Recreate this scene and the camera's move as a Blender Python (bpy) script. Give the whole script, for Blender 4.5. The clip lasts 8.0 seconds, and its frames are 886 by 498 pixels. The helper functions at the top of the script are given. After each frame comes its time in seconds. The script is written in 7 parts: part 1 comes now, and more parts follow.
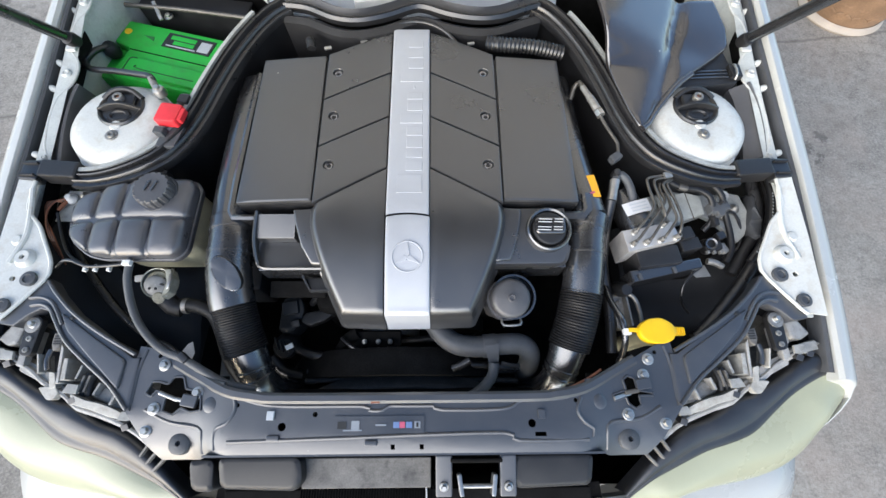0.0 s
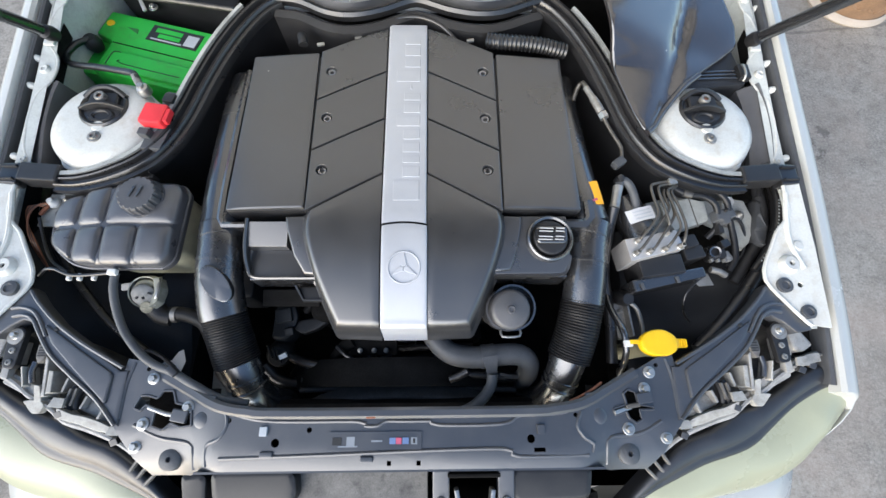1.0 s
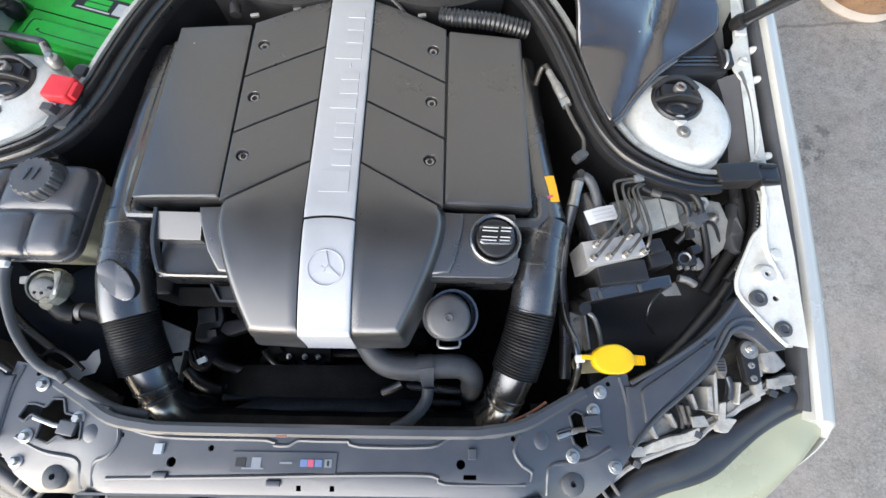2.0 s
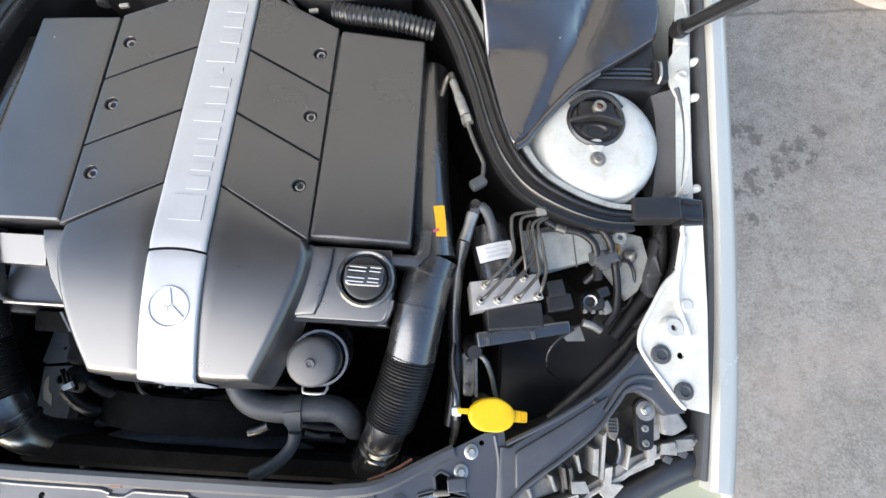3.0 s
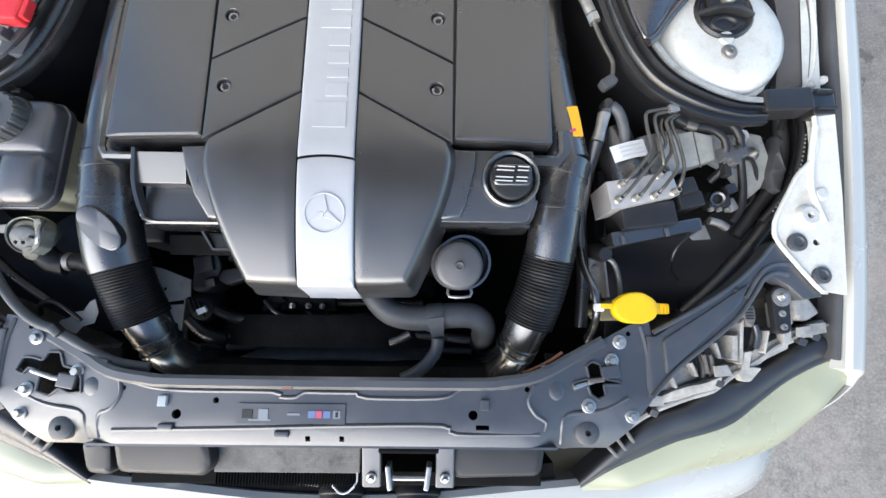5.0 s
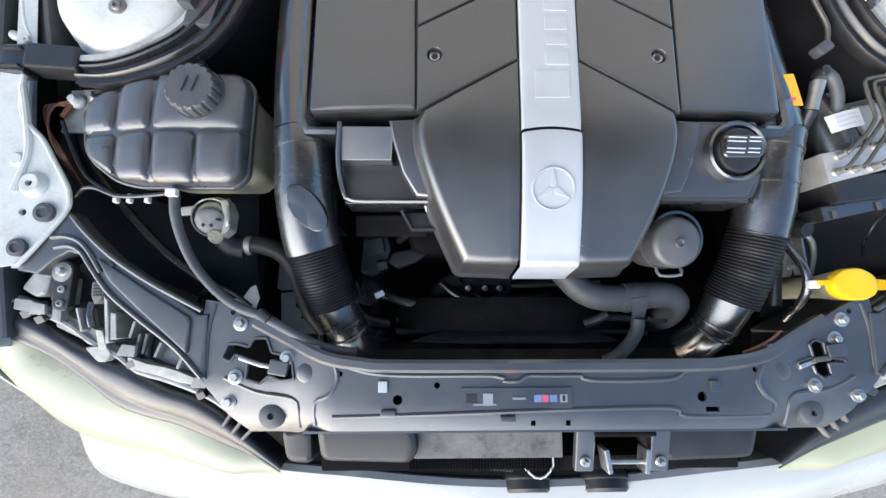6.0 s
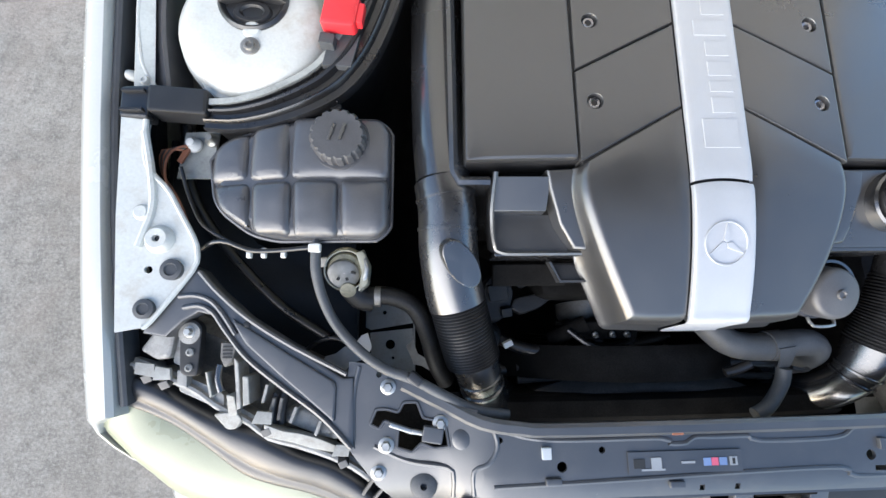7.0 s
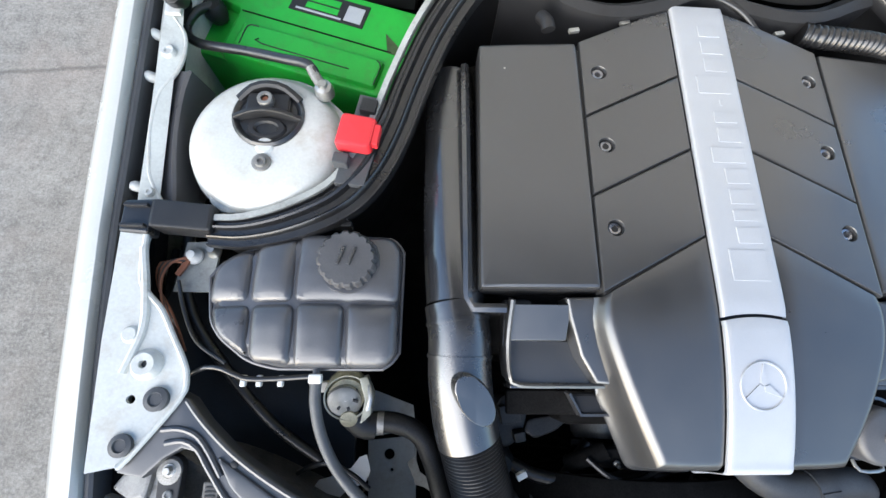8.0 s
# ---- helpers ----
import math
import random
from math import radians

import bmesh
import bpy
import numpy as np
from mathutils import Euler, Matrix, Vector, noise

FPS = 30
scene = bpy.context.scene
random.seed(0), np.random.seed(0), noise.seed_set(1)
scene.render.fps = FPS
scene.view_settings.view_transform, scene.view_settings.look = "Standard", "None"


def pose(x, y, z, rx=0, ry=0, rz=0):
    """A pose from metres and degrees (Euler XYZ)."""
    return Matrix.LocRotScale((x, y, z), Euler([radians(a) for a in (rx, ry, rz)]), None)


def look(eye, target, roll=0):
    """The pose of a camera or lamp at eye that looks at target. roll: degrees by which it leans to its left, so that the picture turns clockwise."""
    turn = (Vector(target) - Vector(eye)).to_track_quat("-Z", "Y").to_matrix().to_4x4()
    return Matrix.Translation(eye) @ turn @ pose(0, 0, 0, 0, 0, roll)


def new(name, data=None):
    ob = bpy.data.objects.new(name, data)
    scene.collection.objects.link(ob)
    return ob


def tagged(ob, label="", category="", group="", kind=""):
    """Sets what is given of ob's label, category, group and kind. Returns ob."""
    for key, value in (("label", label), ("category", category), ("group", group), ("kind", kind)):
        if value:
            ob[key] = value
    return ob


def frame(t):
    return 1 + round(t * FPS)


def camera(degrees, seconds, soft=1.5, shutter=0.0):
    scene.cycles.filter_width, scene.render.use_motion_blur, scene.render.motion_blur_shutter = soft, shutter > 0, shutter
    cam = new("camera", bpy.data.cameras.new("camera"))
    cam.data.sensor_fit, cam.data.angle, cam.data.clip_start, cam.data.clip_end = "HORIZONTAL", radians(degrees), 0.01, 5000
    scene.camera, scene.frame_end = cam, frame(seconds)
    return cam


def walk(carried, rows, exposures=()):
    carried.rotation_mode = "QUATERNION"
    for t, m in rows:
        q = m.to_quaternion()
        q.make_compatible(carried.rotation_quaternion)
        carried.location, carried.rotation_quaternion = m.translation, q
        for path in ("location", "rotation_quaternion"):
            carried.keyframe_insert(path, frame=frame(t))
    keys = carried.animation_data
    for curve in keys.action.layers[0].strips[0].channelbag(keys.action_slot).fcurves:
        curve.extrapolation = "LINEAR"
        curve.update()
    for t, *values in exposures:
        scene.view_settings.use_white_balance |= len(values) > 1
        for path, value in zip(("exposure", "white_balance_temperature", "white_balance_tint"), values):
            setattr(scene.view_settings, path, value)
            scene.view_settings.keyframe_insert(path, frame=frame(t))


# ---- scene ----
cam = camera(94.5, 8.0)
PATH = [
    (0, (0.051, -0.471, 1.48), (0.074, 0.257, -0.383), 1.4),
    (0.5, (0.049, -0.444, 1.481), (0.081, 0.252, -0.393), 2.2),
    (1, (0.049, -0.428, 1.473), (0.09, 0.238, -0.413), 3.2),
    (1.2, (0.048, -0.423, 1.466), (0.095, 0.232, -0.423), 3.9),
    (2.3, (0.222, -0.367, 1.396), (0.245, 0.233, -0.512), 4.5),
    (2.5, (0.267, -0.343, 1.393), (0.277, 0.222, -0.525), 4.1),
    (2.8, (0.308, -0.308, 1.385), (0.321, 0.223, -0.543), 5.0),
    (3, (0.336, -0.28, 1.379), (0.332, 0.218, -0.558), 3.2),
    (3.2, (0.346, -0.259, 1.373), (0.354, 0.216, -0.57), 4.4),
    (3.5, (0.36, -0.245, 1.366), (0.362, 0.183, -0.587), 3.5),
    (4, (0.36, -0.266, 1.362), (0.371, 0.114, -0.602), 4.1),
    (4.2, (0.355, -0.284, 1.363), (0.368, 0.081, -0.603), 4.3),
    (5.3, (0.054, -0.397, 1.36), (0.074, -0.048, -0.61), 3.8),
    (5.5, (0.01, -0.4, 1.355), (0.046, -0.07, -0.617), 7.1),
    (5.7, (-0.032, -0.394, 1.353), (0.005, -0.093, -0.624), 8.7),
    (6, (-0.137, -0.386, 1.333), (-0.104, -0.09, -0.645), 6.3),
    (6.2, (-0.215, -0.383, 1.322), (-0.191, -0.097, -0.658), 3.2),
    (6.3, (-0.245, -0.376, 1.317), (-0.211, -0.114, -0.666), 5.8),
    (6.5, (-0.285, -0.362, 1.31), (-0.232, -0.109, -0.674), 10.4),
    (6.8, (-0.326, -0.335, 1.306), (-0.246, -0.068, -0.674), 15.8),
    (7, (-0.342, -0.316, 1.308), (-0.243, -0.011, -0.666), 17.3),
    (7.2, (-0.346, -0.296, 1.31), (-0.235, 0.053, -0.657), 17.0),
    (7.5, (-0.355, -0.259, 1.306), (-0.223, 0.167, -0.643), 17.2),
    (7.7, (-0.356, -0.243, 1.302), (-0.232, 0.247, -0.633), 14.9),
    (8, (-0.358, -0.223, 1.296), (-0.25, 0.314, -0.628), 12.2),
]
walk(cam, [(t, look(eye, target, roll)) for t, eye, target, roll in PATH], exposures=[(0.0, 0.47, 6850, 11), (1.2, 0.49, 6850, 11), (3.0, 0.66, 7000, 12), (4.2, 0.66, 7000, 12), (5.3, 0.58, 6750, 11), (7.0, 0.68, 6800, 11), (8.0, 0.69, 6750, 10)])

# ---- light: bright hazy day ----
world = bpy.data.worlds.new("sky")
scene.world = world
world.use_nodes = True
wn = world.node_tree
sky = wn.nodes.new("ShaderNodeTexSky")
sky.sky_type, sky.sun_disc = "NISHITA", False
sky.sun_elevation, sky.sun_rotation = radians(19), radians(216)
sky.air_density, sky.dust_density, sky.ozone_density = 1.0, 0.8, 3.0
wn.links.new(sky.outputs[0], wn.nodes["Background"].inputs[0])
wn.nodes["Background"].inputs[1].default_value = 0.29
sun = new("sun", bpy.data.lights.new("sun", "SUN"))
sun.data.energy, sun.data.angle, sun.data.color = 4.6, radians(88), (1.0, 0.985, 0.96)
sun.matrix_world = look((-1.75, -2.4, 0.85), (0, 0, 0))


# ---- materials ----
def mat(name, color, rough=0.5, metal=0.0, grain=(900, 0.06), stain=(14, 0.12), bump=0.0, coat=0.0, dirt=None, dirt_amount=0.0, spec=0.5, ior=1.5, specks=0.0):
    m = bpy.data.materials.new(name)
    m.use_nodes = True
    nt = m.node_tree
    nd, ln = nt.nodes, nt.links
    b = nd["Principled BSDF"]
    tc = nd.new("ShaderNodeTexCoord")
    fine = nd.new("ShaderNodeTexNoise")
    fine.inputs["Scale"].default_value, fine.inputs["Detail"].default_value = grain[0], 3
    broad = nd.new("ShaderNodeTexNoise")
    broad.inputs["Scale"].default_value, broad.inputs["Detail"].default_value = stain[0], 6
    broad.inputs["Roughness"].default_value = 0.65
    for n in (fine, broad):
        ln.new(tc.outputs["Object"], n.inputs["Vector"])
    rgb = nd.new("ShaderNodeRGB")
    rgb.outputs[0].default_value = (*color, 1)
    val = rgb.outputs[0]
    for n, amount in ((fine, grain[1]), (broad, stain[1])):
        r = nd.new("ShaderNodeMapRange")
        r.inputs["From Min"].default_value, r.inputs["From Max"].default_value = 0.3, 0.7
        r.inputs["To Min"].default_value, r.inputs["To Max"].default_value = 1 - amount, 1 + amount
        ln.new(n.outputs["Fac"], r.inputs["Value"])
        mx = nd.new("ShaderNodeVectorMath")
        mx.operation = "SCALE"
        ln.new(val, mx.inputs[0])
        ln.new(r.outputs[0], mx.inputs["Scale"])
        val = mx.outputs[0]
    if dirt:
        spot = nd.new("ShaderNodeTexNoise")
        spot.inputs["Scale"].default_value, spot.inputs["Detail"].default_value = stain[0] * 2.3, 8
        spot.inputs["Roughness"].default_value = 0.7
        ln.new(tc.outputs["Object"], spot.inputs["Vector"])
        r = nd.new("ShaderNodeMapRange")
        r.inputs["From Min"].default_value, r.inputs["From Max"].default_value = 0.5, 0.75
        r.inputs["To Max"].default_value = dirt_amount
        ln.new(spot.outputs["Fac"], r.inputs["Value"])
        mx = nd.new("ShaderNodeMix")
        mx.data_type = "RGBA"
        ln.new(r.outputs[0], mx.inputs["Factor"])
        ln.new(val, mx.inputs["A"])
        mx.inputs["B"].default_value = (*dirt, 1)
        val = mx.outputs["Result"]
    if specks:
        cell = nd.new("ShaderNodeTexVoronoi")
        cell.inputs["Scale"].default_value = 70
        ln.new(tc.outputs["Object"], cell.inputs["Vector"])
        dot = nd.new("ShaderNodeMath")
        dot.operation, dot.inputs[1].default_value = "LESS_THAN", 0.10
        ln.new(cell.outputs["Distance"], dot.inputs[0])
        sep = nd.new("ShaderNodeSeparateColor")
        ln.new(cell.outputs["Color"], sep.inputs[0])
        few = nd.new("ShaderNodeMath")
        few.operation, few.inputs[1].default_value = "GREATER_THAN", 1 - specks
        ln.new(sep.outputs[0], few.inputs[0])
        both = nd.new("ShaderNodeMath")
        both.operation = "MULTIPLY"
        ln.new(dot.outputs[0], both.inputs[0])
        ln.new(few.outputs[0], both.inputs[1])
        mx = nd.new("ShaderNodeMix")
        mx.data_type = "RGBA"
        ln.new(both.outputs[0], mx.inputs["Factor"])
        ln.new(val, mx.inputs["A"])
        mx.inputs["B"].default_value = (0.42, 0.40, 0.36, 1)
        val = mx.outputs["Result"]
    ln.new(val, b.inputs["Base Color"])
    rr = nd.new("ShaderNodeMapRange")
    rr.inputs["From Min"].default_value, rr.inputs["From Max"].default_value = 0.3, 0.7
    rr.inputs["To Min"].default_value, rr.inputs["To Max"].default_value = max(rough - 0.07, 0.02), min(rough + 0.07, 1)
    ln.new(broad.outputs["Fac"], rr.inputs["Value"])
    ln.new(rr.outputs[0], b.inputs["Roughness"])
    b.inputs["Metallic"].default_value = metal
    b.inputs["Specular IOR Level"].default_value = spec
    b.inputs["IOR"].default_value = ior
    b.inputs["Coat Weight"].default_value = coat
    b.inputs["Coat Roughness"].default_value = 0.08
    if bump:
        bp = nd.new("ShaderNodeBump")
        bp.inputs["Strength"].default_value, bp.inputs["Distance"].default_value = bump, 0.001
        ln.new(fine.outputs["Fac"], bp.inputs["Height"])
        ln.new(bp.outputs[0], b.inputs["Normal"])
    return m


cover_black = mat("grained black plastic", (0.0325, 0.0325, 0.033), 0.32, grain=(1500, 0.08), stain=(7, 0.16), bump=0.04, spec=1.0, ior=1.66, specks=0.003)
satin_black = mat("satin black plastic", (0.018, 0.0183, 0.0195), 0.25, grain=(1200, 0.05), stain=(9, 0.15), bump=0.0, spec=1.0, ior=1.75)
matte_black = mat("matte black plastic", (0.017, 0.017, 0.018), 0.45, grain=(900, 0.15), stain=(25, 0.25), bump=0.2)
deep_black = mat("grimy metal and shade black", (0.012, 0.0115, 0.011), 0.85, grain=(500, 0.3), stain=(25, 0.4), bump=0.2, spec=0.06)
rubber = mat("black rubber", (0.014, 0.014, 0.015), 0.32, grain=(800, 0.15), stain=(30, 0.25), bump=0.12, spec=0.8)
sleeve_rubber = mat("ribbed sleeve rubber", (0.011, 0.011, 0.012), 0.42, grain=(900, 0.15), stain=(30, 0.25), bump=0.05, spec=0.4)
grimy_plastic = mat("grimy black plastic", (0.020, 0.0195, 0.019), 0.45, grain=(500, 0.3), stain=(25, 0.4), bump=0.2, spec=0.35)
grimy_grey_black = mat("dusty dark grey plastic tank", (0.060, 0.057, 0.054), 0.45, grain=(500, 0.2), stain=(25, 0.3), bump=0.15, spec=0.3)
hose_grey = mat("dusty grey rubber", (0.066, 0.070, 0.075), 0.5, grain=(800, 0.15), stain=(30, 0.2), bump=0.15)
frame_black = mat("satin black painted steel", (0.036, 0.0385, 0.044), 0.40, grain=(700, 0.06), stain=(9, 0.12), bump=0.04, spec=1.0, ior=1.58, specks=0.010, dirt=(0.12, 0.105, 0.090), dirt_amount=0.22)
silver = mat("brushed silver paint", (0.48, 0.495, 0.52), 0.50, metal=0.35, grain=(1500, 0.05), stain=(12, 0.05), bump=0.08)
white_paint = mat("white car paint", (0.445, 0.450, 0.427), 0.25, stain=(6, 0.03), grain=(400, 0.02), coat=0.3)
inner_white = mat("dusty white inner paint", (0.55, 0.56, 0.53), 0.45, stain=(14, 0.07), grain=(300, 0.05), bump=0.1, coat=0.2, dirt=(0.36, 0.30, 0.22), dirt_amount=0.6)
grime_white = mat("grimy grey white paint", (0.36, 0.37, 0.35), 0.5, stain=(15, 0.2), grain=(300, 0.08), bump=0.1, dirt=(0.09, 0.08, 0.07), dirt_amount=0.7)
apron_paint = mat("dusty off-white apron paint", (0.50, 0.52, 0.49), 0.5, stain=(9, 0.12), grain=(300, 0.06), bump=0.1, dirt=(0.20, 0.19, 0.17), dirt_amount=0.6)
lens_mat = mat("yellowed headlamp plastic", (0.335, 0.345, 0.245), 0.32, stain=(5, 0.07), grain=(500, 0.02), spec=0.5)
clip_grey = mat("aged light grey plastic", (0.37, 0.36, 0.335), 0.5, stain=(30, 0.3), grain=(600, 0.08), bump=0.1, dirt=(0.10, 0.08, 0.06), dirt_amount=0.6)
pale_plastic = mat("pale aged plastic", (0.33, 0.325, 0.30), 0.55, stain=(30, 0.3), grain=(600, 0.08), bump=0.15, dirt=(0.15, 0.125, 0.10), dirt_amount=0.7)
grime_grey = mat("grimy grey plastic", (0.16, 0.15, 0.135), 0.6, stain=(22, 0.4), grain=(400, 0.15), bump=0.2, dirt=(0.03, 0.028, 0.025), dirt_amount=0.8)
strip_grey = mat("grey weather strip", (0.060, 0.063, 0.068), 0.5, stain=(20, 0.2), bump=0.1)
dimple_metal = mat("dark polished metal", (0.36, 0.36, 0.38), 0.28, metal=1.0, stain=(40, 0.1))
lamp_black = mat("black headlamp rim", (0.020, 0.021, 0.024), 0.40, stain=(12, 0.35), bump=0.08, spec=0.8, ior=1.5, dirt=(0.07, 0.06, 0.05), dirt_amount=0.3)
zinc = mat("zinc plated steel", (0.46, 0.455, 0.43), 0.36, metal=0.85, stain=(60, 0.2), grain=(900, 0.1), bump=0.1)
dull_metal = mat("dull cast metal", (0.30, 0.29, 0.27), 0.5, metal=0.7, stain=(40, 0.35), grain=(700, 0.15), bump=0.3)
pipe_metal = mat("grey brake pipe", (0.13, 0.12, 0.105), 0.42, metal=0.6, stain=(50, 0.3))
alloy = mat("machined alloy", (0.62, 0.60, 0.58), 0.42, metal=0.6, stain=(40, 0.12), grain=(900, 0.08), bump=0.1)
green = mat("green battery plastic", (0.012, 0.42, 0.045), 0.4, stain=(14, 0.12), grain=(600, 0.05), bump=0.08, dirt=(0.09, 0.10, 0.04), dirt_amount=0.4)
yellow = mat("yellow plastic", (0.85, 0.52, 0.012), 0.4, stain=(20, 0.08), bump=0.05)
red = mat("red plastic", (0.72, 0.035, 0.045), 0.45, stain=(25, 0.1), bump=0.1)
tank_black = mat("dusty dark grey plastic", (0.070, 0.071, 0.077), 0.33, grain=(1200, 0.1), stain=(20, 0.15), bump=0.12, spec=0.9)
dusty_cap = mat("dusty black plastic", (0.060, 0.060, 0.064), 0.5, grain=(900, 0.15), stain=(30, 0.2), bump=0.15, spec=0.8)
tank_cream = mat("cream translucent plastic", (0.48, 0.45, 0.31), 0.4, stain=(25, 0.2))
cup_grime = mat("grimy yellowish moulding", (0.25, 0.235, 0.165), 0.35, stain=(45, 0.45), grain=(500, 0.15), bump=0.25, dirt=(0.05, 0.045, 0.035), dirt_amount=0.8)
amber = mat("clear yellowish plastic", (0.33, 0.32, 0.255), 0.2, stain=(25, 0.4), spec=0.8)
tin = mat("grey painted bracket", (0.22, 0.22, 0.21), 0.5, metal=0.3, stain=(35, 0.3), bump=0.1)
copper = mat("brown orange wire sheath", (0.26, 0.10, 0.055), 0.5)
white_plastic = mat("white plastic", (0.7, 0.7, 0.67), 0.4, stain=(40, 0.1))
orange_tan = mat("tan plastic tie", (0.42, 0.27, 0.11), 0.5, stain=(40, 0.2))
paper = mat("white paper label", (0.62, 0.62, 0.62), 0.6, stain=(60, 0.05))
ink = mat("black ink", (0.02, 0.02, 0.02), 0.5)
blue_ink = mat("blue ink", (0.13, 0.20, 0.36), 0.5)
pink_ink = mat("red ink", (0.50, 0.09, 0.15), 0.5)
pale_ink = mat("pale grey ink", (0.45, 0.48, 0.5), 0.5)
faded_ink = mat("faded grey ink", (0.24, 0.26, 0.28), 0.5)
orange_sticker = mat("orange sticker", (0.95, 0.45, 0.02), 0.45, stain=(30, 0.05))
brown_film = mat("glossy dark brown plastic", (0.030, 0.0275, 0.029), 0.17, stain=(10, 0.25), grain=(900, 0.06), bump=0.05, spec=1.0, ior=1.65, specks=0.02)
pot_mat = mat("brown glazed clay", (0.24, 0.145, 0.085), 0.5, stain=(10, 0.25), grain=(150, 0.1), bump=0.3)
under_reflector = mat("warm white reflecting bonnet underside", (0.87, 0.845, 0.82), 0.7, stain=(5, 0.1))
pad_grey = mat("dark unseen bonnet pad", (0.035, 0.034, 0.033), 0.9, stain=(8, 0.2), spec=0.1)
pot_rim = mat("pale stone base", (0.42, 0.36, 0.30), 0.6, stain=(10, 0.1), bump=0.2)
liner_black = mat("smooth blue-black liner plastic", (0.017, 0.0185, 0.022), 0.5, grain=(600, 0.15), stain=(12, 0.3), bump=0.1, spec=0.35)
smoke = mat("smoked cowl plastic", (0.35, 0.37, 0.40), 0.35, stain=(10, 0.1))


def glass_material():
    m = bpy.data.materials.new("windscreen glass")
    m.use_nodes = True
    b = m.node_tree.nodes["Principled BSDF"]
    b.inputs["Base Color"].default_value = (0.75, 0.85, 0.82, 1)
    b.inputs["Roughness"].default_value = 0.03
    b.inputs["Transmission Weight"].default_value = 1.0
    return m


glass = glass_material()


def ground_material():
    m = bpy.data.materials.new("worn concrete yard")
    m.use_nodes = True
    nd, ln = m.node_tree.nodes, m.node_tree.links
    b = nd["Principled BSDF"]
    tc = nd.new("ShaderNodeTexCoord")

    def noise_node(scale, detail, rough=0.6):
        n = nd.new("ShaderNodeTexNoise")
        n.inputs["Scale"].default_value, n.inputs["Detail"].default_value, n.inputs["Roughness"].default_value = scale, detail, rough
        ln.new(tc.outputs["Object"], n.inputs["Vector"])
        return n

    def ranged(src, a, c, lo, hi):
        r = nd.new("ShaderNodeMapRange")
        for k, v in zip(("From Min", "From Max", "To Min", "To Max"), (a, c, lo, hi)):
            r.inputs[k].default_value = v
        ln.new(src, r.inputs["Value"])
        return r.outputs[0]

    def mix(fac, a, c):
        n = nd.new("ShaderNodeMix")
        n.data_type = "RGBA"
        ln.new(fac, n.inputs["Factor"])
        for s, v in (("A", a), ("B", c)):
            if isinstance(v, tuple):
                n.inputs[s].default_value = (*v, 1)
            else:
                ln.new(v, n.inputs[s])
        return n.outputs["Result"]

    wide = noise_node(1.1, 6)
    mid = noise_node(9, 8, 0.7)
    grit = noise_node(105, 5, 0.75)
    patchy = noise_node(24, 6, 0.7)
    spots = noise_node(14, 5, 0.62)
    col = mix(ranged(wide.outputs["Fac"], 0.35, 0.65, 0, 1), (0.255, 0.228, 0.190), (0.355, 0.318, 0.268))
    col = mix(ranged(mid.outputs["Fac"], 0.45, 0.72, 0, 0.65), col, (0.15, 0.135, 0.115))
    col = mix(ranged(patchy.outputs["Fac"], 0.50, 0.64, 0, 0.55), col, (0.155, 0.138, 0.118))
    col = mix(ranged(patchy.outputs["Fac"], 0.47, 0.34, 0, 0.45), col, (0.40, 0.36, 0.31))
    col = mix(ranged(grit.outputs["Fac"], 0.50, 0.66, 0, 0.6), col, (0.46, 0.42, 0.365))
    col = mix(ranged(grit.outputs["Fac"], 0.47, 0.32, 0, 0.65), col, (0.12, 0.10, 0.09))
    warm = noise_node(1.9, 5, 0.6)
    col = mix(ranged(warm.outputs["Fac"], 0.50, 0.68, 0, 0.5), col, (0.40, 0.315, 0.255))
    blotch = noise_node(3.2, 9, 0.72)
    col = mix(ranged(blotch.outputs["Fac"], 0.50, 0.66, 0, 0.45), col, (0.20, 0.172, 0.138))
    # oil spots in one drifting band
    both = nd.new("ShaderNodeMath")
    both.operation = "MULTIPLY"
    ln.new(ranged(spots.outputs["Fac"], 0.56, 0.62, 0, 0.85), both.inputs[0])
    patches = None
    for px, py, size in ((2.6, 2.4, 1.0), (-2.6, 1.8, 1.0)):
        far = nd.new("ShaderNodeVectorMath")
        far.operation = "DISTANCE"
        ln.new(tc.outputs["Object"], far.inputs[0])
        far.inputs[1].default_value = (px, py, 0)
        here = ranged(far.outputs["Value"], size, size * 0.4, 0, 1)
        if patches is None:
            patches = here
        else:
            mx = nd.new("ShaderNodeMath")
            mx.operation = "MAXIMUM"
            ln.new(patches, mx.inputs[0])
            ln.new(here, mx.inputs[1])
            patches = mx.outputs[0]
    ln.new(patches, both.inputs[1])
    col = mix(both.outputs[0], col, (0.055, 0.045, 0.042))
    # dried oil drips beside the wing, each with a ragged edge
    ragged = nd.new("ShaderNodeVectorMath")
    ragged.operation, ragged.inputs[1].default_value = "MULTIPLY_ADD", (0.11, 0.11, 0.0)
    fray = noise_node(38, 4, 0.65)
    ln.new(fray.outputs["Color"], ragged.inputs[0])
    ln.new(tc.outputs["Object"], ragged.inputs[2])
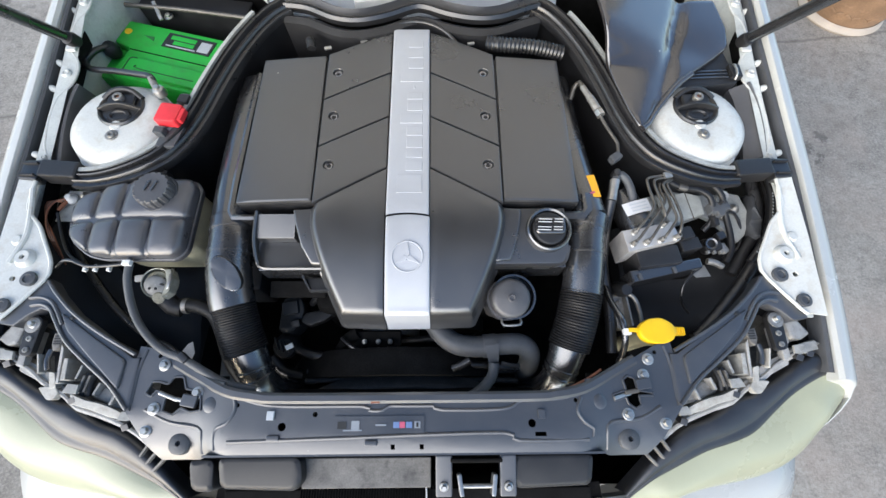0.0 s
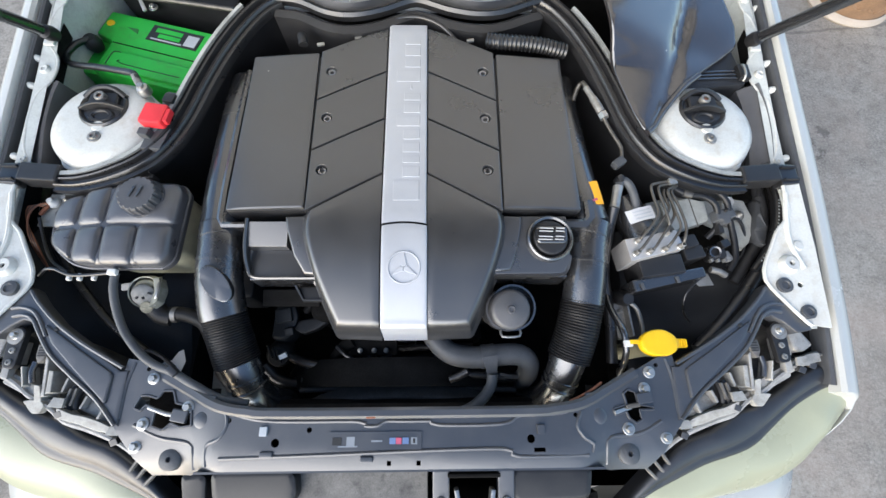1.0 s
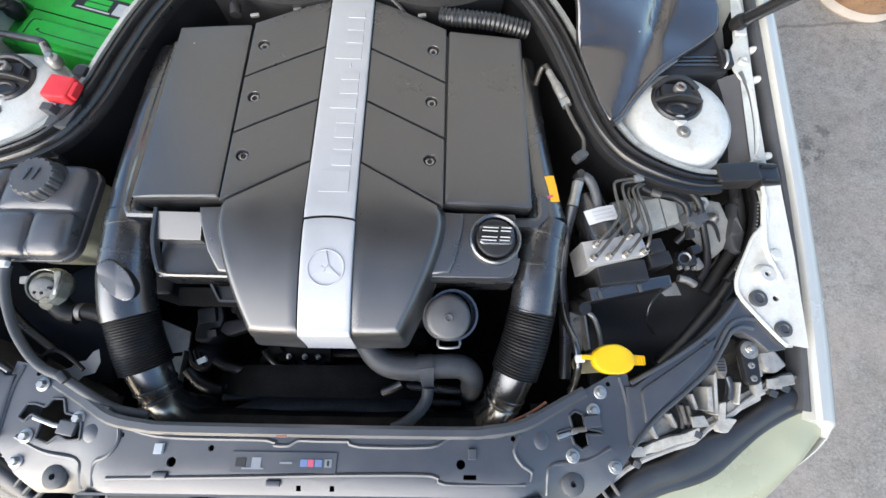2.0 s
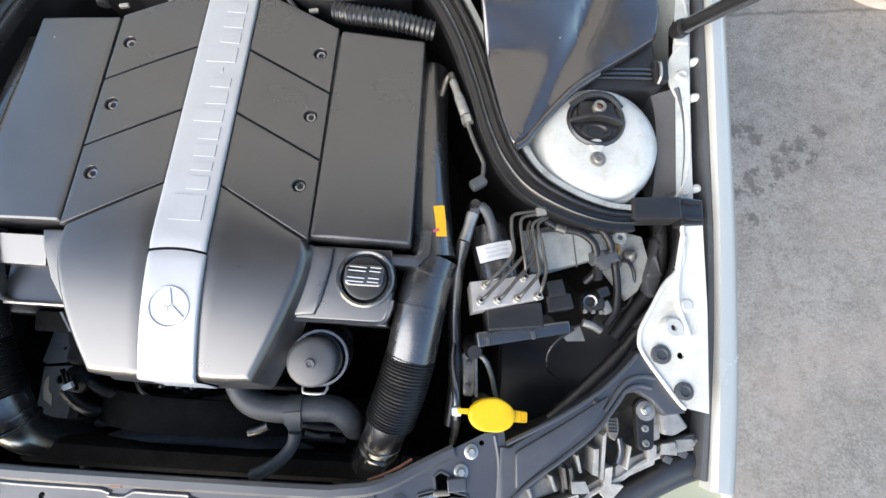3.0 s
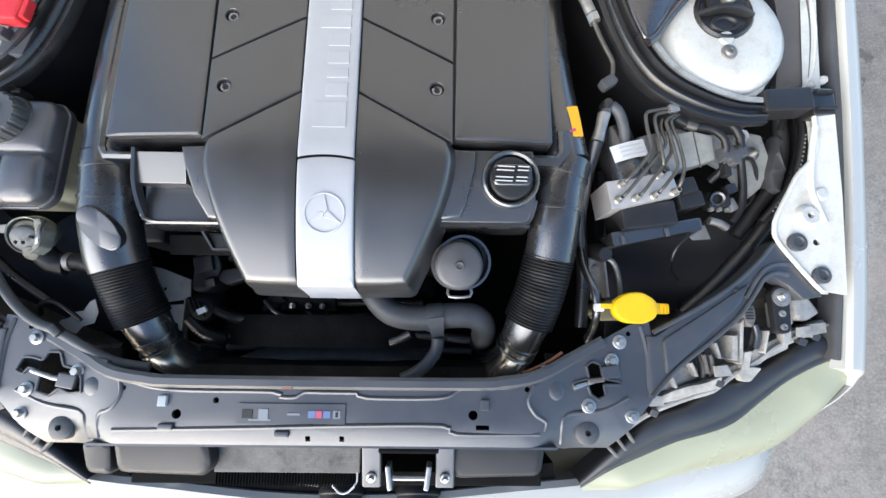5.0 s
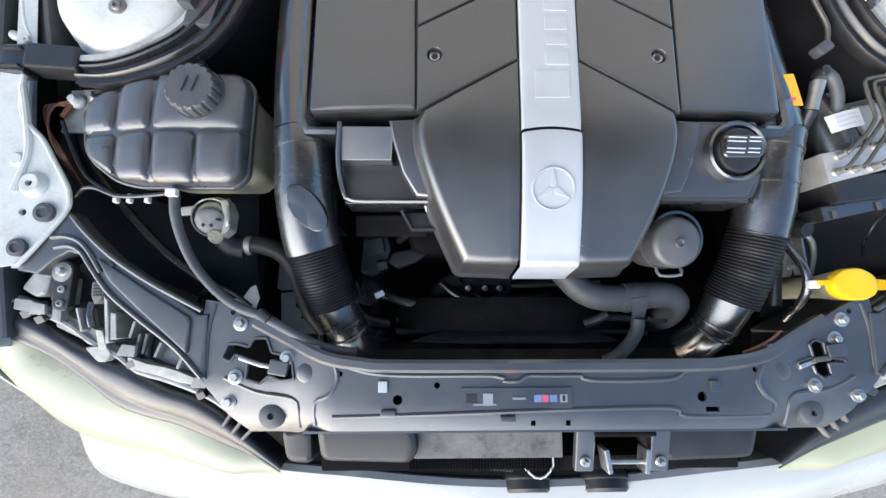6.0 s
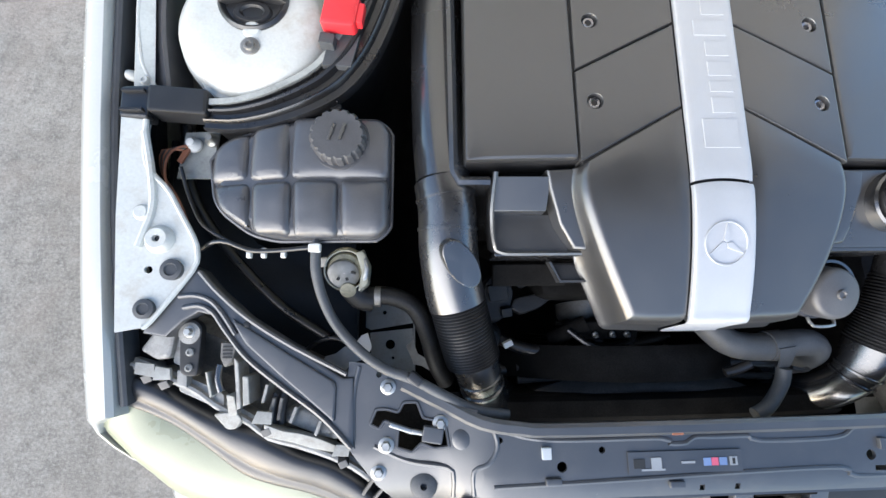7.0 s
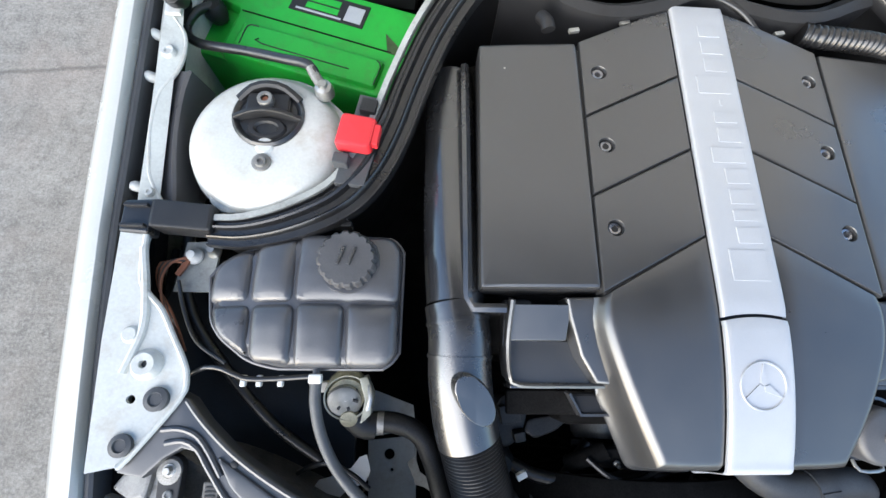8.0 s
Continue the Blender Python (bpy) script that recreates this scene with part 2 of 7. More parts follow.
    for px, py, size in ((1.4, 0.61, 0.025), (1.46, 0.62, 0.017), (1.49, 0.58, 0.021), (1.59, 0.55, 0.017), (1.65, 0.57, 0.019), (1.73, 0.63, 0.019), (1.7, 0.53, 0.013), (1.55, 0.49, 0.012), (1.62, 0.48, 0.017), (1.68, 0.5, 0.011), (1.55, 0.45, 0.017), (1.46, 0.45, 0.014), (1.44, 0.41, 0.019), (1.39, 0.36, 0.02), (1.46, 0.37, 0.016), (1.52, 0.4, 0.01), (1.44, 0.26, 0.018)):
        far = nd.new("ShaderNodeVectorMath")
        far.operation = "DISTANCE"
        ln.new(ragged.outputs[0], far.inputs[0])
        far.inputs[1].default_value = (px + 0.055, py + 0.055, 0)
        col = mix(ranged(far.outputs["Value"], size * 1.7, size * 0.9, 0, 0.62), col, (0.075, 0.064, 0.058))
    # crack beside the car
    along = nd.new("ShaderNodeVectorMath")
    along.operation, along.inputs[1].default_value = "DOT_PRODUCT", (-0.123, 0.992, 0.0)
    wander = nd.new("ShaderNodeVectorMath")
    wander.operation, wander.inputs[1].default_value = "MULTIPLY_ADD", (0.05, 0.05, 0.05)
    ln.new(mid.outputs["Color"], wander.inputs[0])
    ln.new(tc.outputs["Object"], wander.inputs[2])
    ln.new(wander.outputs[0], along.inputs[0])
    off = nd.new("ShaderNodeMath")
    off.operation, off.inputs[1].default_value = "SUBTRACT", 0.982
    ln.new(along.outputs["Value"], off.inputs[0])
    gap = nd.new("ShaderNodeMath")
    gap.operation = "ABSOLUTE"
    ln.new(off.outputs[0], gap.inputs[0])
    col = mix(ranged(gap.outputs[0], 0.012, 0.003, 0, 0.55), col, (0.10, 0.088, 0.075))
    ln.new(col, b.inputs["Base Color"])
    b.inputs["Roughness"].default_value = 0.85
    bp = nd.new("ShaderNodeBump")
    bp.inputs["Strength"].default_value, bp.inputs["Distance"].default_value = 0.45, 0.004
    ln.new(grit.outputs["Fac"], bp.inputs["Height"])
    ln.new(bp.outputs[0], b.inputs["Normal"])
    return m


# ---- mesh helpers ----
def thing(name, at, label, category, group="", kind=""):
    ob = new(name)
    ob.empty_display_size = 0.05
    ob.location = at
    return tagged(ob, label, category, group, kind)


def part(name, bm, material, parent=None, label="", angle=40, even=True):
    bmesh.ops.recalc_face_normals(bm, faces=bm.faces[:])
    me = bpy.data.meshes.new(name)
    bm.to_mesh(me)
    bm.free()
    me.materials.append(material)
    me.shade_smooth()
    me.set_sharp_from_angle(angle=radians(angle))
    ob = new(name, me)
    if even:
        flat = ob.modifiers.new("even shading", "WEIGHTED_NORMAL")
        flat.keep_sharp, flat.weight = True, 60
    if parent is not None:
        ob.parent = parent
        if parent.type == "EMPTY":
            ob.matrix_parent_inverse = Matrix.Translation(parent.location).inverted()
    if label:
        ob["label"] = label
    return ob


def inset(pts, d):
    """The outline moved inwards by d (outline runs counter-clockwise)."""
    out, n = [], len(pts)
    for i in range(n):
        a, b, c = Vector(pts[i - 1]), Vector(pts[i]), Vector(pts[(i + 1) % n])
        e, f = (b - a).normalized(), (c - b).normalized()
        na, nb = Vector((-e.y, e.x)), Vector((-f.y, f.x))
        k = na + nb
        k = k / max(k.dot(k) / 2, 0.35)
        out.append(b + k * d)
    return out


def ccw(pts):
    area = sum(pts[i - 1][0] * pts[i][1] - pts[i][0] * pts[i - 1][1] for i in range(len(pts)))
    return list(pts) if area > 0 else list(reversed(pts))


def rounded(pts, r, k=4):
    """Outline with its corners rounded by r."""
    out, n = [], len(pts)
    for i in range(n):
        a, b, c = Vector(pts[i - 1]), Vector(pts[i]), Vector(pts[(i + 1) % n])
        d = min(r, (a - b).length * 0.45, (c - b).length * 0.45)
        p, q = b + (a - b).normalized() * d, b + (c - b).normalized() * d
        for j in range(k + 1):
            u = j / k
            out.append(p * (1 - u) ** 2 + b * 2 * u * (1 - u) + q * u * u)
    return out


def slab(outline, thick, r=0.003, height=0.0, step=0.0, bm=None, holes=()):
    """A plate with a rounded upper edge and round holes (x, y, r). height: the top's z, a number or a function of x and y."""
    bm = bm or bmesh.new()
    pts = [Vector(p) for p in ccw(outline)]
    rings = [(0, -thick), (0, -r), (r * 0.3, -r * 0.3), (r, 0)]
    prev, made = None, []
    for d, z in rings:
        loop = [bm.verts.new((p.x, p.y, z)) for p in inset(pts, d)]
        made += loop
        if prev:
            for i in range(len(loop)):
                bm.faces.new((prev[i - 1], prev[i], loop[i], loop[i - 1]))
        prev = loop
    if holes:
        edges = [bm.edges.get((prev[i - 1], prev[i])) for i in range(len(prev))]
        for hx, hy, hr in holes:
            last = None
            for rr, z in ((hr, 0.0), (hr - 0.0008, -0.0012), (hr - 0.0008, -thick * 0.6)):
                ring = [bm.verts.new((*p, z)) for p in circle(hx, hy, rr, 20)]
                made += ring
                if last is None:
                    edges += [bm.edges.new((ring[i - 1], ring[i])) for i in range(20)]
                else:
                    for i in range(20):
                        bm.faces.new((last[i - 1], last[i], ring[i], ring[i - 1]))
                last = ring
        bmesh.ops.triangle_fill(bm, edges=edges, use_beauty=True, use_dissolve=False)
    else:
        top = bm.faces.new(prev)
        bmesh.ops.triangulate(bm, faces=[top])
    if step:
        lo = [min(p[k] for p in pts) for k in (0, 1)]
        hi = [max(p[k] for p in pts) for k in (0, 1)]
        ours = set(made)
        for k in (0, 1):
            v = lo[k] + step
            while v < hi[k]:
                co, no = [0, 0, 0], [0, 0, 0]
                co[k], no[k] = v, 1
                geom = [e for e in bm.verts if e in ours]
                es = {e for w in geom for e in w.link_edges}
                fs = {f for w in geom for f in w.link_faces}
                res = bmesh.ops.bisect_plane(bm, geom=geom + list(es) + list(fs), plane_co=co, plane_no=no, dist=1e-6)
                ours |= {g for g in res["geom_cut"] if isinstance(g, bmesh.types.BMVert)}
                v += step
        made = list(ours)
    for v in made:
        v.co.z += height(v.co.x, v.co.y) if callable(height) else height
    return bm


def plate(outline, holes, thick, height=0.0):
    """A sheet with holes right through it."""
    bm = bmesh.new()
    edges = []
    for loop in [outline] + list(holes):
        vs = [bm.verts.new((p[0], p[1], 0)) for p in loop]
        edges += [bm.edges.new((vs[i - 1], vs[i])) for i in range(len(vs))]
    bmesh.ops.triangle_fill(bm, edges=edges, use_beauty=True, use_dissolve=False)
    for k in (0, 1):
        for i in range(-60, 60):
            co, no = [0, 0, 0], [0, 0, 0]
            co[k], no[k] = i * 0.0125, 1
            bmesh.ops.bisect_plane(bm, geom=bm.verts[:] + bm.edges[:] + bm.faces[:], plane_co=co, plane_no=no, dist=1e-6)
    res = bmesh.ops.extrude_face_region(bm, geom=bm.faces[:])
    for v in res["geom"]:
        if isinstance(v, bmesh.types.BMVert):
            v.co.z -= thick
    for v in bm.verts:
        v.co.z += height(v.co.x, v.co.y) if callable(height) else height
    return bm


def circle(x, y, r, n=14):
    return [(x + r * math.cos(2 * math.pi * i / n), y + r * math.sin(2 * math.pi * i / n)) for i in range(n)]


def glide(points, step=0.008):
    """A smooth line through the points."""
    p = [Vector(q) for q in points]
    p = [p[0] * 2 - p[1]] + p + [p[-1] * 2 - p[-2]]
    out = []
    for i in range(1, len(p) - 2):
        a, b, c, d = p[i - 1:i + 3]
        n = max(2, int((c - b).length / step))
        for j in range(n):
            t = j / n
            out.append(0.5 * (2 * b + (c - a) * t + (2 * a - 5 * b + 4 * c - d) * t * t + (3 * b - a - 3 * c + d) * t ** 3))
    return out + [p[-2]]


def sweep(points, section, up=(0, 0, 1), size=None, bm=None, step=0.008, straight=False, closed=True):
    """Carry a section (side, up) along a smooth line. size: scale along the line, as a function of 0..1."""
    bm = bm or bmesh.new()
    line = [Vector(p) for p in points] if straight else glide(points, step)
    prev, n = None, len(line)
    up = Vector(up)
    side_was = None
    for i, p in enumerate(line):
        d = (line[min(i + 1, n - 1)] - line[max(i - 1, 0)]).normalized()
        side = d.cross(up)
        if side.length < 0.15 and side_was is not None:
            side = side_was - d * side_was.dot(d)
        side = side.normalized() if side.length > 1e-6 else d.orthogonal().normalized()
        side_was = side
        top = side.cross(d).normalized()
        k = size(i / (n - 1)) if size else 1.0
        ring = [bm.verts.new(p + (side * a + top * b) * k) for a, b in section]
        if prev:
            m = len(ring)
            for j in range(0 if closed else 1, m):
                bm.faces.new((prev[j - 1], prev[j], ring[j], ring[j - 1]))
        elif closed:
            bm.faces.new(ring)
        prev = ring
    if closed:
        bm.faces.new(list(reversed(prev)))
    return bm


def round_section(r, n=14):
    return [(r * math.cos(2 * math.pi * i / n), r * math.sin(2 * math.pi * i / n)) for i in range(n)]


def tube(points, r, n=14, size=None, bm=None, step=0.008, up=(0, 0, 1)):
    return sweep(points, round_section(r, n), up, size, bm, step)


def bent(points, r, k=4):
    """Straight runs joined by bends of radius about r."""
    pts = [Vector(p) for p in points]
    out = [pts[0]]
    for a, b, c in zip(pts, pts[1:], pts[2:]):
        d1, d2 = min(r, (a - b).length * 0.45), min(r, (c - b).length * 0.45)
        p, q = b + (a - b).normalized() * d1, b + (c - b).normalized() * d2
        out += [p.lerp(b, j / k).lerp(b.lerp(q, j / k), j / k) for j in range(k + 1)]
    return [tuple(p) for p in out + [pts[-1]]]


def lathe(profile, at, axis=(0, 0, 1), n=32, bm=None, squash=(1, 1)):
    """A turned shape: (radius, height) pairs about the axis."""
    bm = bm or bmesh.new()
    turn = Vector(axis).to_track_quat("Z", "Y").to_matrix()
    at = Vector(at)
    prev = None
    for r, h in profile:
        if r < 1e-5:
            ring = [bm.verts.new(at + turn @ Vector((0, 0, h)))]
        else:
            ring = [bm.verts.new(at + turn @ Vector((r * squash[0] * math.cos(2 * math.pi * i / n), r * squash[1] * math.sin(2 * math.pi * i / n), h))) for i in range(n)]
        if prev:
            for i in range(n):
                if len(prev) == 1 and len(ring) == 1:
                    break
                if len(prev) == 1:
                    bm.faces.new((prev[0], ring[i - 1], ring[i]))
                elif len(ring) == 1:
                    bm.faces.new((prev[i - 1], prev[i], ring[0]))
                else:
                    bm.faces.new((prev[i - 1], prev[i], ring[i], ring[i - 1]))
        prev = ring
    return bm


def box(at, size, r=0.002, turn=(0, 0, 0), bm=None, taper=1.0):
    """A box with rounded edges, centred at `at`."""
    bm = bm or bmesh.new()
    res = bmesh.ops.create_cube(bm, size=1.0)
    vs = res["verts"]
    rot = Euler([radians(a) for a in turn]).to_matrix()
    for v in vs:
        k = taper if v.co.z > 0 else 1.0
        v.co = Vector((v.co.x * size[0] * k, v.co.y * size[1] * k, v.co.z * size[2]))
    if r:
        es = list({e for v in vs for e in v.link_edges})
        res = bmesh.ops.bevel(bm, geom=es, offset=r, segments=2, affect="EDGES", profile=0.5)
        vs = list(set(res["verts"]) | {v for v in vs if v.is_valid})
    for v in vs:
        v.co = rot @ v.co + Vector(at)
    return bm


def bolt(at, r=0.008, axis=(0, 0, 1), bm=None):
    """A flanged hexagon bolt."""
    bm = lathe([(0, 0), (r, 0), (r, 0.0015), (r * 0.85, 0.0025), (0, 0.0025)], at, axis, 18, bm)
    return lathe([(r * 0.62, 0.002), (r * 0.62, 0.0065), (r * 0.5, 0.0078), (0, 0.0078)], at, axis, 6, bm)


def ribs(count, depth, lo=0.0, hi=1.0):
    """Size of a corrugated hose along its length."""
    def f(u):
        if u < lo or u > hi:
            return 1.0
        return 1.0 + depth * math.cos(2 * math.pi * count * (u - lo) / (hi - lo))
    return f


def mirrored(pts, s):
    return [(p[0] * s, *p[1:]) for p in pts]


# ---- ground ----
bm = bmesh.new()
bmesh.ops.create_grid(bm, x_segments=8, y_segments=8, size=400)
tagged(part("ground", bm, ground_material()), "grey worn concrete yard with dark oil spots", "ground", kind="structure")


# ---- the car's shell ----
def rail_z(y):
    return 0.845 + 0.13 * max(min(y, 0.5), -0.45)


car = thing("car", (0, 0, 0), "white saloon car with its bonnet open, front end seen from above", "car")


def wing_shift(y):
    return float(np.interp(y, (-0.43, -0.34, -0.27, -0.2, -0.08, 0.05, 0.2, 0.6), (-0.017, -0.010, -0.006, -0.003, -0.002, -0.006, -0.010, -0.022)))


def fender(s):
    bm = bmesh.new()
    prev = None
    sec = [(0.718, -0.035), (0.719, -0.004), (0.722, 0.001), (0.734, 0.0), (0.745, -0.005), (0.755, -0.014), (0.763, -0.03), (0.768, -0.06), (0.770, -0.14), (0.775, -0.25), (0.770, -0.45)]
    # nose of the wing, tapering out along the lamp's side
    for ix, iy, ox, oy, z in ((0.702, -0.513, 0.704, -0.516, 0.710), (0.717, -0.497, 0.722, -0.502, 0.724), (0.734, -0.477, 0.743, -0.482, 0.737), (0.745, -0.459, 0.756, -0.463, 0.748), (0.741, -0.446, 0.759, -0.449, 0.760), (0.729, -0.439, 0.755, -0.441, 0.776)):
        ring = []
        for x, dz in sec:
            f = (x - 0.718) / 0.052
            ring.append(bm.verts.new((s * (ix + (ox - ix) * f), iy + (oy - iy) * f, z + dz * 0.6)))
        if prev:
            for j in range(1, len(ring)):
                bm.faces.new((prev[j - 1], prev[j], ring[j], ring[j - 1]))
        prev = ring
    for i in range(34):
        y = -0.432 + i * 0.05
        z = rail_z(y)
        flare = float(np.interp(y, (-0.43, -0.38, -0.34, -0.27, -0.1, 0.0, 0.07, 0.15, 0.23, 0.6), (-0.014, -0.009, -0.005, -0.002, -0.001, -0.003, -0.006, -0.009, -0.012, -0.030)))
        arch = math.exp(-((y + 0.15) / 0.08) ** 2)
        swell = (0, 0, 0, 0, 0, 0, 0.002, 0.020, 0.045, 0.045, 0.03)
        ring = [bm.verts.new((s * (x + flare * min(1, max(0, (k - 2) / 4)) + wing_shift(y) * max(0, 1 - k / 5) + arch * swell[k]), y, z + dz)) for k, (x, dz) in enumerate(sec)]
        if prev:
            for j in range(1, len(ring)):
                bm.faces.new((prev[j - 1], prev[j], ring[j], ring[j - 1]))
        prev = ring
    return part("fender", bm, white_paint, car)


for s in (-1, 1):
    fender(s)
    # weather strip and dark gutter inside the wing's edge
    line = [(s * (0.697 - 0.006 * min(1, max(0, (-0.05 - y) / 0.15))), y, rail_z(y) - 0.040) for y in (-0.42, -0.2, 0.0, 0.2, 0.4, 0.6)]
    part("gutter_strip", sweep(line, [(-0.014, -0.02), (0.014, -0.02), (0.014, 0.004), (-0.014, 0.004)]), deep_black, car, "dark gutter beside the wing")
    line = [(s * (0.7145 + wing_shift(y)), y, rail_z(y) - 0.012) for y in (-0.42, -0.34, -0.27, -0.2, -0.08, 0.05, 0.2, 0.4, 0.6)]
    part("edge_seal", sweep(line, [(-0.0055, -0.055), (0.0035, -0.055), (0.0055, -0.02), (0.0055, 0.004), (0.002, 0.006), (-0.003, 0.004), (-0.0055, -0.002)]), strip_grey, car, "grey rubber edge seal")
    # inner rail with its flange and pins
    wave = [(0.694, -0.33), (0.682, -0.33), (0.68, -0.2), (0.676, -0.09), (0.668, -0.04), (0.682, -0.012), (0.686, 0.015), (0.688, 0.055), (0.683, 0.095), (0.668, 0.125), (0.662, 0.15), (0.664, 0.178), (0.681, 0.205), (0.686, 0.23), (0.682, 0.27), (0.670, 0.3), (0.668, 0.34), (0.680, 0.38), (0.682, 0.6), (0.690, 0.6), (0.688, 0.2), (0.690, 0.06), (0.693, -0.08), (0.696, -0.2)]
    rz = lambda x, y: rail_z(y) - 0.012 - 0.25 * max(0, 0.686 - abs(x))
    part("inner_rail", slab(mirrored(wave, s), 0.004, 0.0012, rz), apron_paint, car, "dusty white wavy inner wing flange")
    part("rail_lip", tube([(s * x, y, rz(x, y) - 0.002) for x, y in wave[4:19]], 0.0026, 8, step=0.006), inner_white, car)
    for bx, by_, br_ in ((0.678, 0.150, 0.0095), (0.678, 0.318, 0.0095), (0.680, -0.030, 0.006)):
        part("rail_boss", lathe([(0, 0.0012), (br_ * 0.35, 0.0012), (br_ * 0.45, 0.003), (br_ * 0.75, 0.0032), (br_, 0.0), (br_, -0.003)], (s * bx, by_, rz(bx, by_)), n=18), inner_white, car)
    part("rail_wall", sweep([(s * 0.6885, y, rail_z(y) - 0.014) for y in (-0.33, -0.1, 0.1, 0.3, 0.6)], [(-0.0015, -0.04), (0.0015, -0.04), (0.0015, 0.0), (-0.0015, 0.0)]), grime_white, car)
    for y in (-0.215, -0.165, -0.072, -0.022, 0.118, 0.175, 0.30, 0.36):
        part("pin", lathe([(0.0, 0.008), (0.004, 0.0072), (0.0062, 0.004), (0.0066, 0.0), (0.0066, -0.014), (0, -0.014)], (s * 0.698, y, rail_z(y) - 0.018), (s * 0.75, 0, 0.6), 12), inner_white, car)
    # inner apron below the rail
    bm = bmesh.new()
    prev = None
    for k in range(20):
        y = 0.105 + k * 0.026
        out_ = 0.664 if y < 0.1 else 0.664 + 0.026 * min(1, (y - 0.1) / 0.06) - 0.24 * max(0, y - 0.22)
        ring = [bm.verts.new((s * x, y, z)) for x, z in ((0.687, rail_z(y) - 0.016), (out_ + 0.004, rail_z(y) - 0.045), (out_, rail_z(y) - 0.075), (out_ + 0.004, 0.66), (out_, 0.40), (out_ + 0.012, 0.40), (out_ + 0.014, rail_z(y) - 0.05))]
        if prev:
            for q in range(len(ring)):
                bm.faces.new((prev[q - 1], prev[q], ring[q], ring[q - 1]))
        prev = ring
    part("apron", bm, apron_paint, car, "off-white painted inner apron")
    part("splash_shield", box((s * 0.668, -0.21, 0.60), (0.008, 0.25, 0.36), 0.003), deep_black, car, "black splash shield")
    # corner plate
    out = mirrored([(0.692, -0.333), (0.695, -0.20), (0.693, -0.06), (0.667, -0.07), (0.667, -0.13), (0.658, -0.15), (0.642, -0.168), (0.628, -0.195), (0.613, -0.225), (0.609, -0.242), (0.614, -0.263), (0.655, -0.320), (0.664, -0.328)], s)
    pz = lambda x, y: 0.828 + 0.09 * (y + 0.2) + 0.15 * (abs(x) - 0.68)
    part("corner_plate", plate(ccw(out), [circle(s * 0.660, -0.262, 0.0045)], 0.004, pz), inner_white, car, "white painted steel corner plate")
    edge = [(p[0], p[1], pz(p[0], p[1])) for p in out[3:]]
    part("corner_flange", tube(edge, 0.0032, 8, step=0.006), inner_white, car)
    part("ridge", tube([(s * 0.668, -0.10, pz(0.668, -0.10)), (s * 0.660, -0.15, pz(0.660, -0.15)), (s * 0.658, -0.19, pz(0.658, -0.19)), (s * 0.671, -0.235, pz(0.671, -0.235))], 0.0045, 8), inner_white, car)
    for x, y, r in ((0.635, -0.262, 0.0125), (0.662, -0.307, 0.0115)):
        part("plug", lathe([(0, 0.002), (r * 0.5, 0.002), (r * 0.6, 0.004), (r, 0.003), (r, -0.003)], (s * x, y, pz(x, y) + 0.001), n=20), strip_grey, car, "dusty black rubber plug")
    part("boss", lathe([(0, 0.0015), (0.0035, 0.002), (0.0045, 0.0065), (0.0115, 0.0068), (0.0145, 0.004), (0.017, 0.0), (0.017, -0.003)], (s * 0.650, -0.226, pz(0.65, -0.226)), n=28), inner_white, car)
    part("boss_hole", lathe([(0, 0.0030), (0.0030, 0.0030), (0.0036, 0.002)], (s * 0.650, -0.226, pz(0.65, -0.226)), n=12), ink, car)
    part("boss", lathe([(0, 0.003), (0.007, 0.003), (0.010, 0.0), (0.010, -0.003)], (s * 0.669, -0.195, pz(0.669, -0.195)), n=16), inner_white, car)

# bumper skin
half = [(0.700, -0.400, 0.600, 0.3), (0.714, -0.450, 0.600, 0.3), (0.712, -0.497, 0.612, 0.5), (0.695, -0.534, 0.636, 0.8), (0.656, -0.560, 0.655, 1.1), (0.592, -0.582, 0.664, 1.1), (0.50, -0.604, 0.670, 1.05), (0.395, -0.624, 0.680, 1.0), (0.26, -0.638, 0.680, 1.0), (0.12, -0.651, 0.680, 1.0)]
full = [(-x, y, z, w) for x, y, z, w in half] + [(0, -0.655, 0.680, 1.0)] + list(reversed(half))
bm = bmesh.new()
line, prev = [Vector(p).to_4d() if len(p) == 3 else Vector(p) for p in full], None
dense = []
for i in range(len(line) - 1):
    a, b, c, d = line[max(i - 1, 0)], line[i], line[i + 1], line[min(i + 2, len(line) - 1)]
    for j in range(6):
        t = j / 6
        dense.append(0.5 * (2 * b + (c - a) * t + (2 * a - 5 * b + 4 * c - d) * t * t + (3 * b - a - 3 * c + d) * t ** 3))
dense.append(line[-1])
for i, p in enumerate(dense):
    q = dense[min(i + 1, len(dense) - 1)] - dense[max(i - 1, 0)]
    outw = Vector((q.y, -q.x)).normalized()
    sec = [(-0.018, -0.03), (-0.016, -0.006), (-0.008, 0.0), (0.02, -0.004), (0.05, -0.016), (0.08, -0.045), (0.095, -0.09), (0.10, -0.18), (0.09, -0.30), (0.05, -0.42)]
    ring = [bm.verts.new((p.x + outw.x * o * p.w, p.y + outw.y * o * p.w, p.z + dz)) for o, dz in sec]
    if prev:
        for j in range(1, len(ring)):
            bm.faces.new((prev[j - 1], prev[j], ring[j], ring[j - 1]))
    prev = ring
part("bumper", bm, white_paint, car, "white painted front bumper")


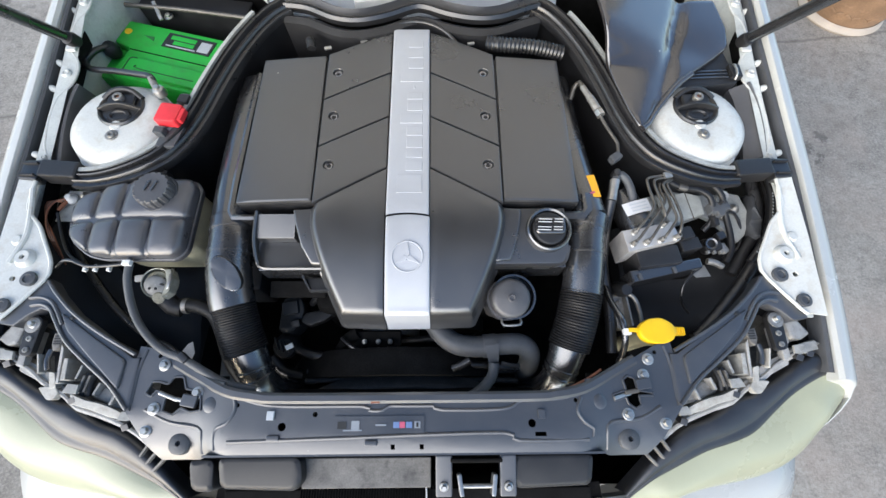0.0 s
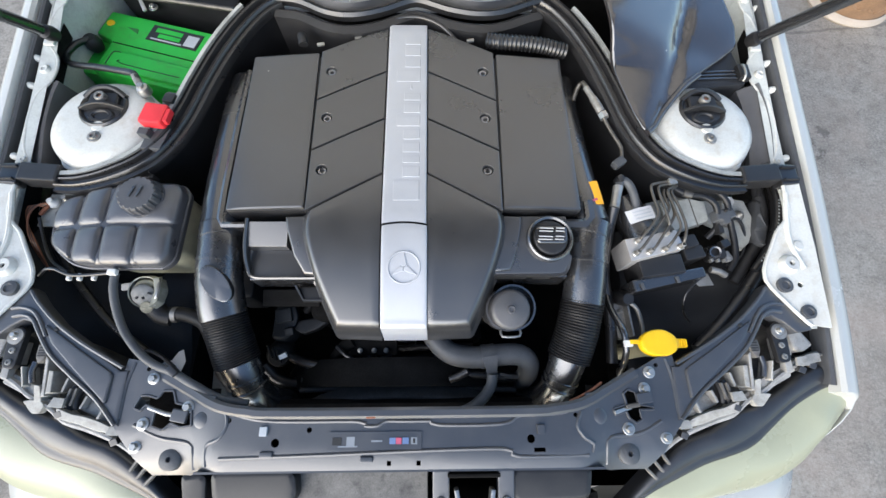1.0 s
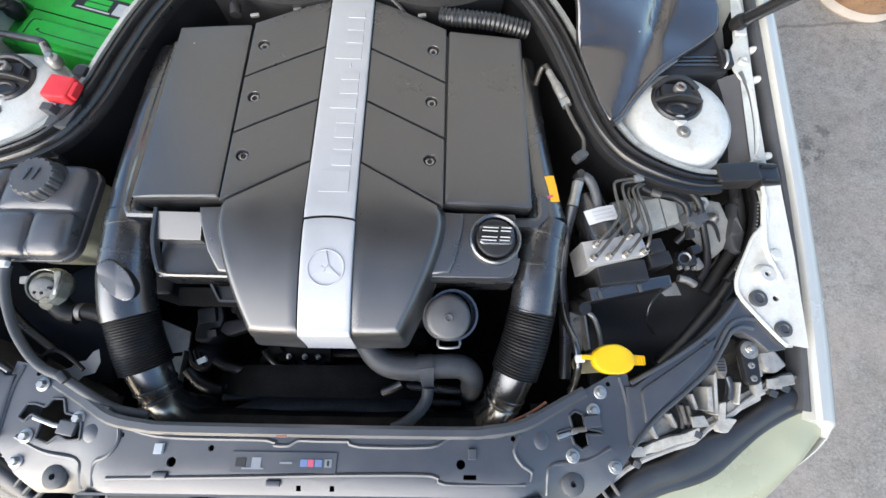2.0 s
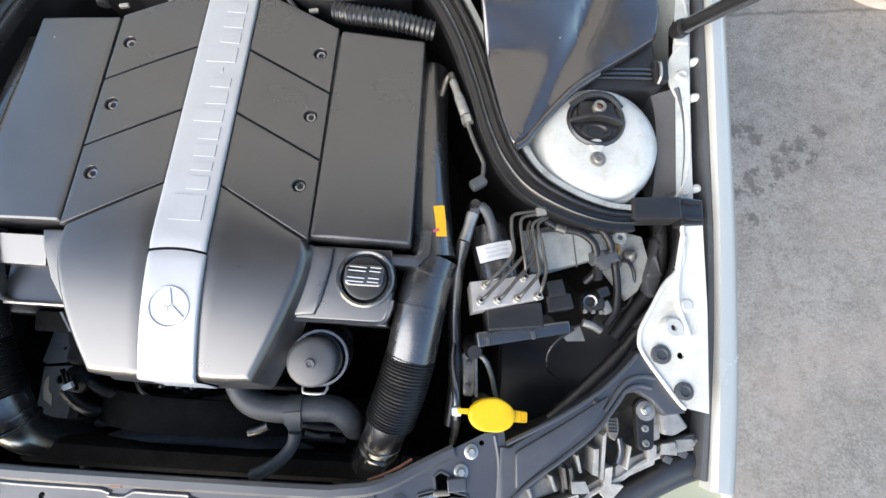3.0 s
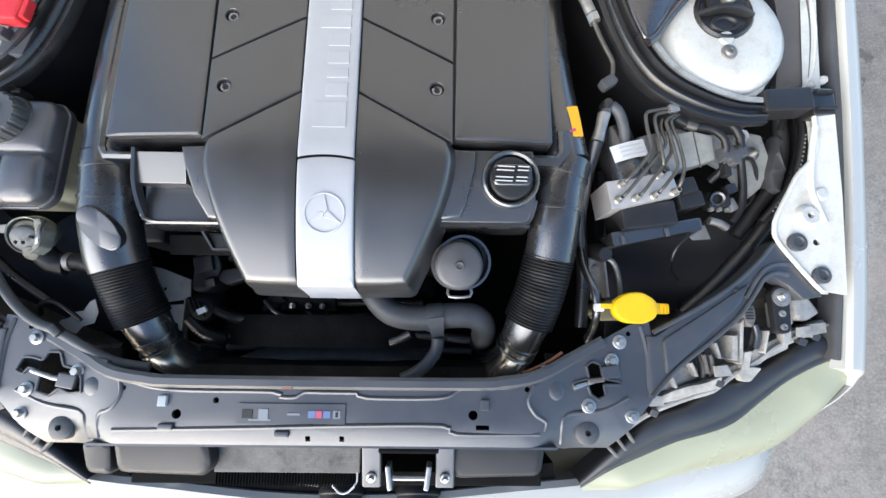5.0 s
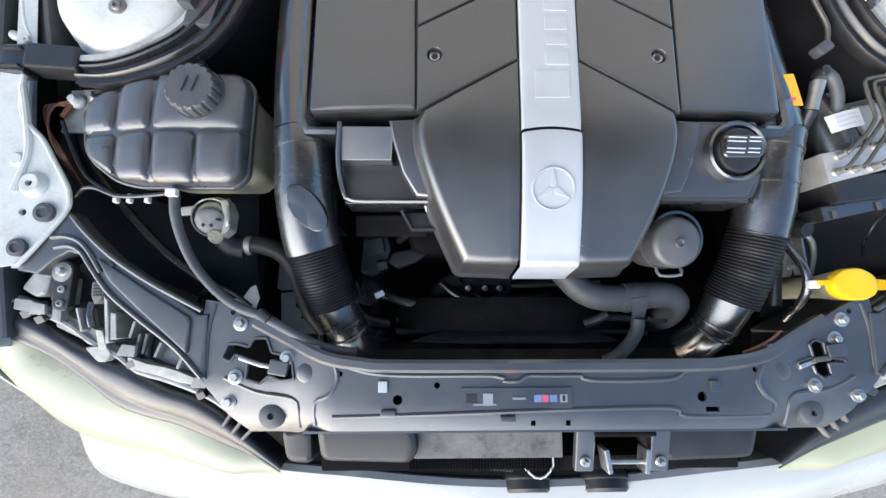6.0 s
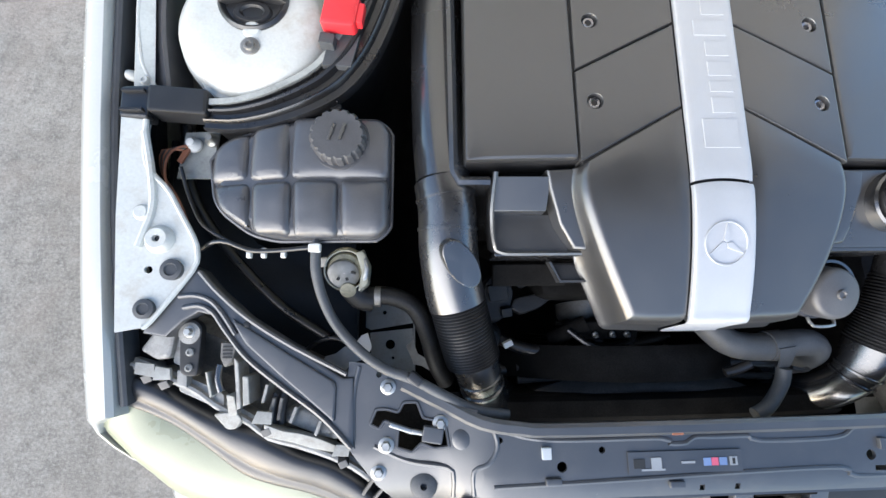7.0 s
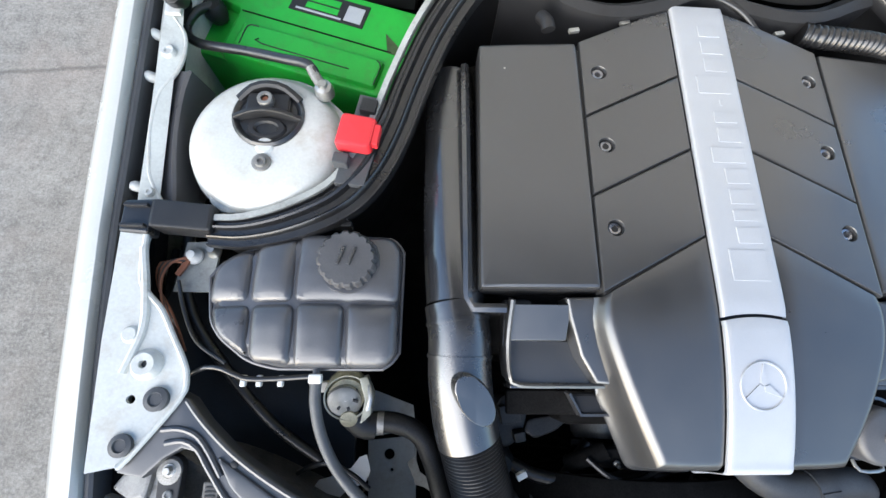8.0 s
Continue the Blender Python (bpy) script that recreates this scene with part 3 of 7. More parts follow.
# ---- headlamps ----
def headlamp(s):
    lamp = thing("headlamp", (s * 0.58, -0.5, 0.6), "headlamp with a hazed yellowish lens and grey plastic housing", "headlamp", "pair of headlamps")
    upper = [(0.734, -0.421, 0.766), (0.700, -0.424, 0.766), (0.650, -0.450, 0.758), (0.612, -0.478, 0.753), (0.568, -0.511, 0.750), (0.530, -0.526, 0.748), (0.486, -0.539, 0.744), (0.430, -0.565, 0.735), (0.396, -0.583, 0.727), (0.357, -0.612, 0.712)]
    lower = [(0.740, -0.433, 0.757), (0.743, -0.456, 0.744), (0.731, -0.477, 0.732), (0.714, -0.499, 0.718), (0.698, -0.522, 0.702), (0.678, -0.545, 0.693), (0.646, -0.567, 0.687), (0.606, -0.583, 0.683), (0.547, -0.595, 0.681), (0.475, -0.604, 0.680), (0.425, -0.619, 0.684), (0.366, -0.622, 0.696)]
    u, l = glide(upper, 0.012), glide(lower, 0.012)
    n = 44

    def pick(line, k):
        f = k * (len(line) - 1)
        i = min(int(f), len(line) - 2)
        return line[i].lerp(line[i + 1], f - i)

    bm = bmesh.new()
    prev = None
    for i in range(n + 1):
        a, b = pick(u, i / n), pick(l, i / n)
        ring = []
        for j in range(13):
            t = j / 12
            p = a.lerp(b, t)
            bulge = 0.018 * math.sin(math.pi * t) ** 0.8 * min(1, 6 * i / n, 6 * (n - i) / n + 0.1)
            lobes = 0.004 * math.cos(4 * math.pi * i / n)
            out = Vector((0.45, -0.55, 0.70)).normalized()
            p = p + out * (bulge - lobes * math.sin(math.pi * t))
            ring.append(bm.verts.new((s * p.x, p.y, p.z)))
        if prev:
            for j in range(1, len(ring)):
                bm.faces.new((prev[j - 1], prev[j], ring[j], ring[j - 1]))
        prev = ring
    part("lens", bm, lens_mat, lamp, "hazed yellowish plastic lens", 80)
    # glossy black rim behind the lens
    top_edge = glide([(0.722, -0.383, 0.772), (0.679, -0.392, 0.772), (0.641, -0.414, 0.770), (0.614, -0.431, 0.766), (0.573, -0.451, 0.762), (0.545, -0.460, 0.764), (0.495, -0.487, 0.764), (0.463, -0.498, 0.761), (0.435, -0.515, 0.756), (0.399, -0.547, 0.744), (0.352, -0.600, 0.715)], 0.012)
    profile = ((0.0, -0.040), (0.0, -0.008), (0.03, -0.002), (0.12, 0.003), (0.28, 0.0060), (0.45, 0.0065), (0.60, 0.0048), (0.72, 0.0022), (0.76, 0.0010), (0.82, 0.0018), (0.92, 0.0014), (1.0, 0.0002), (1.04, -0.004))
    bm = bmesh.new()
    prev = None
    for i in range(n * 2 + 1):
        a, b = pick(top_edge, i / n / 2), pick(u, i / n / 2)
        ring = []
        for t, dz in profile:
            p = a.lerp(b, t)
            ring.append(bm.verts.new((s * p.x, p.y, p.z + dz)))
        if prev:
            for j in range(1, len(ring)):
                bm.faces.new((prev[j - 1], prev[j], ring[j], ring[j - 1]))
        prev = ring
    part("rim", bm, lamp_black, lamp, "glossy black rim seal", 70)
    # light grey ledge, band and clips of the housing
    ledge = mirrored([(0.708, -0.368, 0.776), (0.682, -0.376, 0.779), (0.653, -0.387, 0.780), (0.632, -0.396, 0.779), (0.612, -0.407, 0.778), (0.593, -0.422, 0.776), (0.572, -0.433, 0.774), (0.552, -0.445, 0.772), (0.530, -0.462, 0.770), (0.500, -0.471, 0.768), (0.456, -0.487, 0.766), (0.429, -0.501, 0.763), (0.405, -0.520, 0.758)], s)
    sec = [(-0.007, -0.03), (0.006, -0.03), (0.006, -0.006), (0.002, -0.004), (0.001, 0.002), (-0.002, 0.003), (-0.003, -0.002), (-0.007, -0.003)]
    part("ledge", sweep(ledge, sec if s > 0 else [(-a, b) for a, b in sec], step=0.012), clip_grey, lamp, "grey plastic ledge of the housing")
    body = mirrored([(0.700, -0.340, 0.735), (0.640, -0.366, 0.732), (0.580, -0.396, 0.728), (0.520, -0.428, 0.725), (0.450, -0.463, 0.722)], s)
    part("housing", sweep(body, [(-0.045, -0.14), (0.045, -0.14), (0.045, -0.01), (0.03, 0.0), (0.012, -0.012), (-0.01, -0.006), (-0.03, 0.004), (-0.045, -0.012)], step=0.02), grime_grey, lamp, "grimy grey plastic housing")
    slope = lambda x, y: 0.779 + 0.35 * (y + 0.465) + 0.10 * (abs(x) - 0.49)
    part("band", slab(rounded(mirrored([(0.531, -0.443), (0.509, -0.453), (0.490, -0.457), (0.471, -0.464), (0.449, -0.475), (0.452, -0.484), (0.475, -0.478), (0.500, -0.468), (0.531, -0.459)], s), 0.003, 2), 0.012, 0.0015, slope), pale_plastic, lamp, "pale curved band of the housing")
    for o, z, fold in (([(0.660, -0.374), (0.643, -0.377), (0.641, -0.390), (0.662, -0.390)], 0.791, (0.652, -0.393)), ([(0.521, -0.430), (0.539, -0.428), (0.545, -0.442), (0.522, -0.444)], 0.791, (0.530, -0.450)), ([(0.430, -0.471), (0.447, -0.470), (0.452, -0.483), (0.432, -0.484)], 0.785, (0.440, -0.490)), ([(0.687, -0.369), (0.664, -0.372), (0.663, -0.388), (0.687, -0.383)], 0.786, (0.676, -0.386))):
        part("clip", slab(mirrored(o, s), 0.004, 0.0008, z), pale_plastic, lamp, "pale plastic clip")
        part("clip_strap", box((s * fold[0], fold[1], z - 0.014), (0.011, 0.010, 0.022), 0.001, (22, 0, -s * 20)), lamp_black, lamp)
    part("tall_fin", slab(rounded(mirrored([(0.577, -0.409), (0.568, -0.411), (0.566, -0.434), (0.577, -0.436)], s), 0.002, 2), 0.030, 0.001, lambda x, y: 0.788 + 0.35 * (y + 0.41)), pale_plastic, lamp, "pale upright fin", 15)
    part("fin_foot", slab(rounded(mirrored([(0.595, -0.433), (0.581, -0.431), (0.566, -0.433), (0.561, -0.441), (0.569, -0.452), (0.580, -0.452)], s), 0.003, 2), 0.012, 0.0015, lambda x, y: 0.779 + 0.25 * (y + 0.435)), pale_plastic, lamp, "pale bent foot of the fin", 15)
    part("side_fin", slab(mirrored([(0.559, -0.388), (0.552, -0.389), (0.550, -0.421), (0.558, -0.423)], s), 0.035, 0.001, lambda x, y: 0.788 + 0.10 * (y + 0.40)), pale_plastic, lamp, "", 15)
    part("side_fin", slab(mirrored([(0.570, -0.366), (0.565, -0.372), (0.561, -0.426), (0.566, -0.428)], s), 0.030, 0.001, lambda x, y: 0.786 + 0.10 * (y + 0.40)), clip_grey, lamp, "", 15)
    part("thin_fin", slab(mirrored([(0.6005, -0.382), (0.598, -0.382), (0.594, -0.410), (0.597, -0.413)], s), 0.03, 0.0006, lambda x, y: 0.792 + 0.25 * (y + 0.39)), pale_plastic, lamp, "", 15)
    part("shelf_plate", slab(rounded(mirrored([(0.640, -0.386), (0.604, -0.401), (0.586, -0.411), (0.585, -0.432), (0.609, -0.420), (0.640, -0.406)], s), 0.003, 2), 0.012, 0.001, 0.774), clip_grey, lamp)
    part("tab", slab(rounded(mirrored([(0.638, -0.379), (0.626, -0.383), (0.625, -0.401), (0.637, -0.397)], s), 0.002, 2), 0.012, 0.001, 0.785), clip_grey, lamp)
    for k in range(2):
        part("rib", box((s * (0.524 - 0.009 * k), -0.428, 0.774), (0.004, 0.026, 0.020), 0.001, (0, 0, s * 8)), grime_grey, lamp)
    for x, y, a, h, w in ((0.534, -0.410, 78, 0.035, 0.022), (0.667, -0.350, 75, 0.03, 0.028), (0.500, -0.436, 70, 0.03, 0.020), (0.470, -0.452, 70, 0.03, 0.018)):
        part("fin", box((s * x, y, 0.765), (w, 0.004, h), 0.001, (0, 0, -s * a)), clip_grey, lamp)
    part("fat_tube", tube(mirrored([(0.588, -0.374, 0.784), (0.590, -0.390, 0.784), (0.586, -0.406, 0.782)], s), 0.0045, 12), satin_black, lamp)
    for k in range(2):
        part("dark_cylinder", tube(mirrored([(0.512 + 0.010 * k, -0.412, 0.772), (0.515 + 0.010 * k, -0.430, 0.776), (0.516 + 0.010 * k, -0.446, 0.772)], s), 0.0055, 12), matte_black, lamp)
    part("upper_shell", slab(rounded(mirrored([(0.640, -0.330), (0.664, -0.326), (0.688, -0.356), (0.664, -0.368), (0.645, -0.366)], s), 0.006), 0.03, 0.005, lambda x, y: 0.788 - 0.2 * max(0, abs(x) - 0.65)), clip_grey, lamp)
    part("side_shell", slab(rounded(mirrored([(0.632, -0.340), (0.644, -0.342), (0.646, -0.372), (0.632, -0.378)], s), 0.003), 0.03, 0.002, 0.781), clip_grey, lamp)
    part("inner_shell", slab(rounded(mirrored([(0.494, -0.428), (0.516, -0.433), (0.514, -0.448), (0.470, -0.466), (0.446, -0.470), (0.456, -0.452)], s), 0.005), 0.03, 0.006, lambda x, y: 0.768 - 0.2 * max(0, y + 0.445)), clip_grey, lamp)
    strap = rounded(mirrored([(0.605, -0.327), (0.618, -0.318), (0.632, -0.325), (0.628, -0.384), (0.607, -0.387)], s), 0.008)
    part("carrier", slab(strap, 0.010, 0.002, 0.798), matte_black, lamp, "black mounting strap")
    part("grille", slab(rounded(mirrored([(0.566, -0.350), (0.586, -0.347), (0.586, -0.366), (0.580, -0.378), (0.572, -0.372)], s), 0.003), 0.02, 0.002, 0.791), grime_grey, lamp)
    for i in range(4):
        part("slat", box((s * 0.577, -0.353 - i * 0.0042, 0.7915), (0.011, 0.0016, 0.001), 0), ink, lamp)
    part("adjuster", bolt((s * 0.619, -0.334, 0.798), 0.0075), zinc, lamp, "bright zinc adjuster screw")
    part("adjuster_washer", lathe([(0.006, 0.0015), (0.0125, 0.001), (0.013, -0.002)], (s * 0.619, -0.336, 0.7985), n=20), dull_metal, lamp)
    for y in (-0.358, -0.376):
        part("rivet", lathe([(0, 0.0005), (0.002, 0.0005), (0.0025, 0.002), (0.0045, 0.0015), (0.005, -0.002)], (s * 0.617, y, 0.7985), n=14), tin, lamp)
    for i in range(3):
        part("stay", box((s * (0.408 - i * 0.011), -0.522 - i * 0.012, 0.762 - i * 0.004), (0.004, 0.034, 0.008), 0.001, (12, 0, s * (35 + 5 * i))), grime_grey, lamp)
    return lamp


for s in (-1, 1):
    headlamp(s)

# ---- front crossmember ----
support = thing("radiator_support", (0, -0.49, 0.75), "satin black steel crossmember carrying the bonnet latches", "crossmember")


def beam_z(x, y):
    ax = abs(x)
    ease = lambda t: t * t * (3 - 2 * t)
    side = ease(min(max((ax - 0.26) / 0.08, 0), 1))
    fall = max(0, -0.500 - y)
    return 0.812 - 0.010 * side - 8 * fall * fall - 0.25 * side * ease(min(max((-0.46 - y) / 0.04, 0), 1)) * max(0, -0.47 - y)


rear = [(0.43, -0.372), (0.405, -0.376), (0.365, -0.397), (0.32, -0.420), (0.275, -0.441), (0.23, -0.449), (0.17, -0.452)]
front_edge = [(0.15, -0.532), (0.29, -0.532), (0.315, -0.540), (0.375, -0.540), (0.398, -0.515), (0.415, -0.490), (0.44, -0.455)]
out = rear + [(-x, y) for x, y in reversed(rear)] + [(-x, y) for x, y in reversed(front_edge)] + front_edge
rect = lambda x, y, w, h, a=0: [(x + u * math.cos(a) - v * math.sin(a), y + u * math.sin(a) + v * math.cos(a)) for u, v in ((-w / 2, -h / 2), (w / 2, -h / 2), (w / 2, h / 2), (-w / 2, h / 2))]
holes = [circle(-0.184, -0.494, 0.006), circle(0.191, -0.492, 0.006), circle(-0.255, -0.463, 0.0035, 10), circle(0.261, -0.460, 0.0035, 10),
         rect(-0.018, -0.523, 0.006, 0.007), rect(0.025, -0.523, 0.006, 0.007), rect(0.203, -0.507, 0.017, 0.006), circle(-0.136, -0.477, 0.004, 8),
         circle(-0.395, -0.388, 0.0035, 8), circle(0.401, -0.388, 0.0035, 8),
         rounded([(-0.405, -0.444), (-0.398, -0.427), (-0.386, -0.427), (-0.372, -0.431), (-0.366, -0.420), (-0.350, -0.420), (-0.343, -0.438), (-0.318, -0.443), (-0.313, -0.470), (-0.330, -0.472), (-0.345, -0.466), (-0.356, -0.476), (-0.374, -0.470), (-0.372, -0.446), (-0.388, -0.440), (-0.394, -0.449)], 0.003, 2),
         rounded([(0.323, -0.452), (0.345, -0.446), (0.342, -0.430), (0.350, -0.424), (0.361, -0.428), (0.363, -0.446), (0.386, -0.450), (0.386, -0.454), (0.364, -0.454), (0.366, -0.468), (0.356, -0.473), (0.346, -0.466), (0.343, -0.456), (0.325, -0.461)], 0.002, 2)]
part("top_panel", plate(out, holes, 0.004, beam_z), frame_black, support, "", 40, False)
for h in holes[-2:]:
    loop_ = [(x, y, beam_z(x, y) + 0.0005) for x, y in h]
    part("cutout_rim", tube(loop_ + loop_[:1], 0.0019, 6, step=0.02), frame_black, support)
# turned-down front flange and rolled rear rim
part("front_flange", sweep([(-0.30, -0.5335, 0.791), (0, -0.5335, 0.791), (0.30, -0.5335, 0.791)], [(-0.0015, -0.012), (0.0015, -0.012), (0.0015, 0.012), (-0.0015, 0.012)]), frame_black, support)
rim = [(x, y, beam_z(x, y) + 0.002) for x, y in rear[2:]] + [(-x, y, beam_z(x, y) + 0.002) for x, y in reversed(rear[2:])]
part("rear_rim", sweep(rim, [(-0.010, -0.012), (0.004, -0.012), (0.006, 0.0), (0.002, 0.004), (-0.006, 0.004), (-0.010, 0.0)], step=0.015), frame_black, support)
folds = [[(0.042, -0.466), (0.056, -0.472), (0.15, -0.471), (0.179, -0.459), (0.238, -0.457), (0.262, -0.448)], [(0.042, -0.466), (0.0, -0.466), (-0.025, -0.466), (-0.035, -0.472), (-0.055, -0.472), (-0.065, -0.466), (-0.20, -0.464), (-0.262, -0.450)],
         [(-0.263, -0.514), (-0.10, -0.510), (0.035, -0.506), (0.152, -0.505), (0.170, -0.515), (0.276, -0.515)], [(0.270, -0.455), (0.262, -0.475), (0.272, -0.492), (0.285, -0.500), (0.283, -0.512)],
         [(-0.262, -0.450), (-0.258, -0.47), (-0.268, -0.488), (-0.285, -0.497), (-0.285, -0.525)], [(0.395, -0.47), (0.36, -0.487), (0.315, -0.492), (0.308, -0.505), (0.308, -0.53)], [(-0.40, -0.468), (-0.36, -0.486), (-0.315, -0.494), (-0.308, -0.505), (-0.308, -0.53)],
         [(0.28, -0.432), (0.31, -0.428), (0.33, -0.412), (0.352, -0.402)], [(-0.28, -0.432), (-0.31, -0.425), (-0.345, -0.408), (-0.36, -0.400)], [(0.418, -0.378), (0.424, -0.41), (0.424, -0.46)], [(-0.418, -0.378), (-0.424, -0.41), (-0.424, -0.46)]]
for f in folds:
    part("pressed_fold", tube([(x, y, beam_z(x, y) - 0.001) for x, y in f], 0.0032, 8, step=0.006), frame_black, support)
for x, y in ((-0.384, -0.402), (-0.323, -0.444), (-0.386, -0.467), (-0.395, -0.498), (0.388, -0.399), (0.376, -0.423), (0.343, -0.481), (0.401, -0.494)):
    part("bolt", bolt((x, y, beam_z(x, y)), 0.0092), zinc, support, "bright zinc flange bolt")
for s in (-1, 1):
    part("rubber_stop", lathe([(0, 0.006), (0.003, 0.006), (0.004, 0.012), (0.013, 0.011), (0.016, 0.008), (0.017, -0.004)], (s * 0.343, -0.516, 0.784), n=24), hose_grey, support, "round dusty rubber stop")
    part("dimple", lathe([(0, 0.001), (0.009, 0.001), (0.012, -0.001)], (s * 0.298, -0.462, beam_z(0.298, -0.462) + 0.0005), n=20), frame_black, support)
for x, y, w, h in ((-0.202, -0.478, 0.011, 0.013), (0.206, -0.479, 0.011, 0.013)):
    part("clip", box((x, y, beam_z(x, y) + 0.002), (w, h, 0.005), 0.001), pale_ink if x < 0 else frame_black, support)
for x, y in ((-0.195, -0.509), (-0.05, -0.517)):
    part("tab", box((x, y, beam_z(x, y) + 0.002), (0.019, 0.008, 0.005), 0.002), frame_black, support)
part("spring_nut", box((-0.046, -0.459, 0.815), (0.014, 0.006, 0.004), 0.001), copper, support)
# latch hooks inside the cut-outs, painted shade below
for x, y, a in ((-0.368, -0.449, -22), (0.338, -0.454, 14)):
    part("latch_hook", box((x, y, 0.802), (0.032, 0.006, 0.005), 0.002, (0, 12, a)), zinc, support, "bright steel latch hook")
part("latch_hook", box((-0.347, -0.455, 0.800), (0.020, 0.006, 0.005), 0.002, (0, 8, -14)), zinc, support)
part("latch_hook", box((0.353, -0.448, 0.806), (0.022, 0.007, 0.005), 0.002, (0, -8, 10)), pipe_metal, support)
part("latch_flap", box((-0.332, -0.456, 0.806), (0.024, 0.018, 0.008), 0.002, (0, 0, -10)), frame_black, support)
part("latch_flap", box((0.371, -0.437, 0.808), (0.024, 0.016, 0.006), 0.002, (0, 0, 8)), frame_black, support)
# added near-black sheets standing in for the shade under the cut-outs
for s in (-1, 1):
    part("latch_shade_sheet", box((s * 0.352, -0.452, 0.765), (0.11, 0.07, 0.004), 0.001), deep_black, support)
# sticker strip with its plain printed bars
part("sticker", box((-0.039, -0.492, 0.8135), (0.136, 0.024, 0.001), 0), frame_black, support, "dark sticker strip with small printed bars")
for x, w, h, m in ((-0.094, 0.013, 0.010, ink), (-0.074, 0.012, 0.012, faded_ink), (-0.078, 0.028, 0.002, faded_ink), (-0.036, 0.016, 0.0025, faded_ink), (-0.013, 0.009, 0.0085, blue_ink), (-0.004, 0.008, 0.0085, pink_ink), (0.006, 0.009, 0.0085, blue_ink), (0.0185, 0.009, 0.0095, faded_ink), (0.0185, 0.003, 0.006, ink)):
    part("printed_bar", box((x, -0.4995 if h == 0.002 else -0.4925, 0.8145 + (0.0006 if m is ink and w < 0.01 else 0)), (w, h, 0.0006), 0), m, support)


def arm_z(x, y):
    return 0.806 + 0.004 * math.sin((abs(x) - 0.42) * 9)


def support_arm(s):
    out = [(0.424, -0.390), (0.436, -0.390), (0.498, -0.350), (0.548, -0.318), (0.585, -0.285), (0.605, -0.262), (0.618, -0.256), (0.658, -0.308), (0.668, -0.335), (0.640, -0.340), (0.622, -0.322), (0.605, -0.312), (0.588, -0.316), (0.573, -0.334), (0.545, -0.368), (0.505, -0.400), (0.460, -0.434), (0.434, -0.462), (0.422, -0.470)]
    arm = part("side_arm", slab(mirrored(out, s), 0.022, 0.004, arm_z), frame_black, support, "pressed steel arm above the headlamp")
    raised = [(0.443, -0.395), (0.500, -0.360), (0.545, -0.331), (0.567, -0.318), (0.549, -0.348), (0.509, -0.384), (0.468, -0.419), (0.444, -0.440)]
    part("raised_panel", slab(mirrored(rounded(raised, 0.006), s), 0.006, 0.003, lambda x, y: arm_z(x, y) + 0.004), frame_black, arm)
    for line in ([(0.425, -0.468), (0.460, -0.432), (0.505, -0.398), (0.546, -0.365), (0.573, -0.332), (0.588, -0.312), (0.604, -0.304), (0.622, -0.306)], [(0.432, -0.386), (0.498, -0.351), (0.548, -0.319), (0.585, -0.287), (0.606, -0.264)], [(0.560, -0.338), (0.578, -0.312), (0.592, -0.298), (0.610, -0.292), (0.628, -0.293)]):
        part("pressed_fold", tube([(s * x, y, arm_z(x, y) + 0.0005) for x, y in line], 0.0032, 8, step=0.006), frame_black, arm)
    part("hole_plug", lathe([(0, 0.001), (0.003, 0.001), (0.0045, 0.0)], (s * 0.548, -0.327, arm_z(0.548, 0) + 0.0015), n=12), ink, arm)
    return arm


for s in (-1, 1):
    support_arm(s)

# ---- in front of the crossmember ----
for s, w in ((-1, 0.13), (1, 0.125)):
    duct = thing("air_scoop", (s * 0.235, -0.56, 0.72), "black moulded plastic air guide below the crossmember", "air duct", "front air guides")
    o = [(s * 0.165, -0.538), (s * 0.160, -0.572), (s * 0.172, -0.588), (s * 0.290, -0.584), (s * 0.296, -0.538)]
    part("scoop", slab(rounded(o, 0.012), 0.07, 0.008, lambda x, y: 0.765 + 0.22 * (y + 0.54)), matte_black, duct)
    if s < 0:
        o = [(-0.302, -0.541), (-0.302, -0.590), (-0.338, -0.588), (-0.345, -0.541)]
        part("end_box", slab(rounded(o, 0.012), 0.07, 0.008, lambda x, y: 0.758 + 0.22 * (y + 0.54)), matte_black, duct)
condenser = thing("condenser", (0, -0.59, 0.6), "finned metal condenser behind the bumper", "condenser")
part("cover_strip", box((-0.065, -0.565, 0.735), (0.205, 0.044, 0.006), 0.002, (3, 0, 0)), grime_grey, condenser, "grey metal cover strip")
part("core", box((0, -0.602, 0.60), (0.60, 0.02, 0.22), 0.003), deep_black, condenser)
for i in range(100):
    part("fin", box((-0.175 + i * 0.0022, -0.600, 0.709), (0.0008, 0.026, 0.010), 0), tin if i % 2 else deep_black, condenser) if i % 2 == 0 else None
carrier = thing("latch_carrier", (0.107, -0.57, 0.74), "black steel hood catch carrier bolted below the crossmember", "bracket")
for x in (0.058, 0.157):
    part("side_plate", box((x, -0.566, 0.762), (0.026, 0.062, 0.012), 0.003, (16, 0, 0)), frame_black, carrier)
    part("bolt", bolt((x, -0.582, 0.765), 0.007, (0, -0.2, 1)), zinc, carrier)
for x in (0.083, 0.134):
    part("lug", box((x, -0.578, 0.768), (0.007, 0.030, 0.026), 0.002, (0, 0, 8 if x < 0.1 else -8)), zinc, carrier)
part("cross_bar", tube([(0.083, -0.580, 0.772), (0.108, -0.580, 0.772), (0.134, -0.580, 0.772)], 0.0035, 10), zinc, carrier)
part("back_plate", box((0.108, -0.545, 0.755), (0.08, 0.006, 0.05), 0.002), deep_black, carrier)
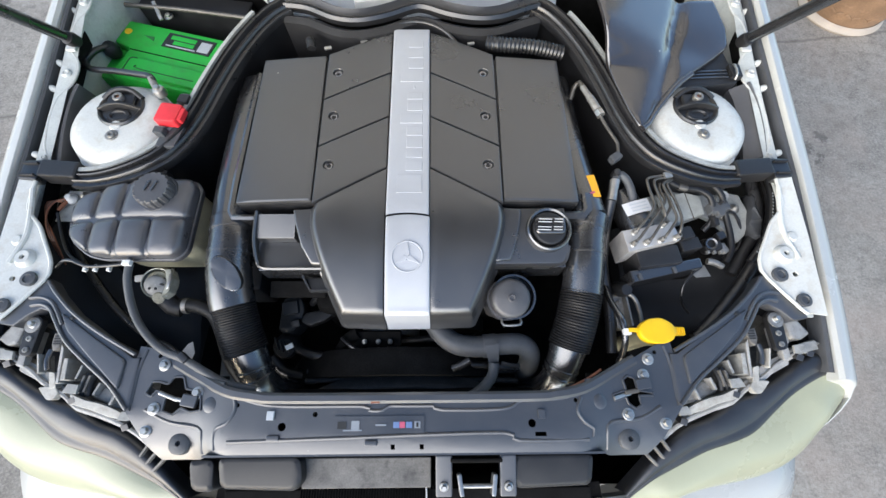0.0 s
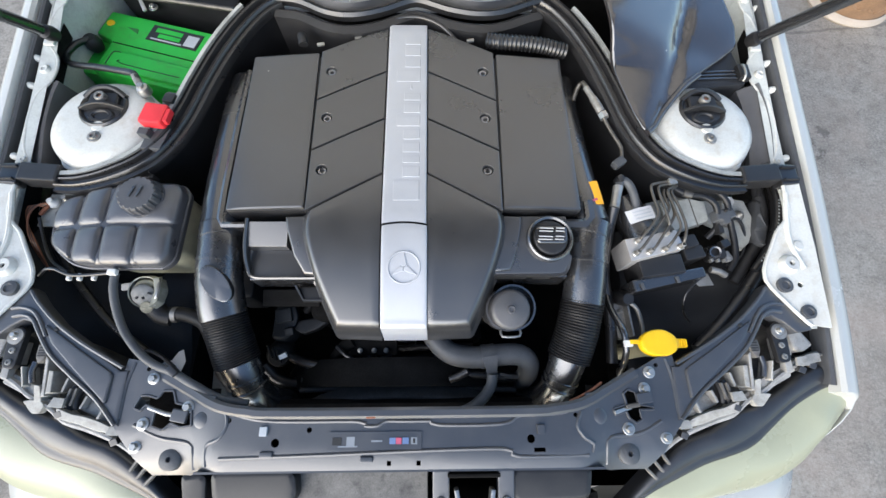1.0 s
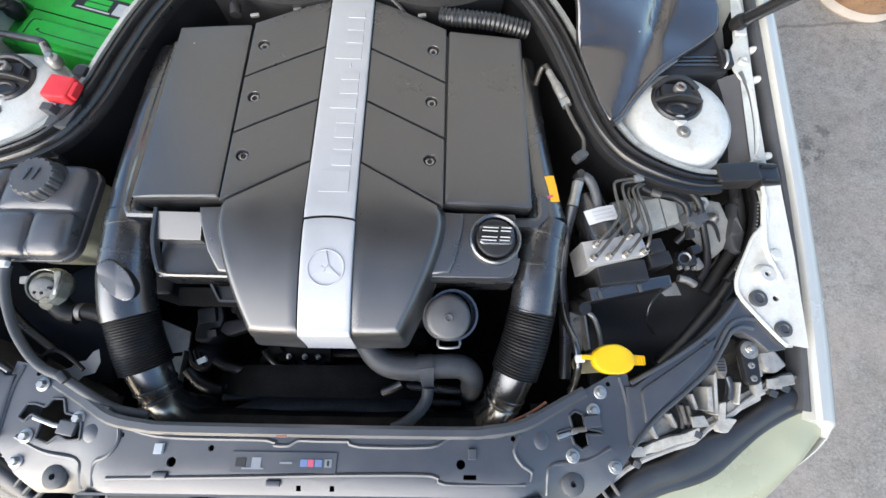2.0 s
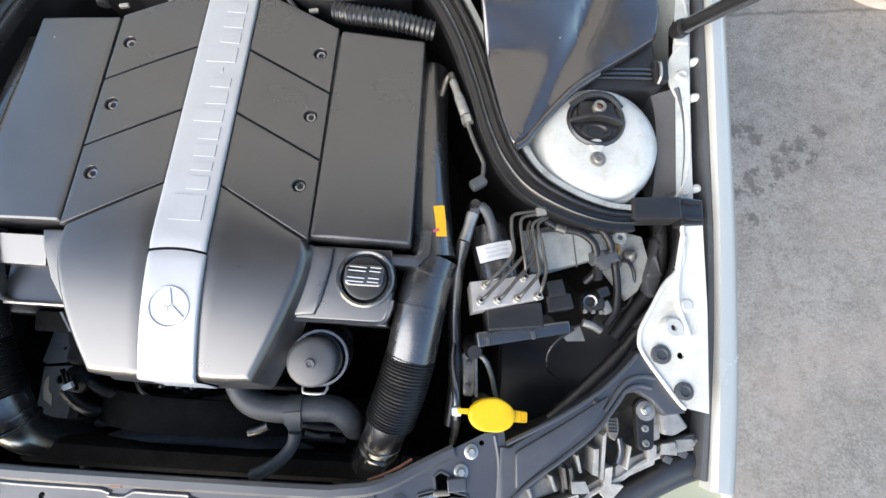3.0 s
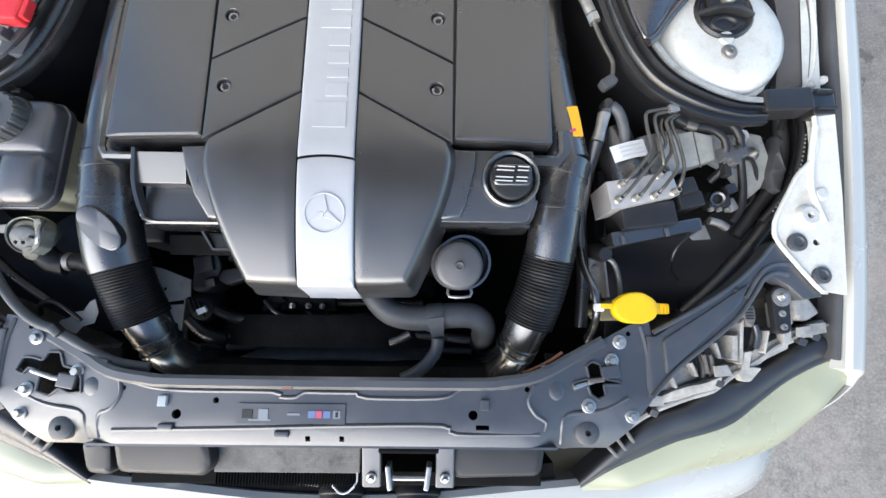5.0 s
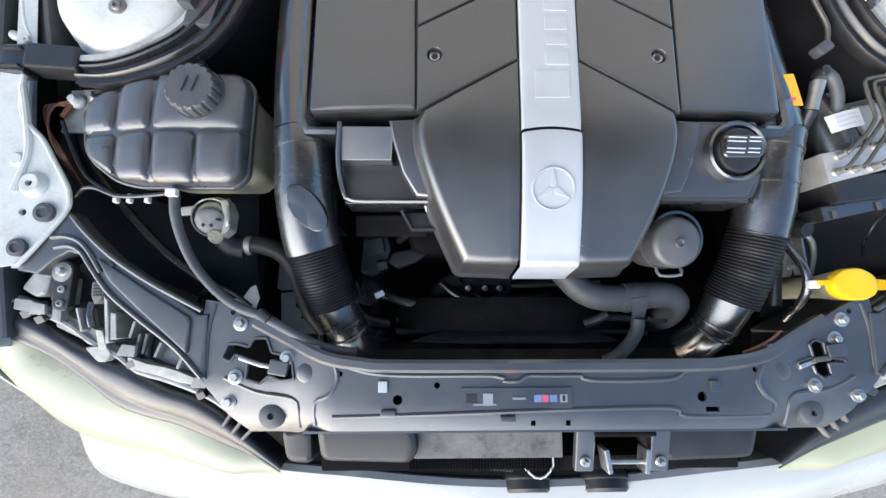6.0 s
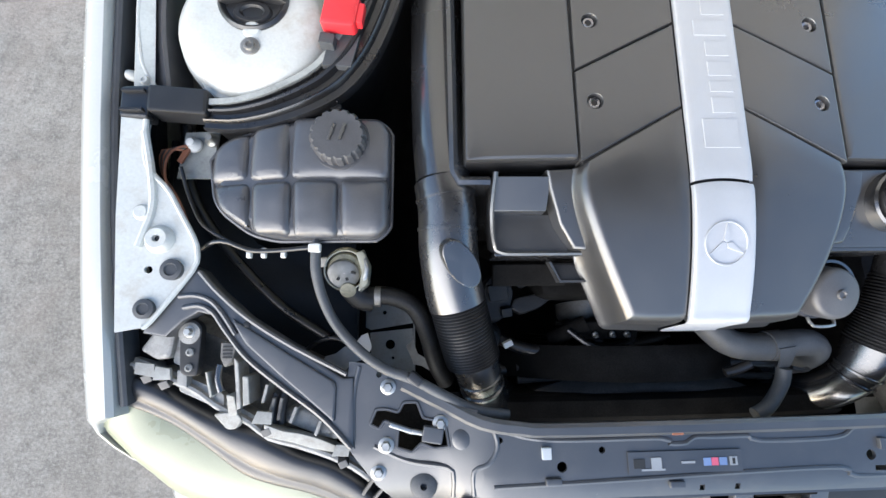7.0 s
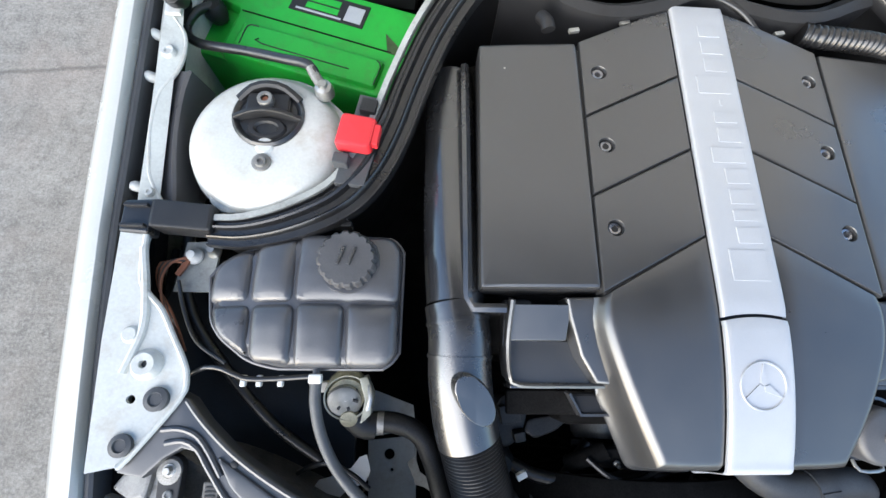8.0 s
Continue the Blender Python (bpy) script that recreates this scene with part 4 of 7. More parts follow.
for x in (0.0, 0.118):
    horn = thing("horn", (x, -0.635, 0.64), "round black horn behind the bumper", "horn", "horns")
    part("drum", lathe([(0, 0.020), (0.030, 0.020), (0.034, 0.016), (0.034, 0.004), (0.037, 0.002), (0.037, -0.004), (0.033, -0.010), (0.028, -0.04), (0, -0.04)], (x, -0.640, 0.664), (0, -0.90, 0.42), 28), matte_black, horn)
wire = thing("horn_wire", (0, -0.6, 0.7), "thin white looped wire beside the horn", "wire")
part("strand", tube([(-0.01, -0.610, 0.705), (0.004, -0.622, 0.710), (0.018, -0.620, 0.712), (0.030, -0.605, 0.712), (0.028, -0.585, 0.712)], 0.0016, 8), white_plastic, wire)
guide = thing("bumper_beam", (0, -0.62, 0.66), "dark plastic bumper reinforcement", "beam")
part("beam", sweep([(-0.33, -0.602, 0.668), (-0.15, -0.620, 0.668), (0, -0.625, 0.668), (0.15, -0.620, 0.668), (0.33, -0.602, 0.668)], [(-0.012, -0.06), (0.02, -0.06), (0.02, 0), (-0.012, 0.004)]), deep_black, guide)
for x in (-0.265, 0.272):
    part("clip", box((x, -0.605, 0.684), (0.022, 0.016, 0.012), 0.002), dull_metal, guide)
for i, (x, w) in enumerate(((-0.05, 0.05), (-0.09, 0.03))):
    part("bracket", box((x, -0.606, 0.70 - i * 0.006), (w, 0.016, 0.014), 0.002, (0, 0, -6)), matte_black, guide)
# ---- bay floor, walls and strut towers ----
bm = box((0, 0.0, 0.30), (1.42, 1.30, 0.02), 0)
part("undertray", bm, deep_black, car, "black undertray closing the bay")
for s in (-1, 1):
    bm = bmesh.new()
    prev = None
    for i in range(17):
        y = -0.40 + 0.02 * i
        up = math.sin(math.pi * min(1, max(0, (y + 0.46) / 0.5))) * 0.05
        ring = [bm.verts.new((s * x, y, z + up + 0.004 * math.sin(60 * y))) for x, z in ((0.664, 0.735), (0.655, 0.690), (0.635, 0.645), (0.600, 0.612), (0.555, 0.590), (0.510, 0.577), (0.470, 0.570), (0.455, 0.560), (0.450, 0.500))]
        if prev:
            for j in range(1, len(ring)):
                bm.faces.new((prev[j - 1], prev[j], ring[j], ring[j - 1]))
        prev = ring
    part("arch_liner", bm, liner_black, car, "smooth black wheel arch liner")
for s in (-1, 1):
    part("longitudinal_rail", box((s * 0.50, -0.08, 0.53), (0.10, 0.80, 0.10), 0.01), deep_black, car)
    part("wheel_arch", lathe([(0.02, 0.20), (0.12, 0.19), (0.17, 0.13), (0.19, 0.0), (0.19, -0.2)], (s * 0.60, -0.02, 0.50), n=28, squash=(0.75, 1.3)), deep_black, car)


def strut_tower(s):
    t = thing("strut_tower", (s * 0.548, 0.037, 0.7), "white painted strut tower dome with a black rubber mount", "strut tower", "pair of strut towers")
    c = (s * 0.548, 0.036, 0.0)
    part("shelf", slab(rounded(mirrored([(0.602, -0.060), (0.527, -0.047), (0.478, -0.028), (0.442, 0.002), (0.424, 0.034), (0.450, 0.075), (0.505, 0.128), (0.560, 0.135), (0.615, 0.10), (0.630, 0.02)], s), 0.03, 5), 0.02, 0.003, 0.832), inner_white, t)
    part("dome", lathe([(0, 0.853), (0.03, 0.853), (0.060, 0.853), (0.078, 0.850), (0.090, 0.840), (0.0965, 0.822), (0.099, 0.79), (0.100, 0.68)], c, n=48), inner_white, t)
    m = (s * 0.544, 0.062, 0.0)
    part("mount_bowl", lathe([(0, 0.8535), (0.034, 0.8535), (0.037, 0.857), (0.0395, 0.858), (0.0425, 0.855), (0.0430, 0.848)], m, n=32), rubber, t, "black rubber strut mount")
    part("mount_bridge", sweep([(s * 0.544 - 0.040, 0.057, 0.858), (s * 0.544 - 0.02, 0.060, 0.866), (s * 0.544, 0.062, 0.868), (s * 0.544 + 0.02, 0.060, 0.866), (s * 0.544 + 0.040, 0.057, 0.858)], [(-0.003, -0.016), (0.003, -0.016), (0.0035, -0.001), (0.002, 0.001), (-0.002, 0.001), (-0.0035, -0.001)]), matte_black, t)
    part("mount_back", sweep([(s * 0.544 - 0.037, 0.082, 0.858), (s * 0.544 - 0.02, 0.094, 0.865), (s * 0.544, 0.098, 0.867), (s * 0.544 + 0.02, 0.094, 0.865), (s * 0.544 + 0.037, 0.082, 0.858)], [(-0.004, -0.014), (0.004, -0.014), (0.005, -0.001), (0.002, 0.0015), (-0.003, 0.001), (-0.004, -0.001)]), matte_black, t)
    part("mount_notch", lathe([(0, 0.8560), (0.009, 0.8555), (0.014, 0.8500)], (s * 0.544, 0.022, 0), n=20), inner_white, t)
    for k in (-1, 1):
        part("mount_rib", box((s * 0.544 + k * 0.022, 0.072, 0.852), (0.008, 0.022, 0.014), 0.002), rubber, t)
        part("mount_spring", tube([(s * 0.544 + k * 0.026, 0.045, 0.846), (s * 0.544 + k * 0.016, 0.036, 0.848), (s * 0.544, 0.033, 0.848)], 0.004, 8), matte_black, t)
    part("mount_plate", box((s * 0.544, 0.076, 0.858), (0.050, 0.026, 0.006), 0.003), matte_black, t)
    part("mount_ring", lathe([(0.012, 0.002), (0.015, 0.005), (0.021, 0.005), (0.024, 0.001)], (s * 0.544, 0.044, 0.852), n=28, squash=(1.0, 0.6)), matte_black, t)
    part("strut_nut", lathe([(0.0045, 0.868), (0.005, 0.870), (0.0085, 0.870), (0.0095, 0.868), (0.0095, 0.860), (0.0125, 0.860), (0.0125, 0.856)], (s * 0.545, 0.076, 0), n=12), dull_metal, t, "steel strut nut")
    part("strut_rod", lathe([(0, 0.8665), (0.0035, 0.8665), (0.0046, 0.862)], (s * 0.545, 0.076, 0), n=12), copper, t)
    part("tower_bolt", lathe([(0, 0.8560), (0.003, 0.8560), (0.0035, 0.8585), (0.0060, 0.8585), (0.007, 0.8555), (0.0110, 0.8550), (0.0115, 0.851)], (s * 0.545, 0.0, 0), n=24), dull_metal, t, "bolt with a round washer")
    return t


for s in (-1, 1):
    strut_tower(s)
    part("tower_trim", sweep(mirrored([(0.664, -0.045, 0.816), (0.670, 0.03, 0.828), (0.668, 0.09, 0.836), (0.660, 0.128, 0.842)], s), [(-0.016, -0.05), (0.014, -0.05), (0.014, 0.006), (0.010, 0.008), (0.006, 0.002), (-0.012, -0.004), (-0.022, -0.010)]), tank_black, car, "black plastic trim beside the tower")

# rubber seal that runs round the rear of the bay
half = [(0.600, -0.078, 0.838), (0.560, -0.078, 0.840), (0.510, -0.066, 0.844), (0.458, -0.040, 0.848), (0.424, -0.002, 0.852), (0.400, 0.050, 0.856), (0.380, 0.110, 0.862), (0.352, 0.180, 0.870), (0.318, 0.240, 0.878), (0.285, 0.280, 0.884), (0.255, 0.300, 0.888)]
bulk = thing("bulkhead_seal", (0, 0.2, 0.8), "black rubber seal on the bulkhead round the engine bay", "rubber seal", kind="structure")
for s in (-1, 1):
    pts = mirrored(half, s)
    sec = [(-0.028, -0.016), (0.0165, -0.014), (0.0165, -0.004), (0.015, 0.002), (0.013, -0.002), (0.008, -0.003), (0.0075, 0.004), (0.005, 0.0075), (0.002, 0.006), (0.000, -0.003), (-0.008, -0.004), (-0.0095, 0.002), (-0.012, 0.004), (-0.0145, 0.002), (-0.016, -0.004), (-0.023, -0.005), (-0.0245, -0.001), (-0.0265, -0.001), (-0.028, -0.006)]
    part("seal", sweep(pts, [(a * s, b) for a, b in sec], step=0.010, size=lambda u: 0.66 + 0.34 * min(1, u / 0.3)), rubber, bulk)
    part("partition", sweep(pts, [(-0.006, -0.42), (0.008, -0.42), (0.008, -0.01), (-0.006, -0.01)], step=0.02), matte_black, bulk, "black partition wall below the seal")
    flange = glide(pts, 0.012)
    off = []
    for i, p in enumerate(flange):
        d = flange[min(i + 1, len(flange) - 1)] - flange[max(i - 1, 0)]
        n2 = Vector((-d.y, d.x, 0)).normalized() * (-1 if s > 0 else 1)
        off.append(p + n2 * (0.0135 + 0.009 * min(1, i / 14)) + Vector((0, 0, 0.001)))
    part("edge_strip", sweep([tuple(p) for p in off[:int(len(off) * 0.9)]], [(-0.0035, -0.008), (0.0035, -0.008), (0.0035, 0.003), (-0.0035, 0.003)], straight=True), grime_white, bulk, "thin metal edge of the bulkhead")
cowl = [(-0.255, 0.300, 0.888), (-0.205, 0.290, 0.889), (-0.150, 0.262, 0.890), (-0.105, 0.256, 0.890), (-0.055, 0.268, 0.890), (0.0, 0.292, 0.890), (0.03, 0.292, 0.890), (0.080, 0.272, 0.890), (0.130, 0.262, 0.890), (0.175, 0.266, 0.890), (0.225, 0.288, 0.889), (0.255, 0.300, 0.888)]
part("cowl_seal", sweep(cowl, [(-0.014, -0.012), (0.014, -0.012), (0.016, 0.0), (0.012, 0.006), (0.006, 0.004), (0.002, 0.001), (-0.003, 0.004), (-0.009, 0.010), (-0.014, 0.006)], step=0.012), rubber, bulk)
part("cowl_front", sweep([(x, y - 0.024, z - 0.012) for x, y, z in cowl], [(-0.01, -0.42), (0.02, -0.42), (0.018, -0.002), (0.006, 0.004), (-0.004, -0.002)], step=0.014), matte_black, bulk, "black moulded bulkhead panel")
part("cowl_edge", tube([(x, y + 0.014, z + 0.002) for x, y, z in cowl], 0.0028, 8), dull_metal, bulk)
part("bulkhead", box((0, 0.44, 0.62), (1.34, 0.02, 0.50), 0.004), deep_black, car, "dark bulkhead wall")
scuttle = thing("scuttle_panel", (0, 0.40, 0.85), "pale grey scuttle panel below the windscreen", "panel")
part("tray", slab([(-0.30, 0.30), (0.30, 0.30), (0.34, 0.56), (-0.34, 0.56)], 0.006, 0.002, lambda x, y: 0.855 + 0.05 * (y - 0.3)), smoke, scuttle)
part("wiper_box", slab(rounded([(-0.12, 0.31), (-0.02, 0.33), (-0.02, 0.42), (-0.14, 0.42)], 0.01), 0.02, 0.004, 0.878), white_plastic, scuttle)
part("screw", bolt((0.075, 0.325, 0.857), 0.006), dull_metal, scuttle)
screen = thing("windscreen", (0, 0.62, 0.9), "sloping clear glass windscreen above the scuttle", "windscreen")
bm = bmesh.new()
vs = [bm.verts.new(p) for p in ((-0.66, 0.62, 0.93), (0.66, 0.62, 0.93), (0.56, 1.25, 1.33), (-0.56, 1.25, 1.33), (-0.66, 0.625, 0.925), (0.66, 0.625, 0.925), (0.56, 1.255, 1.325), (-0.56, 1.255, 1.325))]
for f in ((0, 1, 2, 3), (7, 6, 5, 4), (0, 4, 5, 1), (1, 5, 6, 2), (2, 6, 7, 3), (3, 7, 4, 0)):
    bm.faces.new([vs[i] for i in f])
part("pane", bm, glass, screen)
cab = box((0, 1.75, 0.75), (1.50, 1.8, 0.5), 0.05)
part("rear_body", cab, white_paint, car)
roof = sweep([(-0.56, 1.25, 1.33), (0, 1.24, 1.36), (0.56, 1.25, 1.33)], [(-0.0, 0), (0.9, 0.03), (0.9, 0.06), (0, 0.03)])
part("roof", roof, white_paint, car)

# open bonnet on its two gas struts, its unseen underside toned to brighten reflections
bonnet = thing("bonnet", (0, 0.56, 0.965), "white bonnet propped open over the engine", "bonnet")
ang = radians(42)
for name, lift, wide, material in (("outer_skin", 0.02, 0.70, white_paint), ("inner_frame", 0.0, 0.66, under_reflector)):
    bm = bmesh.new()
    prev = None
    for i in range(13):
        u = 0.12 + 1.00 * i / 12
        w = wide - 0.10 * u ** 3
        y, z = 0.56 - u * math.cos(ang), 0.965 + lift + u * math.sin(ang)
        row = [bm.verts.new((w * (-1 + j / 6), y, z + 0.03 * (1 - (-1 + j / 6) ** 2))) for j in range(13)]
        if prev:
            for j in range(12):
                bm.faces.new((prev[j], prev[j + 1], row[j + 1], row[j]))
        prev = row
    part(name, bm, material, bonnet)
# unseen dark pad, added to darken what the cover's front reflects
bm = bmesh.new()
prev = None
for i in range(9):
    u = 0.66 + 0.40 * i / 8
    row = [bm.verts.new((0.54 * (-1 + j / 5), 0.56 - u * math.cos(ang) - 0.008 * math.sin(ang), 0.965 + u * math.sin(ang) - 0.010 + 0.03 * (1 - (0.54 / 0.66 * (-1 + j / 5)) ** 2))) for j in range(11)]
    if prev:
        for j in range(10):
            bm.faces.new((prev[j], prev[j + 1], row[j + 1], row[j]))
    prev = row
bmesh.ops.solidify(bm, geom=bm.faces[:], thickness=0.006)
part("reflection_pad", bm, pad_grey, bonnet, "unseen dark pad that dims reflections in the engine cover")
for s in (-1, 1):
    part("hinge_arm", sweep([(s * 0.60, 0.57, 0.93), (s * 0.61, 0.50, 1.02), (s * 0.62, 0.36, 1.14)], [(-0.006, -0.012), (0.006, -0.012), (0.006, 0.012), (-0.006, 0.012)]), white_paint, bonnet)
    gs = thing("gas_strut", (s * 0.668, 0.212, 0.874), "black gas strut holding the bonnet up", "gas strut", "bonnet gas struts")
    a = Vector((s * 0.668, 0.212, 0.874))
    d = Vector((0, -0.090, 0.160)).normalized()
    part("cylinder", tube([tuple(a + d * k) for k in (0.02, 0.18, 0.36, 0.54)], 0.0105, 14), satin_black, gs)
    part("rod", tube([tuple(a + d * k) for k in (0.54, 0.72, 0.90)], 0.005, 10), zinc, gs)
    part("socket", lathe([(0, 0.014), (0.012, 0.012), (0.014, 0.0), (0.012, -0.012), (0, -0.014)], tuple(a), (0, -0.5, 0.86), 18), matte_black, gs)
    part("ball_bracket", box((s * 0.674, 0.206, 0.862), (0.020, 0.022, 0.006), 0.002), inner_white, gs)
    strap = thing("rubber_end_piece", (s * 0.64, -0.063, 0.83), "black rubber end piece joining seal and wing", "rubber seal", "seal end pieces")
    part("block", slab(rounded([(s * 0.594, -0.083), (s * 0.594, -0.050), (s * 0.664, -0.044), (s * 0.664, -0.078)], 0.005), 0.03, 0.004, 0.846), matte_black, strap)
    part("clasp", slab(rounded([(s * 0.662, -0.086), (s * 0.662, -0.044), (s * 0.695, -0.046), (s * 0.695, -0.084)], 0.003), 0.02, 0.003, 0.843), rubber, strap)
    for k in (-1, 1):
        part("rib", box((s * 0.679, -0.065 + k * 0.012, 0.845), (0.026, 0.004, 0.006), 0.001), matte_black, strap)

# ---- engine under its cover ----
engine = thing("engine", (0, -0.02, 0.6), "dark grimy engine block below its cover", "engine")
part("block", box((0, 0.0, 0.67), (0.50, 0.44, 0.30), 0.03), deep_black, engine)
part("front_case", box((0.0, -0.25, 0.62), (0.36, 0.10, 0.24), 0.02), deep_black, engine)
for s in (-1, 1):
    part("cylinder_head", box((s * 0.245, 0.0, 0.74), (0.10, 0.42, 0.12), 0.02, (0, s * 18, 0)), deep_black, engine)
part("pulley", lathe([(0, 0.0), (0.02, 0.004), (0.05, 0.0), (0.055, 0.01), (0.06, 0.0), (0.06, -0.02), (0, -0.02)], (-0.05, -0.325, 0.60), (0, -1, 0.1), 28), dull_metal, engine)
part("pulley", lathe([(0, 0.0), (0.03, 0.0), (0.035, 0.006), (0.04, 0.0), (0.04, -0.02), (0, -0.02)], (0.10, -0.325, 0.66), (0, -1, 0.1), 28), deep_black, engine)
part("sensor_block", slab(rounded([(-0.256, -0.330), (-0.250, -0.272), (-0.238, -0.262), (-0.214, -0.266), (-0.206, -0.290), (-0.214, -0.318), (-0.232, -0.334)], 0.008), 0.05, 0.006, lambda x, y: 0.700 + 0.2 * (y + 0.3)), grimy_plastic, engine, "dusty black sensor housing")
part("sensor_lever", slab(rounded([(-0.214, -0.312), (-0.206, -0.296), (-0.170, -0.290), (-0.140, -0.276), (-0.134, -0.286), (-0.168, -0.312), (-0.196, -0.322)], 0.005), 0.016, 0.004, lambda x, y: 0.700 + 0.1 * (y + 0.3)), grimy_plastic, engine)
part("sensor_lid", box((-0.232, -0.288, 0.706), (0.030, 0.026, 0.010), 0.003, (12, 0, 10)), grimy_plastic, engine)
part("sensor_stem", tube([(-0.196, -0.276, 0.690), (-0.180, -0.268, 0.708), (-0.158, -0.262, 0.712)], 0.007, 10), matte_black, engine)
part("sensor_plug", box((-0.220, -0.316, 0.700), (0.016, 0.014, 0.016), 0.002, (20, 0, 10)), grimy_plastic, engine)
part("sensor_screw", bolt((-0.176, -0.274, 0.716), 0.004), zinc, engine)
part("sensor_cap", lathe([(0, 0.02), (0.018, 0.02), (0.024, 0.012), (0.024, -0.02), (0, -0.02)], (-0.246, -0.352, 0.66), (0.1, -0.4, 0.9), 20), grimy_plastic, engine)
for k in range(3):
    part("sensor_rib", box((-0.258 + 0.009 * k, -0.352 - 0.004 * k, 0.684), (0.003, 0.026, 0.008), 0.0008, (14, 0, 20)), grimy_plastic, engine)
part("shelf", box((-0.20, -0.268, 0.765), (0.10, 0.03, 0.01), 0.003, (12, 0, 0)), deep_black, engine)
for x in (-0.088, -0.062, -0.040):
    part("bolt", bolt((x, -0.352, 0.70), 0.005, (0, -0.4, 0.9)), zinc, engine)
part("mount_plate", box((-0.065, -0.345, 0.692), (0.09, 0.03, 0.012), 0.003, (25, 0, 0)), deep_black, engine)
part("tensioner_arm", tube([(-0.14, -0.36, 0.66), (-0.12, -0.345, 0.69), (-0.10, -0.335, 0.70)], 0.012, 10), deep_black, engine)
part("white_clip", box((-0.222, -0.362, 0.715), (0.014, 0.009, 0.006), 0.001, (20, 0, 25)), white_plastic, engine, "small white clip")
part("lower_hose", tube([(-0.25, -0.345, 0.66), (-0.19, -0.372, 0.675), (-0.12, -0.378, 0.68), (-0.03, -0.372, 0.67), (0.05, -0.36, 0.65)], 0.009, 12), rubber, engine)
part("lower_hose", tube([(0.02, -0.375, 0.69), (0.09, -0.392, 0.70), (0.16, -0.398, 0.70), (0.22, -0.402, 0.685)], 0.007, 12), rubber, engine)
part("front_hose", tube([(-0.278, -0.373, 0.65), (-0.250, -0.400, 0.64), (-0.201, -0.409, 0.64), (-0.153, -0.398, 0.64), (-0.125, -0.365, 0.645), (-0.102, -0.336, 0.65)], 0.012, 14), rubber, engine)
part("front_hose", tube([(-0.083, -0.353, 0.665), (-0.038, -0.389, 0.660), (0.016, -0.410, 0.655), (0.074, -0.406, 0.650)], 0.009, 12), rubber, engine)
part("lower_cable", tube([(-0.13, -0.345, 0.705), (-0.105, -0.365, 0.715), (-0.07, -0.372, 0.71), (-0.03, -0.362, 0.70)], 0.0035, 8), rubber, engine)
part("belt", tube([(-0.12, -0.34, 0.62), (-0.03, -0.345, 0.665), (0.06, -0.345, 0.69), (0.12, -0.345, 0.69)], 0.006, 8), rubber, engine)
part("side_casting", box((-0.31, -0.23, 0.68), (0.05, 0.06, 0.10), 0.008), matte_black, engine)
fan = thing("fan_shroud", (0, -0.42, 0.5), "black fan shroud and radiator tank behind the crossmember", "fan shroud")
part("radiator_tank", sweep([(-0.27, -0.455, 0.705), (-0.1, -0.455, 0.712), (0.1, -0.455, 0.712), (0.27, -0.455, 0.705)], [(-0.018, -0.06), (0.018, -0.06), (0.018, -0.006), (0.010, 0.003), (-0.012, 0.003), (-0.018, -0.006)]), deep_black, fan, "dark radiator top tank")
part("radiator_core", box((0.02, -0.450, 0.53), (0.54, 0.03, 0.34), 0.005), deep_black, fan)
part("shroud_lip", sweep([(-0.225, -0.490, 0.650), (-0.200, -0.470, 0.672), (-0.145, -0.444, 0.692), (-0.085, -0.431, 0.699), (-0.02, -0.427, 0.701), (0.06, -0.431, 0.699), (0.125, -0.445, 0.692), (0.18, -0.470, 0.675), (0.205, -0.490, 0.655)], [(-0.020, -0.012), (-0.006, -0.003), (0.004, 0.0), (0.009, -0.002), (0.011, -0.008), (0.013, -0.030), (0.013, -0.10), (-0.020, -0.10)]), grimy_grey_black, fan, "dark curved lip of the shroud")
part("ring", lathe([(0.215, 0.0), (0.225, 0.018), (0.235, 0.018), (0.245, 0.0), (0.245, -0.03), (0.215, -0.03)], (-0.02, -0.385, 0.50), (0, 1, 0.0), 48), deep_black, fan)
part("hub", lathe([(0, 0.02), (0.05, 0.018), (0.06, 0.0), (0.06, -0.02), (0, -0.02)], (-0.02, -0.375, 0.50), (0, 1, 0), 28), deep_black, fan)
for i in range(7):
    a = 2 * math.pi * i / 7
    part("blade", box((-0.02 + 0.135 * math.cos(a), -0.378, 0.50 + 0.135 * math.sin(a)), (0.15, 0.004, 0.055), 0.001, (18, -math.degrees(a), 0)), deep_black, fan)
for k, (y, z) in enumerate(((-0.398, 0.664), (-0.416, 0.668))):
    part("cooler_pipe", tube([(-0.20, y - 0.004, z), (-0.10, y, z), (0.05, y - 0.002, z + 0.002), (0.20, y - 0.006, z)], 0.0055, 10), grimy_grey_black, fan, "dusty dark pipe behind the radiator")
part("connector", tube([(0.075, -0.405, 0.74), (0.09, -0.40, 0.745), (0.105, -0.392, 0.75)], 0.006, 10, ribs(4, 0.12)), rubber, fan)


# ---- engine cover ----
def cover_z(x, y):
    z = 0.874 - 0.16 * x * x
    d = max(0.0, -0.14 - y)
    return z - 0.95 * d * d


def edge_gap(x, y, a, b):
    ux, uy = b[0] - a[0], b[1] - a[1]
    t = max(0, min(1, ((x - a[0]) * ux + (y - a[1]) * uy) / (ux * ux + uy * uy + 1e-12)))
    return math.hypot(x - a[0] - t * ux, y - a[1] - t * uy)


